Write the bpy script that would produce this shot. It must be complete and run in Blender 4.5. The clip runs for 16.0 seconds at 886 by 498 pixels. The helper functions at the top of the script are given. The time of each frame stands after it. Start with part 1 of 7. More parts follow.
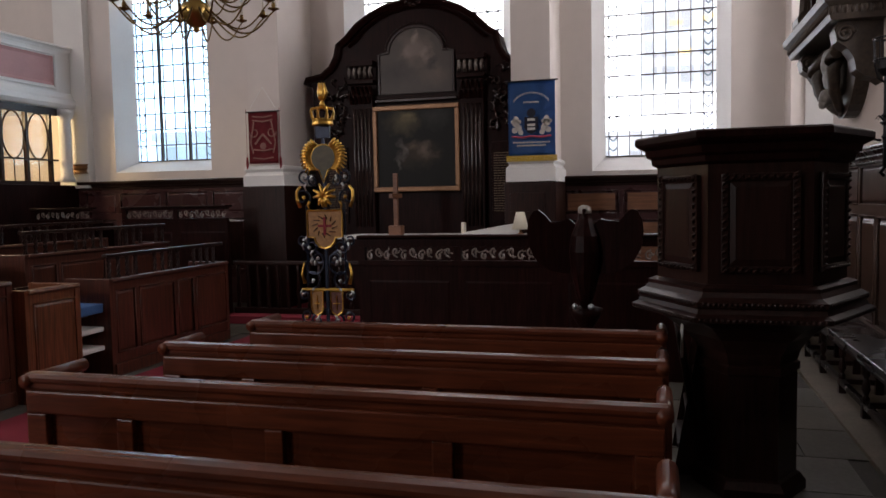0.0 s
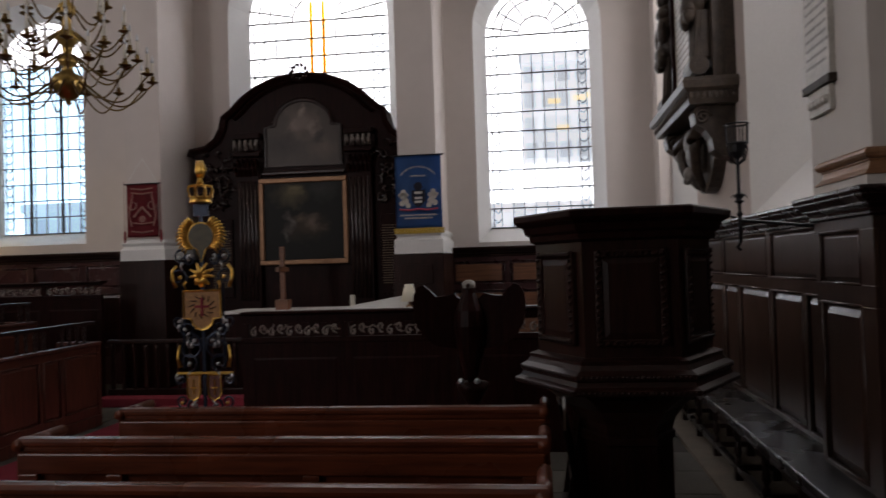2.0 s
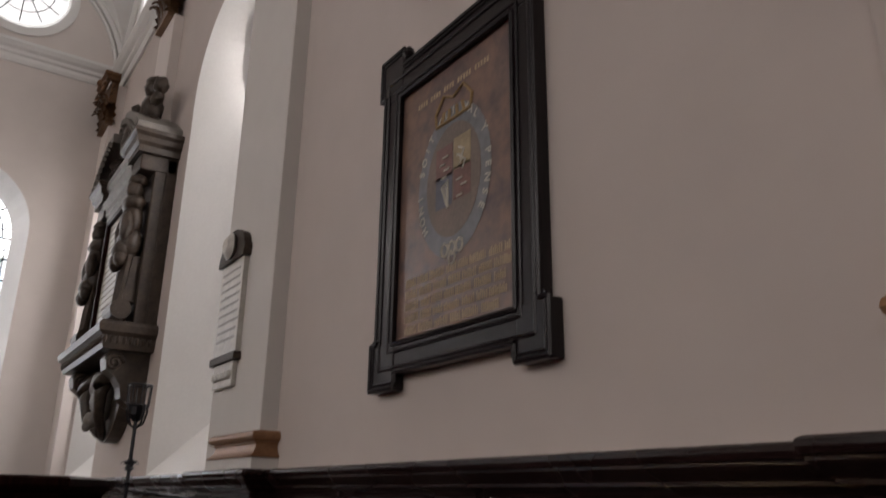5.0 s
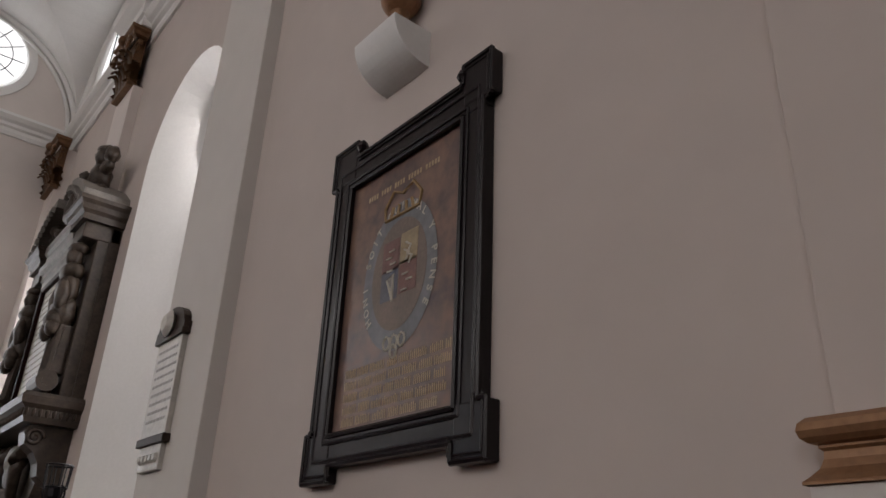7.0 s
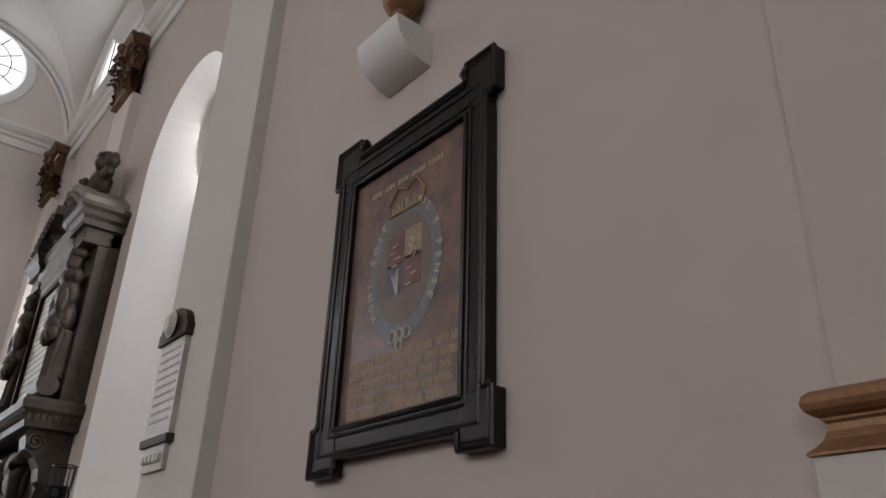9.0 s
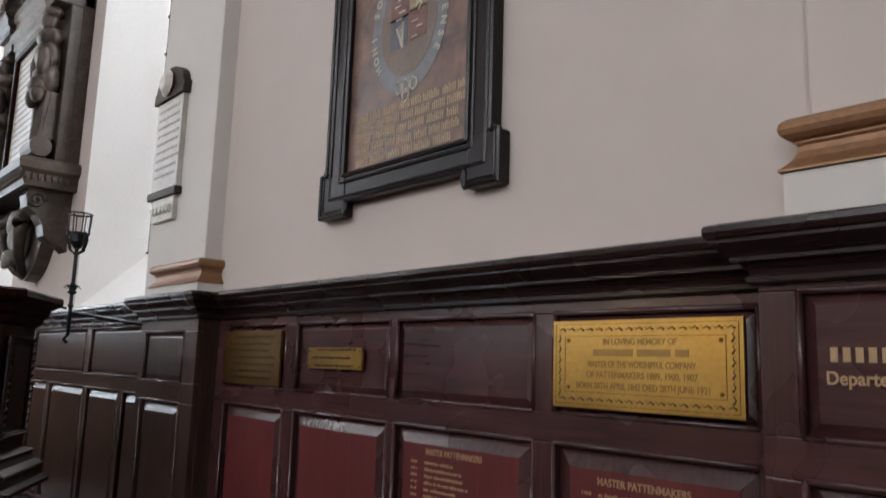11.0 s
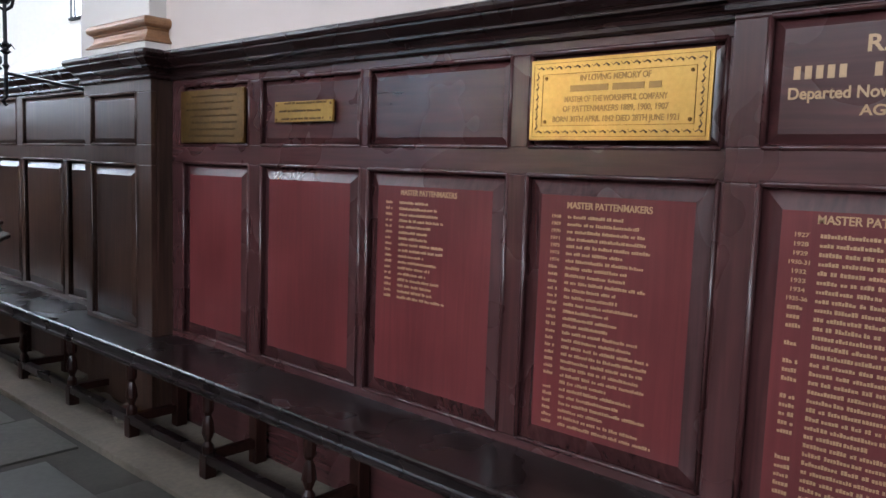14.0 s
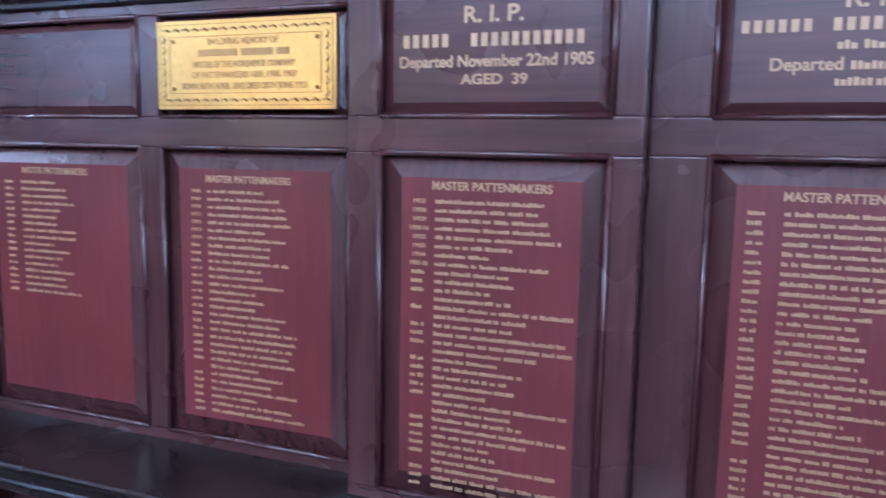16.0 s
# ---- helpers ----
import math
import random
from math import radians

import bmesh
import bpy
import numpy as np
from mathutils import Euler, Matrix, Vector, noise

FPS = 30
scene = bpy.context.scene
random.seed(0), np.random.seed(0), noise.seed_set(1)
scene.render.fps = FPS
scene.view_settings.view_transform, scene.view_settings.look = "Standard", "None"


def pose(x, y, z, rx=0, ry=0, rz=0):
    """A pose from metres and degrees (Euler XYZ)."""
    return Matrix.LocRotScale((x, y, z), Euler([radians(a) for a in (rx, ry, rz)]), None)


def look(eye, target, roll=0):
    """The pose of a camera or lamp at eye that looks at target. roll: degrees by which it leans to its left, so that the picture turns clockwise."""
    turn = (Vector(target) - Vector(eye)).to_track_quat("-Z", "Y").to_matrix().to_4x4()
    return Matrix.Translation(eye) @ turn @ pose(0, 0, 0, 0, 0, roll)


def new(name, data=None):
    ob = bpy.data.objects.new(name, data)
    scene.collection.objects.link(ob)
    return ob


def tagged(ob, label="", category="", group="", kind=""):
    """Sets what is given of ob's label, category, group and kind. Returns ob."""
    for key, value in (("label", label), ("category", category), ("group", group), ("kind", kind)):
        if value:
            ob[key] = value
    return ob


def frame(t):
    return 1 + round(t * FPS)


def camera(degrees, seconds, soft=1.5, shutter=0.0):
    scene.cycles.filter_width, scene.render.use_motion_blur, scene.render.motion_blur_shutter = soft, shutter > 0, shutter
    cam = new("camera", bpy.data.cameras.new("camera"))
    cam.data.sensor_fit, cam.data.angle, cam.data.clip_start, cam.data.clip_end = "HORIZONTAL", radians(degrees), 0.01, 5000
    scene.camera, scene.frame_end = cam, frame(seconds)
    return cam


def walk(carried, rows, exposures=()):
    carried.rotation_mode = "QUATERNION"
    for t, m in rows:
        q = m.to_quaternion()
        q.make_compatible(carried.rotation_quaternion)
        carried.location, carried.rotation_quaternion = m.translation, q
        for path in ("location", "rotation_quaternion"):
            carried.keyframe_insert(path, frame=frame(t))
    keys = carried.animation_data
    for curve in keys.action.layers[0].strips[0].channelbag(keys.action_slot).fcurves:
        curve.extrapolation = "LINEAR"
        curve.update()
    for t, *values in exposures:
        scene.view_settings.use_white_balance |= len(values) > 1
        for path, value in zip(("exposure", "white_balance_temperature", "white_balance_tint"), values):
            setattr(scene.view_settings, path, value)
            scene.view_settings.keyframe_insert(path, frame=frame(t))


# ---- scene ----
cam = camera(60.6, 16.0, shutter=0.4)
PATH = [
    (0, (0.064, 0.159, 1.633), (-0.478, 2.079, 1.503), -1.1),
    (0.5, (0.088, 0.178, 1.651), (-0.457, 2.101, 1.58), -1.0),
    (1, (0.096, 0.19, 1.664), (-0.404, 2.127, 1.646), -1.0),
    (1.5, (0.112, 0.194, 1.685), (-0.307, 2.15, 1.692), -1.5),
    (2, (0.119, 0.18, 1.687), (-0.145, 2.162, 1.729), -1.8),
    (2.5, (0.168, 0.233, 1.695), (0.144, 2.233, 1.746), -2.3),
    (3, (0.201, 0.286, 1.707), (0.497, 2.261, 1.807), -1.9),
    (3.5, (0.199, 0.309, 1.735), (0.792, 2.211, 1.91), -1.4),
    (4, (0.216, 0.317, 1.793), (1.037, 2.121, 2.062), -0.1),
    (4.5, (0.224, 0.291, 1.837), (1.216, 1.973, 2.27), 0.7),
    (5, (0.241, 0.276, 1.888), (1.309, 1.848, 2.511), 0.9),
    (5.2, (0.239, 0.254, 1.902), (1.315, 1.796, 2.583), 1.1),
    (7.5, (0.208, 0.219, 1.927), (1.337, 1.639, 2.769), 2.4),
    (8, (0.221, 0.216, 1.925), (1.342, 1.63, 2.788), 2.0),
    (8.2, (0.233, 0.215, 1.925), (1.351, 1.631, 2.788), 1.9),
    (10.3, (0.055, 0.266, 1.673), (1.313, 1.707, 2.256), 2.5),
    (10.5, (0.052, 0.245, 1.668), (1.331, 1.703, 2.156), 2.3),
    (11, (-0.046, 0.186, 1.651), (1.269, 1.661, 1.959), 1.9),
    (11.5, (-0.138, 0.189, 1.601), (1.21, 1.655, 1.786), 1.7),
    (12, (-0.236, 0.236, 1.546), (1.194, 1.63, 1.65), 1.5),
    (12.5, (-0.28, 0.243, 1.495), (1.183, 1.607, 1.446), 1.4),
    (13, (-0.294, 0.239, 1.442), (1.179, 1.584, 1.294), 1.9),
    (13.5, (-0.297, 0.233, 1.437), (1.185, 1.561, 1.242), 1.9),
    (14, (-0.299, 0.235, 1.435), (1.192, 1.552, 1.23), 2.0),
    (14.5, (-0.302, 0.224, 1.44), (1.229, 1.491, 1.224), 2.1),
    (15, (-0.262, 0.187, 1.464), (1.402, 1.273, 1.234), 2.2),
    (15.5, (-0.183, 0.129, 1.456), (1.596, 1.014, 1.224), 2.0),
    (16, (-0.091, 0.062, 1.44), (1.761, 0.77, 1.179), 1.0),
]
EXPOSURES = [(0, -0.65, 7000, 21), (0.6, -0.95, 7000, 20), (2.5, -1.22, 6950, 19), (3.5, -1.15, 6900, 19), (5, -0.72, 7150, 19), (8.2, -0.72, 6850, 16), (10.3, -0.02, 6600, 13), (11, 0.3, 6450, 12), (12.5, 0.95, 6050, 11), (14.5, 1.25, 5550, 12), (15.2, 1.55, 4850, 16), (16, 1.72, 4650, 18)]
walk(cam, [(t, look(eye, target, roll)) for t, eye, target, roll in PATH], EXPOSURES)

# ---- world and light ----
world = bpy.data.worlds.new("sky")
scene.world = world
world.use_nodes = True
wn = world.node_tree
sky = wn.nodes.new("ShaderNodeTexSky")
sky.sky_type, sky.sun_disc = "NISHITA", False
sky.sun_elevation, sky.sun_rotation = radians(40), radians(150)
wn.nodes["Background"].inputs["Strength"].default_value = 0.12
wn.links.new(sky.outputs[0], wn.nodes["Background"].inputs["Color"])


def area(name, eye, target, sx, sy, power, colour=(0.95, 0.98, 1.0)):
    lamp = bpy.data.lights.new(name, "AREA")
    lamp.shape, lamp.size, lamp.size_y, lamp.energy, lamp.color = "RECTANGLE", sx, sy, power, colour
    ob = new(name, lamp)
    ob.matrix_world = look(eye, target)
    return ob


sun_data = bpy.data.lights.new("sun", "SUN")
sun_data.energy, sun_data.angle, sun_data.color = 0.8, radians(15), (1, 0.96, 0.9)
new("sun", sun_data).matrix_world = look((0, 0, 30), (-6, -8, 22))

# ---- materials ----
def mat(name, colour, rough=0.5, metal=0.0, vary=0.25, scale=8.0, fine=60.0, bump=0.15, stretch=(1, 1, 1), second=None, spec=0.5, each=0.0):
    """A procedural material: a coarse and a fine noise in the colour, bump from the fine one."""
    m = bpy.data.materials.new(name)
    m.use_nodes = True
    t = m.node_tree
    n, l = t.nodes, t.links
    b = n["Principled BSDF"]
    co = n.new("ShaderNodeTexCoord")
    mp = n.new("ShaderNodeMapping")
    mp.inputs["Scale"].default_value = stretch
    l.new(co.outputs["Object"], mp.inputs["Vector"])
    big, small = n.new("ShaderNodeTexNoise"), n.new("ShaderNodeTexNoise")
    big.inputs["Scale"].default_value, big.inputs["Detail"].default_value = scale, 4
    small.inputs["Scale"].default_value, small.inputs["Detail"].default_value = fine, 5
    l.new(mp.outputs[0], big.inputs["Vector"])
    l.new(mp.outputs[0], small.inputs["Vector"])
    ramp = n.new("ShaderNodeValToRGB")
    lo = second or tuple(c * (1 - vary) for c in colour)
    hi = tuple(min(1, c * (1 + vary * 0.6)) for c in colour)
    ramp.color_ramp.elements[0].color, ramp.color_ramp.elements[1].color = (*lo, 1), (*hi, 1)
    ramp.color_ramp.elements[0].position, ramp.color_ramp.elements[1].position = 0.3, 0.72
    mix = n.new("ShaderNodeMath")
    mix.operation = "MULTIPLY_ADD"
    mix.inputs[1].default_value = 0.45
    l.new(small.outputs["Fac"], mix.inputs[0])
    half = n.new("ShaderNodeMath")
    half.operation = "MULTIPLY"
    half.inputs[1].default_value = 0.55
    l.new(big.outputs["Fac"], half.inputs[0])
    l.new(half.outputs[0], mix.inputs[2])
    l.new(mix.outputs[0], ramp.inputs["Fac"])
    out = ramp.outputs["Color"]
    if each:
        info = n.new("ShaderNodeObjectInfo")
        hsv = n.new("ShaderNodeHueSaturation")
        mr = n.new("ShaderNodeMapRange")
        mr.inputs["To Min"].default_value, mr.inputs["To Max"].default_value = 1 - each, 1 + each
        l.new(info.outputs["Random"], mr.inputs["Value"])
        l.new(mr.outputs[0], hsv.inputs["Value"])
        l.new(out, hsv.inputs["Color"])
        out = hsv.outputs["Color"]
    l.new(out, b.inputs["Base Color"])
    rr = n.new("ShaderNodeMapRange")
    rr.inputs["To Min"].default_value, rr.inputs["To Max"].default_value = max(0.03, rough - 0.05), min(1, rough + 0.06)
    l.new(big.outputs["Fac"], rr.inputs["Value"])
    l.new(rr.outputs[0], b.inputs["Roughness"])
    b.inputs["Metallic"].default_value = metal
    b.inputs["Specular IOR Level"].default_value = spec
    bp = n.new("ShaderNodeBump")
    bp.inputs["Strength"].default_value, bp.inputs["Distance"].default_value = bump, 0.004
    l.new(small.outputs["Fac"], bp.inputs["Height"])
    l.new(bp.outputs[0], b.inputs["Normal"])
    return m


def wood(name, colour, rough=0.3, grain="z", spec=0.5, vary=0.45):
    """Polished wood: long grain along one axis, broad darker patches, dull and shiny areas, fine pores."""
    m = bpy.data.materials.new(name)
    m.use_nodes = True
    n, l = m.node_tree.nodes, m.node_tree.links
    b = n["Principled BSDF"]
    co, mp = n.new("ShaderNodeTexCoord"), n.new("ShaderNodeMapping")
    mp.inputs["Scale"].default_value = tuple(0.9 if a == grain else 16.0 for a in "xyz")
    l.new(co.outputs["Object"], mp.inputs["Vector"])
    fibre, patch, smear = n.new("ShaderNodeTexNoise"), n.new("ShaderNodeTexNoise"), n.new("ShaderNodeTexNoise")
    fibre.inputs["Scale"].default_value, fibre.inputs["Detail"].default_value, fibre.inputs["Distortion"].default_value = 3.0, 4, 0.6
    patch.inputs["Scale"].default_value, patch.inputs["Detail"].default_value = 2.3, 3
    smear.inputs["Scale"].default_value, smear.inputs["Detail"].default_value = 3.0, 2
    l.new(mp.outputs[0], fibre.inputs["Vector"])
    l.new(co.outputs["Object"], patch.inputs["Vector"])
    l.new(co.outputs["Object"], smear.inputs["Vector"])
    ramp = n.new("ShaderNodeValToRGB")
    e = ramp.color_ramp.elements
    e[0].color, e[0].position = (*(c * (1 - vary) for c in colour), 1), 0.34
    e[1].color, e[1].position = (*(c * (1 + vary * 0.7) for c in colour), 1), 0.68
    l.new(fibre.outputs["Fac"], ramp.inputs["Fac"])
    hsv, mr = n.new("ShaderNodeHueSaturation"), n.new("ShaderNodeMapRange")
    mr.inputs["From Min"].default_value, mr.inputs["From Max"].default_value = 0.3, 0.7
    mr.inputs["To Min"].default_value, mr.inputs["To Max"].default_value = 0.8, 1.18
    l.new(patch.outputs["Fac"], mr.inputs["Value"])
    l.new(mr.outputs[0], hsv.inputs["Value"])
    l.new(ramp.outputs[0], hsv.inputs["Color"])
    l.new(hsv.outputs[0], b.inputs["Base Color"])
    rr = n.new("ShaderNodeMapRange")
    rr.inputs["From Min"].default_value, rr.inputs["From Max"].default_value = 0.3, 0.7
    rr.inputs["To Min"].default_value, rr.inputs["To Max"].default_value = max(0.05, rough - 0.025), rough + 0.04
    l.new(smear.outputs["Fac"], rr.inputs["Value"])
    l.new(rr.outputs[0], b.inputs["Roughness"])
    b.inputs["Specular IOR Level"].default_value = spec
    bp = n.new("ShaderNodeBump")
    bp.inputs["Strength"].default_value, bp.inputs["Distance"].default_value = 0.03, 0.0003
    l.new(fibre.outputs["Fac"], bp.inputs["Height"])
    l.new(bp.outputs[0], b.inputs["Normal"])
    return m


def glow(name, colour, strength):
    m = bpy.data.materials.new(name)
    m.use_nodes = True
    b = m.node_tree.nodes["Principled BSDF"]
    b.inputs["Base Color"].default_value = (*colour, 1)
    b.inputs["Emission Color"].default_value = (*colour, 1)
    b.inputs["Emission Strength"].default_value = strength
    return m


def glass(name, tint, gloss=0.06):
    """Leaded glass: mostly clear, wavy, a little tinted pane by pane."""
    m = bpy.data.materials.new(name)
    m.use_nodes = True
    t = m.node_tree
    n, l = t.nodes, t.links
    n.remove(n["Principled BSDF"])
    tr, gl, mx = n.new("ShaderNodeBsdfTransparent"), n.new("ShaderNodeBsdfGlossy"), n.new("ShaderNodeMixShader")
    info, hsv, mr = n.new("ShaderNodeObjectInfo"), n.new("ShaderNodeHueSaturation"), n.new("ShaderNodeMapRange")
    mr.inputs["To Min"].default_value, mr.inputs["To Max"].default_value = 0.82, 1.0
    l.new(info.outputs["Random"], mr.inputs["Value"])
    l.new(mr.outputs[0], hsv.inputs["Value"])
    hsv.inputs["Color"].default_value = (*tint, 1)
    l.new(hsv.outputs[0], tr.inputs["Color"])
    gl.inputs["Roughness"].default_value = 0.08
    nz, bp = n.new("ShaderNodeTexNoise"), n.new("ShaderNodeBump")
    nz.inputs["Scale"].default_value = 14
    bp.inputs["Strength"].default_value = 0.3
    l.new(nz.outputs["Fac"], bp.inputs["Height"])
    l.new(bp.outputs[0], gl.inputs["Normal"])
    mx.inputs[0].default_value = gloss
    l.new(tr.outputs[0], mx.inputs[1])
    l.new(gl.outputs[0], mx.inputs[2])
    l.new(mx.outputs[0], n["Material Output"].inputs["Surface"])
    return m


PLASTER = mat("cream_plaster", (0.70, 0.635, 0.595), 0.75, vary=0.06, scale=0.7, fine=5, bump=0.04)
# South wall and near pier: darker and pinker than the east wall.
PINKWALL = mat("pinkish_cream_plaster", (0.55, 0.478, 0.44), 0.8, vary=0.07, scale=0.6, fine=3.5, bump=0.05)
PIERWASH = mat("pale_plaster", (0.62, 0.585, 0.55), 0.75, vary=0.05, scale=0.8, fine=5, bump=0.04)
WHITE = mat("white_paint", (0.78, 0.77, 0.75), 0.6, vary=0.06, scale=2, fine=40, bump=0.06)
OAK = wood("dark_oak", (0.022, 0.0078, 0.0058), 0.33, "z", 0.26)
PEWWOOD = wood("pew_oak", (0.115, 0.029, 0.012), 0.27, "x", 0.3, 0.35)
BLACKWOOD = wood("ebonised_oak", (0.0165, 0.0046, 0.0037), 0.4, "z", 0.07)
STALLWOOD = wood("stall_oak", (0.085, 0.026, 0.016), 0.3, "z", 0.45)
MAHOG = wood("dado_mahogany", (0.056, 0.0205, 0.0205), 0.27, "z", 0.55, 0.3)
MAHOGRAIL = wood("dado_mahogany_rail", (0.056, 0.0205, 0.0205), 0.27, "y", 0.55, 0.3)
CORNWOOD = wood("dado_cornice_oak", (0.017, 0.0078, 0.0075), 0.26, "y", 0.32, 0.3)
FARDADO = wood("dado_brown_oak", (0.046, 0.024, 0.017), 0.3, "z", 0.5)
REDPANEL = wood("red_stained_panel", (0.118, 0.0245, 0.0255), 0.34, "z", 0.45, 0.12)
LIGHTOAK = wood("light_oak", (0.2, 0.085, 0.045), 0.42, "x", 0.4, 0.3)
BRASS = mat("polished_brass", (0.52, 0.34, 0.11), 0.3, 1.0, vary=0.2, scale=3, fine=80, bump=0.05)
OLDBRASS = mat("dull_brass", (0.2, 0.11, 0.03), 0.42, 0.9, vary=0.4, scale=4, fine=60, bump=0.1)
GOLD = mat("gilding", (0.83, 0.5, 0.12), 0.33, 1.0, vary=0.25, scale=15, fine=90, bump=0.1)
GILTPAINT = mat("gold_paint", (0.29, 0.15, 0.075), 0.42, 0.4, vary=0.35, scale=8, fine=60, bump=0.1)
LETTER = mat("gold_lettering", (0.40, 0.26, 0.14), 0.45, 0.2, vary=0.2, scale=20, fine=90, bump=0.02)
IRON = mat("black_iron", (0.02, 0.02, 0.024), 0.4, 0.6, vary=0.3, scale=20, fine=90, bump=0.15)
BLUEIRON = mat("blue_black_iron", (0.02, 0.028, 0.05), 0.3, 0.5, vary=0.3, scale=20, fine=90, bump=0.1)
SILVER = mat("pale_metal", (0.6, 0.62, 0.64), 0.3, 0.9, vary=0.2, scale=20, fine=90, bump=0.05)
STONE = mat("grey_flagstone", (0.095, 0.088, 0.074), 0.55, vary=0.4, scale=3, fine=28, bump=0.25, each=0.22)
MORTAR = mat("floor_joint", (0.07, 0.065, 0.055), 0.85, vary=0.3, scale=6, fine=60)
KERB = mat("pale_stone_kerb", (0.18, 0.15, 0.115), 0.7, vary=0.35, scale=5, fine=40, bump=0.3)
CARPET = mat("crimson_carpet", (0.30, 0.045, 0.065), 0.95, vary=0.25, scale=4, fine=180, bump=0.5, spec=0.1)
DARKSTONE = mat("grey_marble", (0.042, 0.028, 0.021), 0.5, vary=0.6, scale=7, fine=35, bump=0.25, spec=0.2)
PALESTONE = mat("pale_marble", (0.5, 0.47, 0.42), 0.4, vary=0.3, scale=6, fine=30, bump=0.1)
LEAD = mat("lead_came", (0.035, 0.037, 0.04), 0.6, 0.3, vary=0.2)
GLASS = glass("leaded_glass", (0.97, 0.985, 1.0))
YELLOW = glass("amber_glass", (1.0, 0.62, 0.06))
BLUEGLASS = glass("pale_blue_glass", (0.74, 0.90, 1.0))
BLUECLOTH = mat("blue_silk", (0.03, 0.125, 0.36), 0.55, vary=0.25, scale=5, fine=120, bump=0.2)
REDCLOTH = mat("crimson_cloth", (0.25, 0.02, 0.03), 0.8, vary=0.25, scale=8, fine=150, bump=0.25)
LINEN = mat("white_linen", (0.72, 0.71, 0.69), 0.8, vary=0.1, scale=8, fine=120, bump=0.15)
PINK = mat("dusky_pink_paint", (0.52, 0.27, 0.27), 0.6, vary=0.1, scale=3, fine=40)
CUSHION = mat("blue_cushion", (0.05, 0.14, 0.33), 0.9, vary=0.2, scale=10, fine=150, bump=0.3)
WAX = mat("ivory_wax", (0.75, 0.7, 0.6), 0.5, vary=0.08)
SHADE = mat("cream_shade", (0.8, 0.74, 0.6), 0.7, vary=0.08)
ARMSBOARD = mat("faded_painted_board", (0.23, 0.14, 0.10), 0.34, vary=0.5, scale=4, fine=16, bump=0.08, second=(0.075, 0.058, 0.066))
FRAMEBLACK = wood("black_frame", (0.010, 0.006, 0.0075), 0.3, "z", 0.3)
def painted(name, ground, blobs, rough=0.45):
    """An old oil painting: soft lit forms of (x, z, rx, rz, colour) on a dark ground, broken up by brushwork."""
    m = bpy.data.materials.new(name)
    m.use_nodes = True
    n, l = m.node_tree.nodes, m.node_tree.links
    b = n["Principled BSDF"]
    co, nz, warp = n.new("ShaderNodeTexCoord"), n.new("ShaderNodeTexNoise"), n.new("ShaderNodeVectorMath")
    nz.inputs["Scale"].default_value, nz.inputs["Detail"].default_value = 6.0, 5
    l.new(co.outputs["Object"], nz.inputs["Vector"])
    warp.operation = "MULTIPLY_ADD"
    warp.inputs[1].default_value = (0.34, 0.0, 0.34)
    l.new(nz.outputs["Color"], warp.inputs[0])
    l.new(co.outputs["Object"], warp.inputs[2])
    last = None
    for x, z, rx, rz, c in blobs:
        mp, gr, mix = n.new("ShaderNodeMapping"), n.new("ShaderNodeTexGradient"), n.new("ShaderNodeMixRGB")
        mp.vector_type = "TEXTURE"
        mp.inputs["Location"].default_value, mp.inputs["Scale"].default_value = (x + 0.17, 0, z + 0.17), (rx, 100, rz)
        gr.gradient_type = "SPHERICAL"
        l.new(warp.outputs[0], mp.inputs["Vector"])
        l.new(mp.outputs[0], gr.inputs["Vector"])
        l.new(gr.outputs["Fac"], mix.inputs["Fac"])
        mix.inputs["Color1"].default_value, mix.inputs["Color2"].default_value = (*ground, 1), (*c, 1)
        if last:
            l.new(last, mix.inputs["Color1"])
        last = mix.outputs[0]
    l.new(last, b.inputs["Base Color"])
    b.inputs["Roughness"].default_value, b.inputs["Specular IOR Level"].default_value = rough, 0.15
    return m


NIGHTSCENE = painted("night_scene_oil", (0.006, 0.0055, 0.0045), ((-0.2, 2.78, 0.34, 0.22, (0.10, 0.082, 0.045)), (-0.12, 2.84, 0.14, 0.1, (0.16, 0.13, 0.07)), (0.3, 2.85, 0.3, 0.2, (0.03, 0.03, 0.026)), (0.05, 2.3, 0.4, 0.26, (0.05, 0.035, 0.022)), (-0.2, 2.38, 0.1, 0.16, (0.13, 0.11, 0.1)), (-0.05, 2.42, 0.1, 0.12, (0.12, 0.085, 0.06)), (0.12, 2.36, 0.12, 0.16, (0.13, 0.095, 0.075)), (-0.28, 2.2, 0.06, 0.16, (0.1, 0.09, 0.08)), (0.26, 2.3, 0.1, 0.1, (0.06, 0.042, 0.03))))
GREYSCENE = painted("grey_figure_oil", (0.07, 0.055, 0.048), ((0.0, 3.85, 0.3, 0.3, (0.16, 0.125, 0.105)), (0.0, 4.0, 0.09, 0.14, (0.26, 0.2, 0.17)), (-0.1, 3.78, 0.14, 0.1, (0.2, 0.15, 0.13)), (0.14, 3.76, 0.14, 0.1, (0.21, 0.16, 0.135)), (-0.3, 3.5, 0.3, 0.24, (0.035, 0.028, 0.025)), (0.3, 3.45, 0.3, 0.2, (0.12, 0.092, 0.075)), (0.25, 3.62, 0.1, 0.12, (0.03, 0.025, 0.022))), 0.35)

# ---- building helpers ----
def thing(name, at, label, category, group="", kind="", turn=0):
    ob = new(name)
    ob.matrix_world = pose(*at, 0, 0, turn)
    ob.empty_display_size = 0.1
    return tagged(ob, label, category, group, kind)


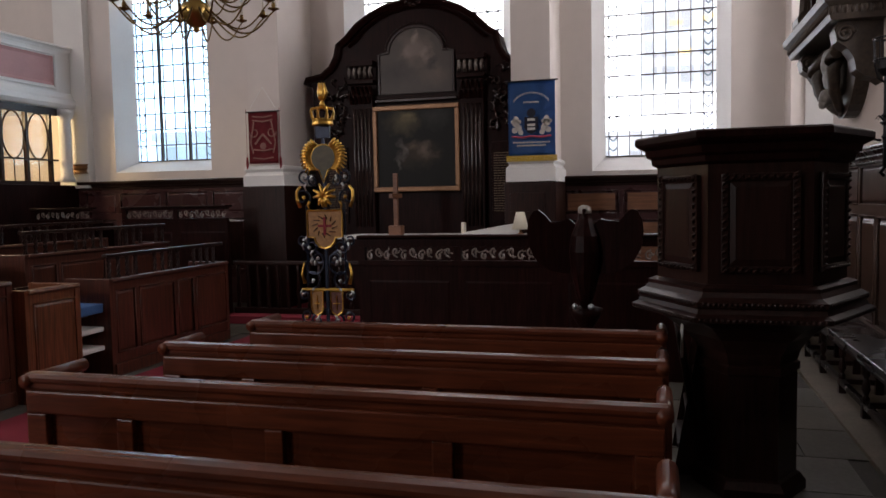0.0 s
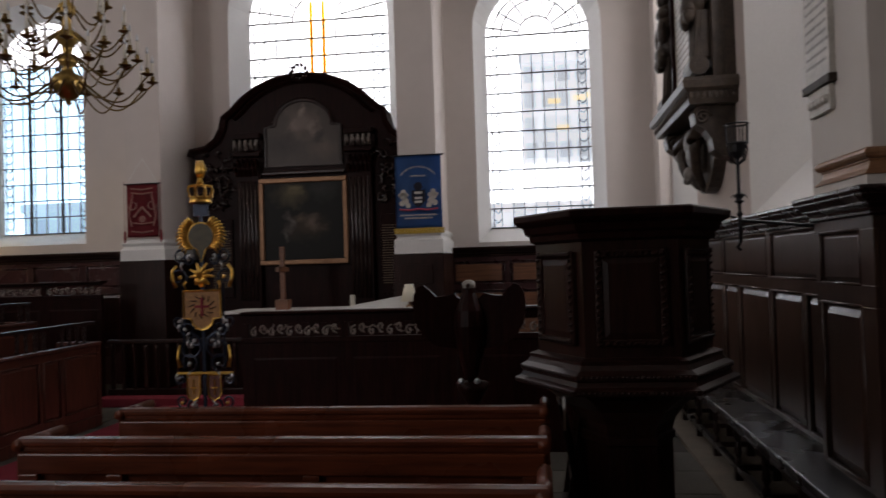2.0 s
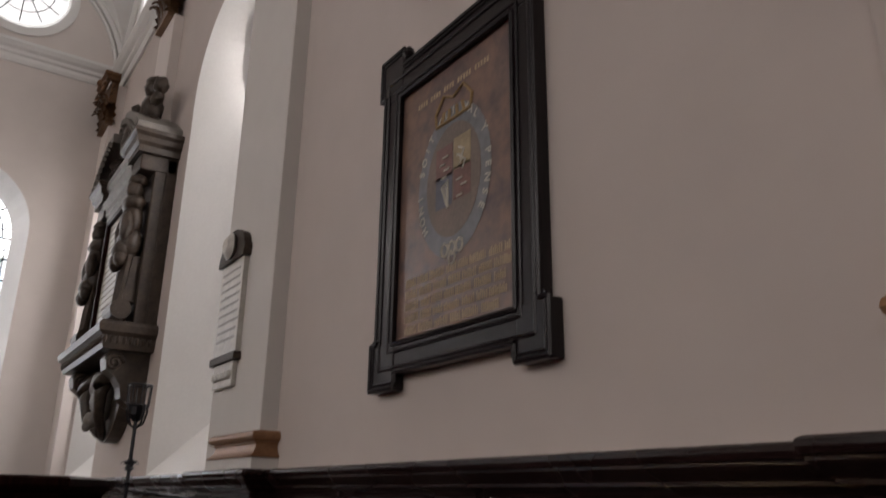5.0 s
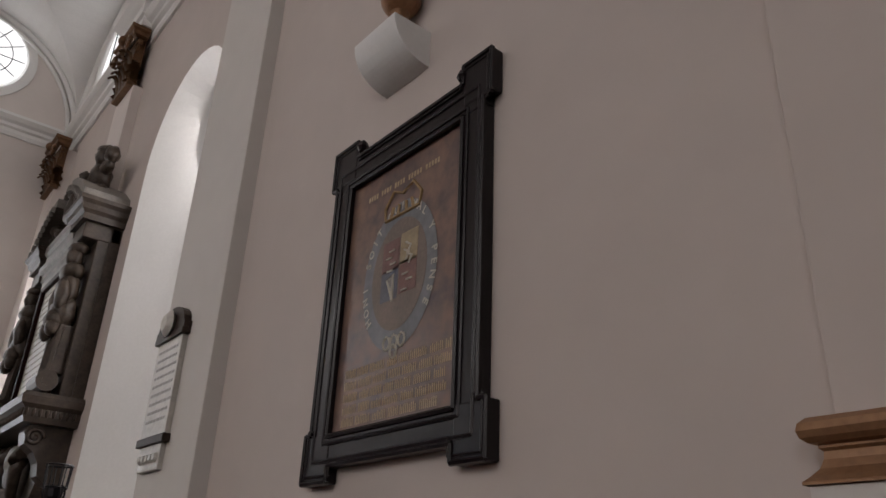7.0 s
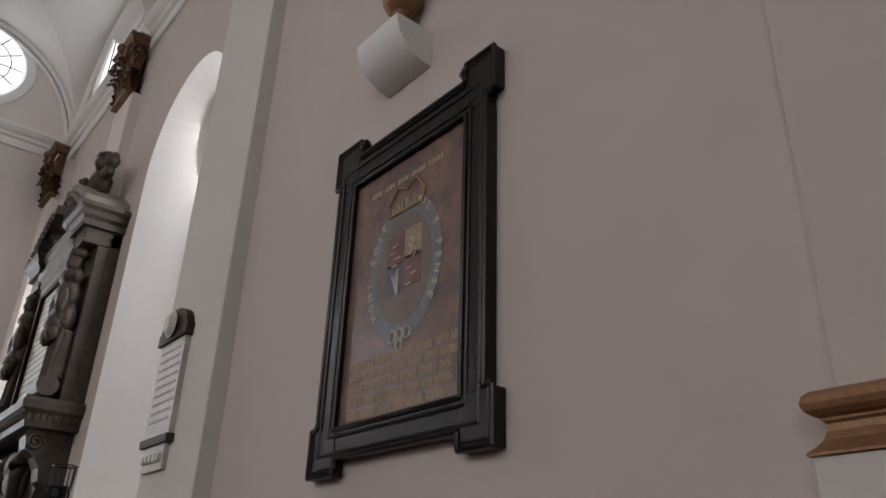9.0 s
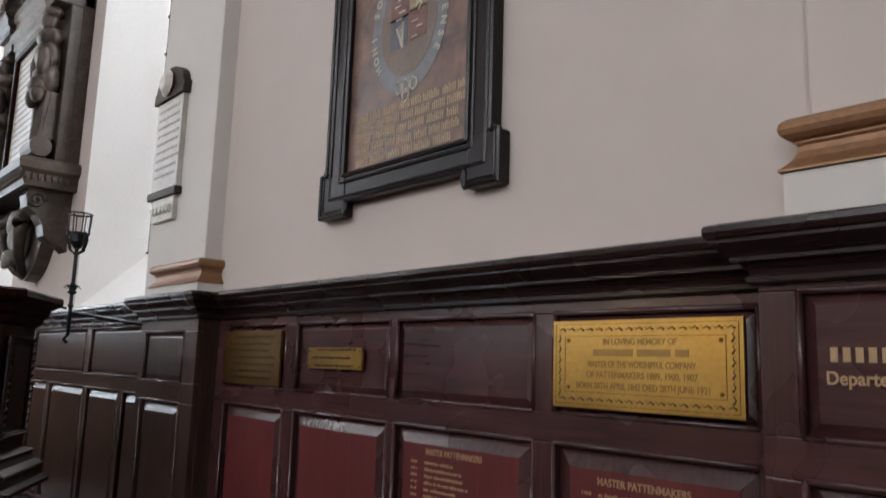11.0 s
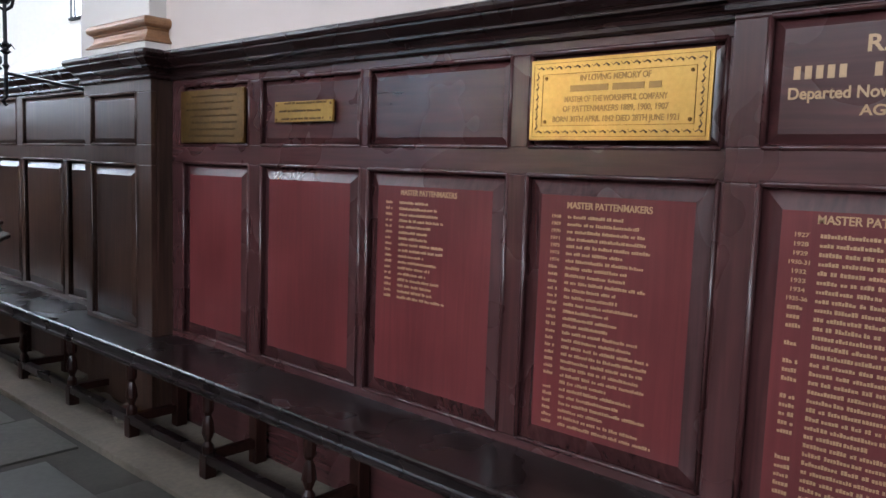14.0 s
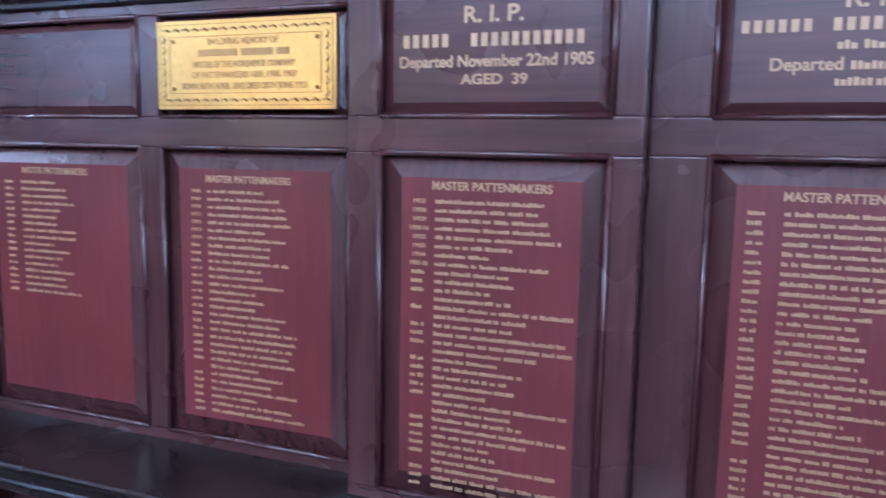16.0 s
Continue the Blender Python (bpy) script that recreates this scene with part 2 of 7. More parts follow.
def mesh_of(name, bm, material, smooth=False):
    bmesh.ops.recalc_face_normals(bm, faces=bm.faces)
    if not isinstance(material, (list, tuple)):
        for f in bm.faces:
            f.material_index = 0
    me = bpy.data.meshes.new(name)
    bm.to_mesh(me)
    bm.free()
    for m in material if isinstance(material, (list, tuple)) else [material]:
        me.materials.append(m)
    if smooth:
        for p in me.polygons:
            p.use_smooth = True
    return me


def part(name, bm, material, parent=None, label="", at=None, smooth=False):
    me = bm if isinstance(bm, bpy.types.Mesh) else mesh_of(name, bm, material, smooth)
    ob = new(name, me)
    if parent:
        ob.parent = parent
    if at is not None:
        ob.matrix_basis = at if isinstance(at, Matrix) else Matrix.Translation(at)
    if label:
        ob["label"] = label
    return ob


def B():
    return bmesh.new()


def box(bm, x0, y0, z0, x1, y1, z1, bevel=0.0):
    vs = bmesh.ops.create_cube(bm, size=1)["verts"]
    for v in vs:
        v.co = Vector(((x0 + x1) / 2 + v.co.x * (x1 - x0), (y0 + y1) / 2 + v.co.y * (y1 - y0), (z0 + z1) / 2 + v.co.z * (z1 - z0)))
    if bevel:
        bmesh.ops.bevel(bm, geom=list({e for v in vs for e in v.link_edges}), offset=bevel, segments=2, affect="EDGES", profile=0.6)
    return bm


def sweep(bm, path, profile, closed=False, up=Vector((0, 0, 1))):
    """Sweep a profile of (out, up) pairs along level points; out is to the right of the way."""
    n = len(path)
    rings = []
    for i, p in enumerate(path):
        p = Vector(p)
        a = Vector(path[i - 1]) if (i > 0 or closed) else None
        b = Vector(path[(i + 1) % n]) if (i < n - 1 or closed) else None
        d1 = (p - a).normalized() if a is not None else (b - p).normalized()
        d2 = (b - p).normalized() if b is not None else d1
        s1, s2 = d1.cross(up), d2.cross(up)
        s = (s1 + s2)
        s = s / max(0.2, s.dot(s1)) if s.length > 1e-6 else s1
        rings.append([bm.verts.new(p + s * o + up * h) for o, h in profile])
    m = len(profile)
    for i in range(n if closed else n - 1):
        r, q = rings[i], rings[(i + 1) % n]
        for j in range(m - 1):
            bm.faces.new((r[j], r[j + 1], q[j + 1], q[j]))
    if not closed:
        for r in (rings[0], rings[-1]):
            if m > 2:
                bm.faces.new(r)
    return bm


def lathe(bm, profile, at=(0, 0, 0), n=14, axis="z", turn=None):
    """Turn a profile of (radius, height) pairs about an axis."""
    rings = []
    at = Vector(at)
    for r, h in profile:
        ring = []
        for k in range(n):
            a = 2 * math.pi * k / n
            p = Vector((r * math.cos(a), r * math.sin(a), h))
            if axis == "x":
                p = Vector((p.z, p.x, p.y))
            elif axis == "y":
                p = Vector((p.x, p.z, p.y))
            if turn is not None:
                p = turn @ p
            ring.append(bm.verts.new(at + p))
        rings.append(ring)
    for a, b in zip(rings, rings[1:]):
        for k in range(n):
            bm.faces.new((a[k], a[(k + 1) % n], b[(k + 1) % n], b[k]))
    bm.faces.new(rings[0])
    bm.faces.new(rings[-1])
    return bm


def tube(bm, pts, r, n=6, r1=None):
    """A round bar along points, tapering from r to r1."""
    pts = [Vector(p) for p in pts]
    rings = []
    for i, p in enumerate(pts):
        d = (pts[min(i + 1, len(pts) - 1)] - pts[max(i - 1, 0)]).normalized()
        a = d.orthogonal().normalized() if abs(d.y) > 0.99 else d.cross(Vector((0, 1, 0))).normalized()
        b = d.cross(a)
        rr = r + (r1 - r) * i / (len(pts) - 1) if r1 is not None else r
        rings.append([bm.verts.new(p + a * rr * math.cos(2 * math.pi * k / n) + b * rr * math.sin(2 * math.pi * k / n)) for k in range(n)])
    for u, v in zip(rings, rings[1:]):
        for k in range(n):
            bm.faces.new((u[k], u[(k + 1) % n], v[(k + 1) % n], v[k]))
    bm.faces.new(rings[0])
    bm.faces.new(rings[-1])
    return bm


def prism(bm, pts, d, axis="y"):
    """A flat outline of (u, z) pairs, given a depth d from 0 along an axis; y: u is x; x: u is y; z: plan outline."""
    def put(u, v, k):
        return (u, k, v) if axis == "y" else (k, u, v) if axis == "x" else (u, v, k)
    a = [bm.verts.new(put(u, v, 0)) for u, v in pts]
    b = [bm.verts.new(put(u, v, d)) for u, v in pts]
    bm.faces.new(a)
    bm.faces.new(b)
    n = len(pts)
    for i in range(n):
        bm.faces.new((a[i], a[(i + 1) % n], b[(i + 1) % n], b[i]))
    return bm


def field(bm, u0, u1, z0, z1, put, bevel=0.035, sink=0.012, rise=0.012):
    """A fielded panel: an edge sunk behind the frame, a bevel and a raised middle. put(u, z, out)."""
    o = [bm.verts.new(put(u, z, -sink)) for u, z in ((u0, z0), (u1, z0), (u1, z1), (u0, z1))]
    q = bevel
    i = [bm.verts.new(put(u, z, rise - sink)) for u, z in ((u0 + q, z0 + q), (u1 - q, z0 + q), (u1 - q, z1 - q), (u0 + q, z1 - q))]
    for k in range(4):
        bm.faces.new((o[k], o[(k + 1) % 4], i[(k + 1) % 4], i[k]))
    bm.faces.new(i).material_index = 1
    return bm


def words(name, text, size, m, material, parent=None, label="", width=None):
    """Lettering in the built-in font, as a flat mesh."""
    cu = bpy.data.curves.new(name, "FONT")
    cu.body, cu.size, cu.align_x, cu.extrude, cu.offset = text, size, "CENTER", 0.0006, size * 0.022
    tmp = bpy.data.objects.new("lettering", cu)
    scene.collection.objects.link(tmp)
    bpy.context.view_layer.update()
    me = bpy.data.meshes.new_from_object(tmp.evaluated_get(bpy.context.evaluated_depsgraph_get()))
    bpy.data.objects.remove(tmp)
    me.materials.clear()
    me.materials.append(material)
    if width:
        w = max(v.co.x for v in me.vertices) - min(v.co.x for v in me.vertices)
        for v in me.vertices:
            v.co.x *= width / w
    return part(name, me, material, parent, label, at=m)

# ---- structure ----
SX, PX = 1.88, 1.78          # plaster of the south wall and of its piers
EASTY, NORTHX, WESTY, TOP = 11.3, -12.6, -6.0, 11.2


def arch_line(c, w, z0, zs, n=20):
    pts = [(c - w / 2, z0)]
    for k in range(n + 1):
        a = math.pi - math.pi * k / n
        pts.append((c + w / 2 * math.cos(a), zs + w / 2 * math.sin(a)))
    return pts + [(c + w / 2, z0)]


def arched_wall(bm, u0, u1, z0, z1, holes, put, depth):
    """A wall with splayed round-headed openings: holes of (centre, inner width, sill, spring, outer width, sill, spring)."""
    def face(us, ws):
        edge = u0
        for c, w, s, sp in [*ws, (None, 0, 0, 0)]:
            stop = u1 if c is None else c - w / 2
            if stop > edge + 1e-6:
                bm.faces.new([bm.verts.new(put(u, us, z)) for u, z in ((edge, z0), (stop, z0), (stop, z1), (edge, z1))])
            if c is None:
                break
            bm.faces.new([bm.verts.new(put(u, us, z)) for u, z in ((c - w / 2, z0), (c + w / 2, z0), (c + w / 2, s), (c - w / 2, s))])
            line = arch_line(c, w, s, sp)[1:-1]
            for (a, b), (e, f) in zip(line, line[1:]):
                bm.faces.new([bm.verts.new(put(*p)) for p in ((a, us, b), (e, us, f), (e, us, z1), (a, us, z1))])
            edge = c + w / 2
    face(0, [h[:4] for h in holes])
    face(depth, [(h[0], *h[4:7]) for h in holes])
    for c, w, s, sp, w2, s2, sp2 in holes:
        p, q = arch_line(c, w, s, sp), arch_line(c, w2, s2, sp2)
        for k in range(len(p)):
            a, b = p[k], p[(k + 1) % len(p)]
            d, e = q[k], q[(k + 1) % len(q)]
            bm.faces.new([bm.verts.new(put(*v)) for v in ((a[0], 0, a[1]), (b[0], 0, b[1]), (e[0], depth, e[1]), (d[0], depth, d[1]))]).material_index = 1
    bmesh.ops.remove_doubles(bm, verts=bm.verts, dist=0.0005)
    return bm


EAST_PUT = lambda u, d, z: (u, EASTY + d, z)
SOUTH_PUT = lambda u, d, z: (SX + d, u, z)
WINS = dict(south=(0.11, 1.87, 2.0, 5.16, 1.54, 2.22, 5.14), centre=(-3.30, 2.62, 2.6, 5.6, 2.24, 2.8, 5.6), north=(-7.98, 1.87, 2.2, 5.16, 1.54, 2.4, 5.14))
SIDE_WINS = [(6.05, 1.75, 2.02, 5.38, 0.76, 2.5, 5.6), (9.95, 1.6, 2.02, 5.15, 0.9, 2.5, 5.3)]
tagged(part("wall_east", arched_wall(B(), NORTHX, SX + 0.4, 0, TOP, [WINS["north"], WINS["centre"], WINS["south"]], EAST_PUT, 0.42), [PLASTER, WHITE]), "cream plastered east wall with three tall round-headed windows", "wall", kind="structure")
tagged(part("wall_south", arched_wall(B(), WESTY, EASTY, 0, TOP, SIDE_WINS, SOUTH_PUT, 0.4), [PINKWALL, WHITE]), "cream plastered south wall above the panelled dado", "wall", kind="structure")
bm = B()
NORTH_PUT = lambda u, d, z: (NORTHX - d, u, z)
NORTH_WINS = [(c, 1.9, 6.6, 8.6, 1.6, 6.8, 8.6) for c in (-2.0, 2.0, 6.0)]
arched_wall(bm, WESTY, EASTY, 0, TOP, NORTH_WINS, NORTH_PUT, 0.3)
tagged(part("wall_north", bm, [PLASTER, WHITE]), "plain cream plastered north wall", "wall", kind="structure")
# Unseen west wall: dark to cut reflections, opening added for a fill lamp.
WEST_PUT = lambda u, d, z: (u, WESTY - d, z)
tagged(part("wall_west", arched_wall(B(), NORTHX, SX + 0.4, 0, TOP, [(-9.6, 2.6, 2.4, 6.2, 2.2, 2.6, 6.2)], WEST_PUT, 0.4), [OAK, WHITE]), "unseen west wall kept dark, with an opening added for fill light", "wall", kind="structure")
bm = B()
box(bm, NORTHX, WESTY, TOP, SX, EASTY, TOP + 0.2)
tagged(part("ceiling", bm, WHITE), "white plastered ceiling", "ceiling", kind="structure")
bm = B()
box(bm, NORTHX - 1, WESTY - 1, -0.3, SX + 3, EASTY + 4, -0.012)
tagged(part("floor", bm, MORTAR), "worn grey stone slab floor", "floor", kind="structure")

# daylight outside the windows
bm = B()
box(bm, -16, 15.0, -1, 8, 15.1, 14)
tagged(part("backdrop", bm, glow("bright_overcast_sky", (0.93, 0.97, 1.0), 5.7)), "bright overcast sky beyond the east windows", "backdrop", kind="structure")
for (c, *_), p in zip(SIDE_WINS, (130, 90)):
    area("window_daylight", (SX + 0.55, c, 4.1), (SX - 2, c, 3.7), 0.9, 3.6, p)
# Fill lamp behind the added west opening, to brighten the pews.
area("window_daylight", (-9.6, WESTY - 0.9, 4.9), (-7.6, 0, 2.0), 2.4, 4.4, 720)
# Lamps in the unseen north clerestory openings light the dado from above.
for c, *_ in NORTH_WINS:
    area("window_daylight", (NORTHX - 0.5, c, 8.2), (0.5, c, 2.0), 1.6, 2.6, 190)

WALLX = Matrix(((0, 0, -1, 0), (-1, 0, 0, 0), (0, 1, 0, 0), (0, 0, 0, 1)))     # lettering that faces -x
WALLY = Matrix(((1, 0, 0, 0), (0, 0, -1, 0), (0, 1, 0, 0), (0, 0, 0, 1)))      # lettering that faces -y


def on_south(x, y, z):
    return Matrix.Translation((x, y, z)) @ WALLX


def on_east(x, y, z):
    return Matrix.Translation((x, y, z)) @ WALLY


# ---- leaded windows ----
def leaded_window(name, c, w, z0, zs, y, cols, rows, label, post=(), amber=False, border=True, pane_mat=None):
    win = tagged(thing(name, (c, y, z0), label, "window", kind="structure"))
    h = zs - z0
    edge = 0.17 * w / 1.54
    us = [-w / 2, -w / 2 + edge * 0.28, -w / 2 + edge] + [-w / 2 + edge + (w - 2 * edge) * k / cols for k in range(1, cols)] + [w / 2 - edge, w / 2 - edge * 0.28, w / 2]
    zz = [h * k / rows for k in range(rows + 1)]
    shared = {}
    for a, b in zip(us, us[1:]):
        key = round(b - a, 3)
        narrow = key < edge * 0.5
        if (key, narrow) not in shared:
            bm = B()
            box(bm, -(b - a) / 2, -0.003, -h / rows / 2, (b - a) / 2, 0.003, h / rows / 2)
            shared[(key, narrow)] = mesh_of("pane", bm, pane_mat or GLASS)
        for p, q in zip(zz, zz[1:]):
            ob = part("pane", shared[(key, narrow)], None, win, at=((a + b) / 2, 0, (p + q) / 2))
            ob.visible_shadow = False
    bm = B()
    prism(bm, [(w / 2 * math.cos(math.pi * k / 24), h + w / 2 * math.sin(math.pi * k / 24)) for k in range(25)], 0.006)
    part("fanlight", bm, GLASS, win).visible_shadow = False
    bm = B()
    for u in us[1:-1]:
        box(bm, u - 0.0065, -0.008, 0, u + 0.0065, 0.008, h)
    part("lead_came", bm, LEAD, win)
    bm = B()
    for z in zz:
        box(bm, -w / 2, -0.016, z - 0.009, w / 2, 0.012, z + 0.009)
    part("saddle_bar", bm, LEAD, win)
    bm = B()
    for k in range(8):
        a = math.pi * (k + 0.5) / 8
        r0, r1 = 0.36 * w / 2, w / 2
        tube(bm, [(r0 * math.cos(a), 0, h + r0 * math.sin(a)), (r1 * math.cos(a), 0, h + r1 * math.sin(a))], 0.012, 5)
    for r in (0.36, 0.7, 0.86):
        tube(bm, [(r * w / 2 * math.cos(math.pi * k / 20), 0, h + r * w / 2 * math.sin(math.pi * k / 20)) for k in range(21)], 0.012, 5)
    part("fan_came", bm, LEAD, win)
    # blue chevrons in the border strips
    bm = B()
    for s in (-1, 1) if border else ():
        u = s * (w / 2 - edge * 0.64)
        for k in range(rows * 2):
            z = (k + 0.5) * h / rows / 2
            if z + 0.1 < h:
                for d in (-1, 1):
                    tube(bm, [(u + d * edge * 0.33, -0.004, z + 0.06), (u, -0.004, z)], 0.009, 4)
    if border:
        part("chevron_border", bm, mat("blue_lead_glass", (0.08, 0.2, 0.28), 0.3, vary=0.2), win, "pale blue chevron glass strips")
    for u in post:
        bm = B()
        box(bm, u - 0.018, -0.02, 0, u + 0.018, 0.03, h * 1.02)
        part("mullion", bm, LEAD, win)
    if amber:
        bm = B()
        for u in (-0.1, 0.1):
            box(bm, u - 0.028, -0.012, h * 0.62, u + 0.028, -0.006, h + 0.3)
        for u in (-0.1, 0.1):
            tube(bm, [(u, -0.01, h * 0.62), (u * 1.6, -0.01, h * 0.635), (u * 1.9, -0.01, h * 0.66)], 0.016, 5)
        tube(bm, [(-0.1, -0.01, h * 0.62), (0, -0.01, h * 0.6), (0.1, -0.01, h * 0.62)], 0.02, 5)
        part("amber_emblem", bm, YELLOW, win, "amber glass emblem with a pointed foot").visible_shadow = False
    return win


cols = dict(south=7, centre=9, north=6)
for k, (nm, i) in enumerate((("south", 1), ("centre", 2), ("north", 3))):
    c, _, _, _, w, z0, zs = WINS[nm]
    leaded_window("window_%d" % i, c, w, z0, zs, EASTY + 0.4, cols[nm], 10, "tall round-headed leaded window of clear glass with blue borders", post=(-0.28, 0.28) if nm == "north" else (), amber=nm == "centre", pane_mat=BLUEGLASS if nm == "north" else None)
for k, (c, _, _, _, w, z0, zs) in enumerate(SIDE_WINS):
    ob = leaded_window("window_%d" % (k + 4), 0, w, z0, zs, 0, 2, 9, "tall round-headed leaded window in the south wall", border=False)
    ob.matrix_world = pose(SX + 0.38, c, z0, 0, 0, -90)

# buildings across the street, seen through the glass; their glow imitates daylight on them
def street_building(at, w, h, d, floors, bays, tone, label):
    ob = thing("street_building", at, label, "building")
    bm = B()
    box(bm, -w / 2, 0, 0, w / 2, d, h)
    part("wall", bm, tone, ob)
    bm = B()
    box(bm, -w / 2 - 0.05, -0.08, h, w / 2 + 0.05, d, h + 0.18)
    part("roof", bm, tone, ob)
    me = None
    for f in range(floors):
        for b in range(bays):
            if me is None:
                bm = B()
                box(bm, -w / bays * 0.36, -0.03, 0, w / bays * 0.36, 0.02, h / floors * 0.62)
                me = mesh_of("window", bm, glow("office_window_glow", (0.5, 0.57, 0.62), 1.75))
            part("window", me, None, ob, at=(-w / 2 + (b + 0.5) * w / bays, 0, (f + 0.25) * h / floors))
    return ob


FACADE = glow("daylight_glow_facade", (0.66, 0.73, 0.78), 1.9)
# Glowing block below the facade stands in for white daylight there.
BRIGHT = glow("daylight_glow_base", (0.9, 0.95, 1.0), 4.5)
ob = street_building((0.75, 14.4, 3.5), 1.9, 1.9, 0.4, 4, 6, FACADE, "pale grey office building over a glowing block of daylight")
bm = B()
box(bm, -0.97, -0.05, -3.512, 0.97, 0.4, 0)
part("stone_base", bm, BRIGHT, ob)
# Amber glowing boxes added for warm yellow patches of no known source.
AMBERPATCH = glow("amber_glow", (1.0, 0.84, 0.5), 1.8)
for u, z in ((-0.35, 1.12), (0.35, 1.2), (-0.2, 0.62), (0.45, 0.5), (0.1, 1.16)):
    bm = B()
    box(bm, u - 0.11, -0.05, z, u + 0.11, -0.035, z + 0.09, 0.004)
    part("lit_ceiling_lamp", bm, AMBERPATCH, ob, "glowing amber patch added on the office front")
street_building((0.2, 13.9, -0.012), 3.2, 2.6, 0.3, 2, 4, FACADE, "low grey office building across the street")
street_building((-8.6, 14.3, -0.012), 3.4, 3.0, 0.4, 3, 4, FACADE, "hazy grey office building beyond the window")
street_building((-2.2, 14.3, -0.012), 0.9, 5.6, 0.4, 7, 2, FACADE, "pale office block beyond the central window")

# round window high in the east wall, cornice, vault ribs
bm = B()
lathe(bm, [(0.72, 0.0), (0.72, 0.02), (0.60, 0.03), (0.52, -0.02)], (0, 0, 0), 32, turn=Euler((radians(90), 0, 0)).to_matrix())
rw = thing("window_6", (0.42, EASTY - 0.003, 8.72), "round leaded clerestory window in a moulded surround", "window", kind="structure")
part("surround", bm, WHITE, rw)
bm = B()
lathe(bm, [(0.56, 0.0), (0.56, 0.012)], (0, -0.05, 0), 32, turn=Euler((radians(90), 0, 0)).to_matrix())
# The disc glows on solid wall in place of daylight through the glass.
part("pane", bm, glow("daylight_glow_glass", (0.9, 0.96, 1.0), 1.6), rw)
bm = B()
for k in range(6):
    a = math.pi * k / 6
    tube(bm, [(-0.54 * math.cos(a), -0.07, -0.54 * math.sin(a)), (0.54 * math.cos(a), -0.07, 0.54 * math.sin(a))], 0.008, 4)
for r in (0.2, 0.38):
    tube(bm, [(r * math.cos(2 * math.pi * k / 24), -0.07, r * math.sin(2 * math.pi * k / 24)) for k in range(25)], 0.007, 4)
part("lead_came", bm, LEAD, rw)

CORN = [(0, 0), (0.03, 0.0), (0.05, 0.05), (0.05, 0.1), (0.09, 0.12), (0.1, 0.16), (0.15, 0.19), (0.19, 0.24), (0.19, 0.28), (0, 0.29)]
bm = B()
sweep(bm, [(SX, WESTY, 7.55), (SX, EASTY, 7.55)], [(-o, h) for o, h in CORN])
sweep(bm, [(SX, EASTY, 7.55), (NORTHX, EASTY, 7.55)], [(-o, h) for o, h in CORN])
tagged(part("trim", bm, WHITE), "white moulded plaster cornice under the vault", "cornice", kind="structure")
# groin vault over the corner bay, springing above the cornice
BAYR, BAYZ = 1.75, 7.72
bcx, bcy = SX - BAYR, EASTY - BAYR
bm = B()
N = 32
def bay_z(u, v):
    return BAYZ + max(math.sqrt(max(0, BAYR ** 2 - u * u)), math.sqrt(max(0, BAYR ** 2 - v * v)))
steps = [BAYR * math.sin(math.pi / 2 * k / (N / 2)) for k in range(-N // 2, N // 2 + 1)]
grid = [[bm.verts.new((bcx + u, bcy + v, bay_z(u, v))) for u in steps] for v in steps]
for j in range(N):
    for i in range(N):
        bm.faces.new((grid[j][i], grid[j][i + 1], grid[j + 1][i + 1], grid[j + 1][i]))
tagged(part("ceiling_vault", bm, WHITE), "white plastered groin vault over the corner bay", "ceiling", kind="structure")
for nm, m in (("east", pose(bcx, EASTY - 0.02, BAYZ)), ("south", pose(SX - 0.02, bcy, BAYZ, 0, 0, -90))):
    bm = B()
    for r, o in ((BAYR - 0.03, 0.05), (BAYR - 0.12, 0.03)):
        tube(bm, [(r * math.cos(math.pi * k / 36), -o * 0.4, r * math.sin(math.pi * k / 36)) for k in range(37)], o, 8)
    tagged(part("vault_rib_" + nm, bm, WHITE, at=m, smooth=True), "white plaster wall rib of the vault", "rib", kind="structure")
lun = thing("window_7", (SX - 0.004, bcy + 0.02, 8.12), "round-headed clerestory window above the cornice", "window", kind="structure", turn=-90)
def arch_pts(w, h, n=18):
    return [(-w, 0), (-w, h)] + [(-w * math.cos(math.pi * k / n), h + w * math.sin(math.pi * k / n)) for k in range(1, n)] + [(w, h), (w, 0)]
bm = B()
prism(bm, arch_pts(0.82, 0.32), -0.02, "y")
# No opening here: the pane itself glows to imitate daylight.
part("pane", bm, glow("clerestory_glow", (0.9, 0.96, 1.0), 1.9), lun)
bm = B()
tube(bm, [(x, -0.03, z) for x, z in arch_pts(0.86, 0.32)], 0.05, 8)
part("surround", bm, WHITE, lun, smooth=True)
for u in (-0.4, 0.0, 0.4):
    bm = B()
    tube(bm, [(u, -0.03, 0), (u, -0.03, 0.32 + math.sqrt(0.82 ** 2 - u * u))], 0.009, 4)
    part("lead_came", bm, LEAD, lun)
# coved vault over the south side
bm = B()
n = 12
cove = [(SX - 3.6 * (1 - math.cos(math.pi / 2 * k / n)), 7.66 + 3.5 * math.sin(math.pi / 2 * k / n)) for k in range(n + 1)]
for (a, b), (c, d) in zip(cove, cove[1:]):
    bm.faces.new([bm.verts.new(p) for p in ((a, WESTY, b), (a, EASTY - 3.5, b), (c, EASTY - 3.5, d), (c, WESTY, d))])
bmesh.ops.remove_doubles(bm, verts=bm.verts, dist=0.001)
tagged(part("ceiling_cove", bm, WHITE), "white curved plaster vault", "ceiling", kind="structure")


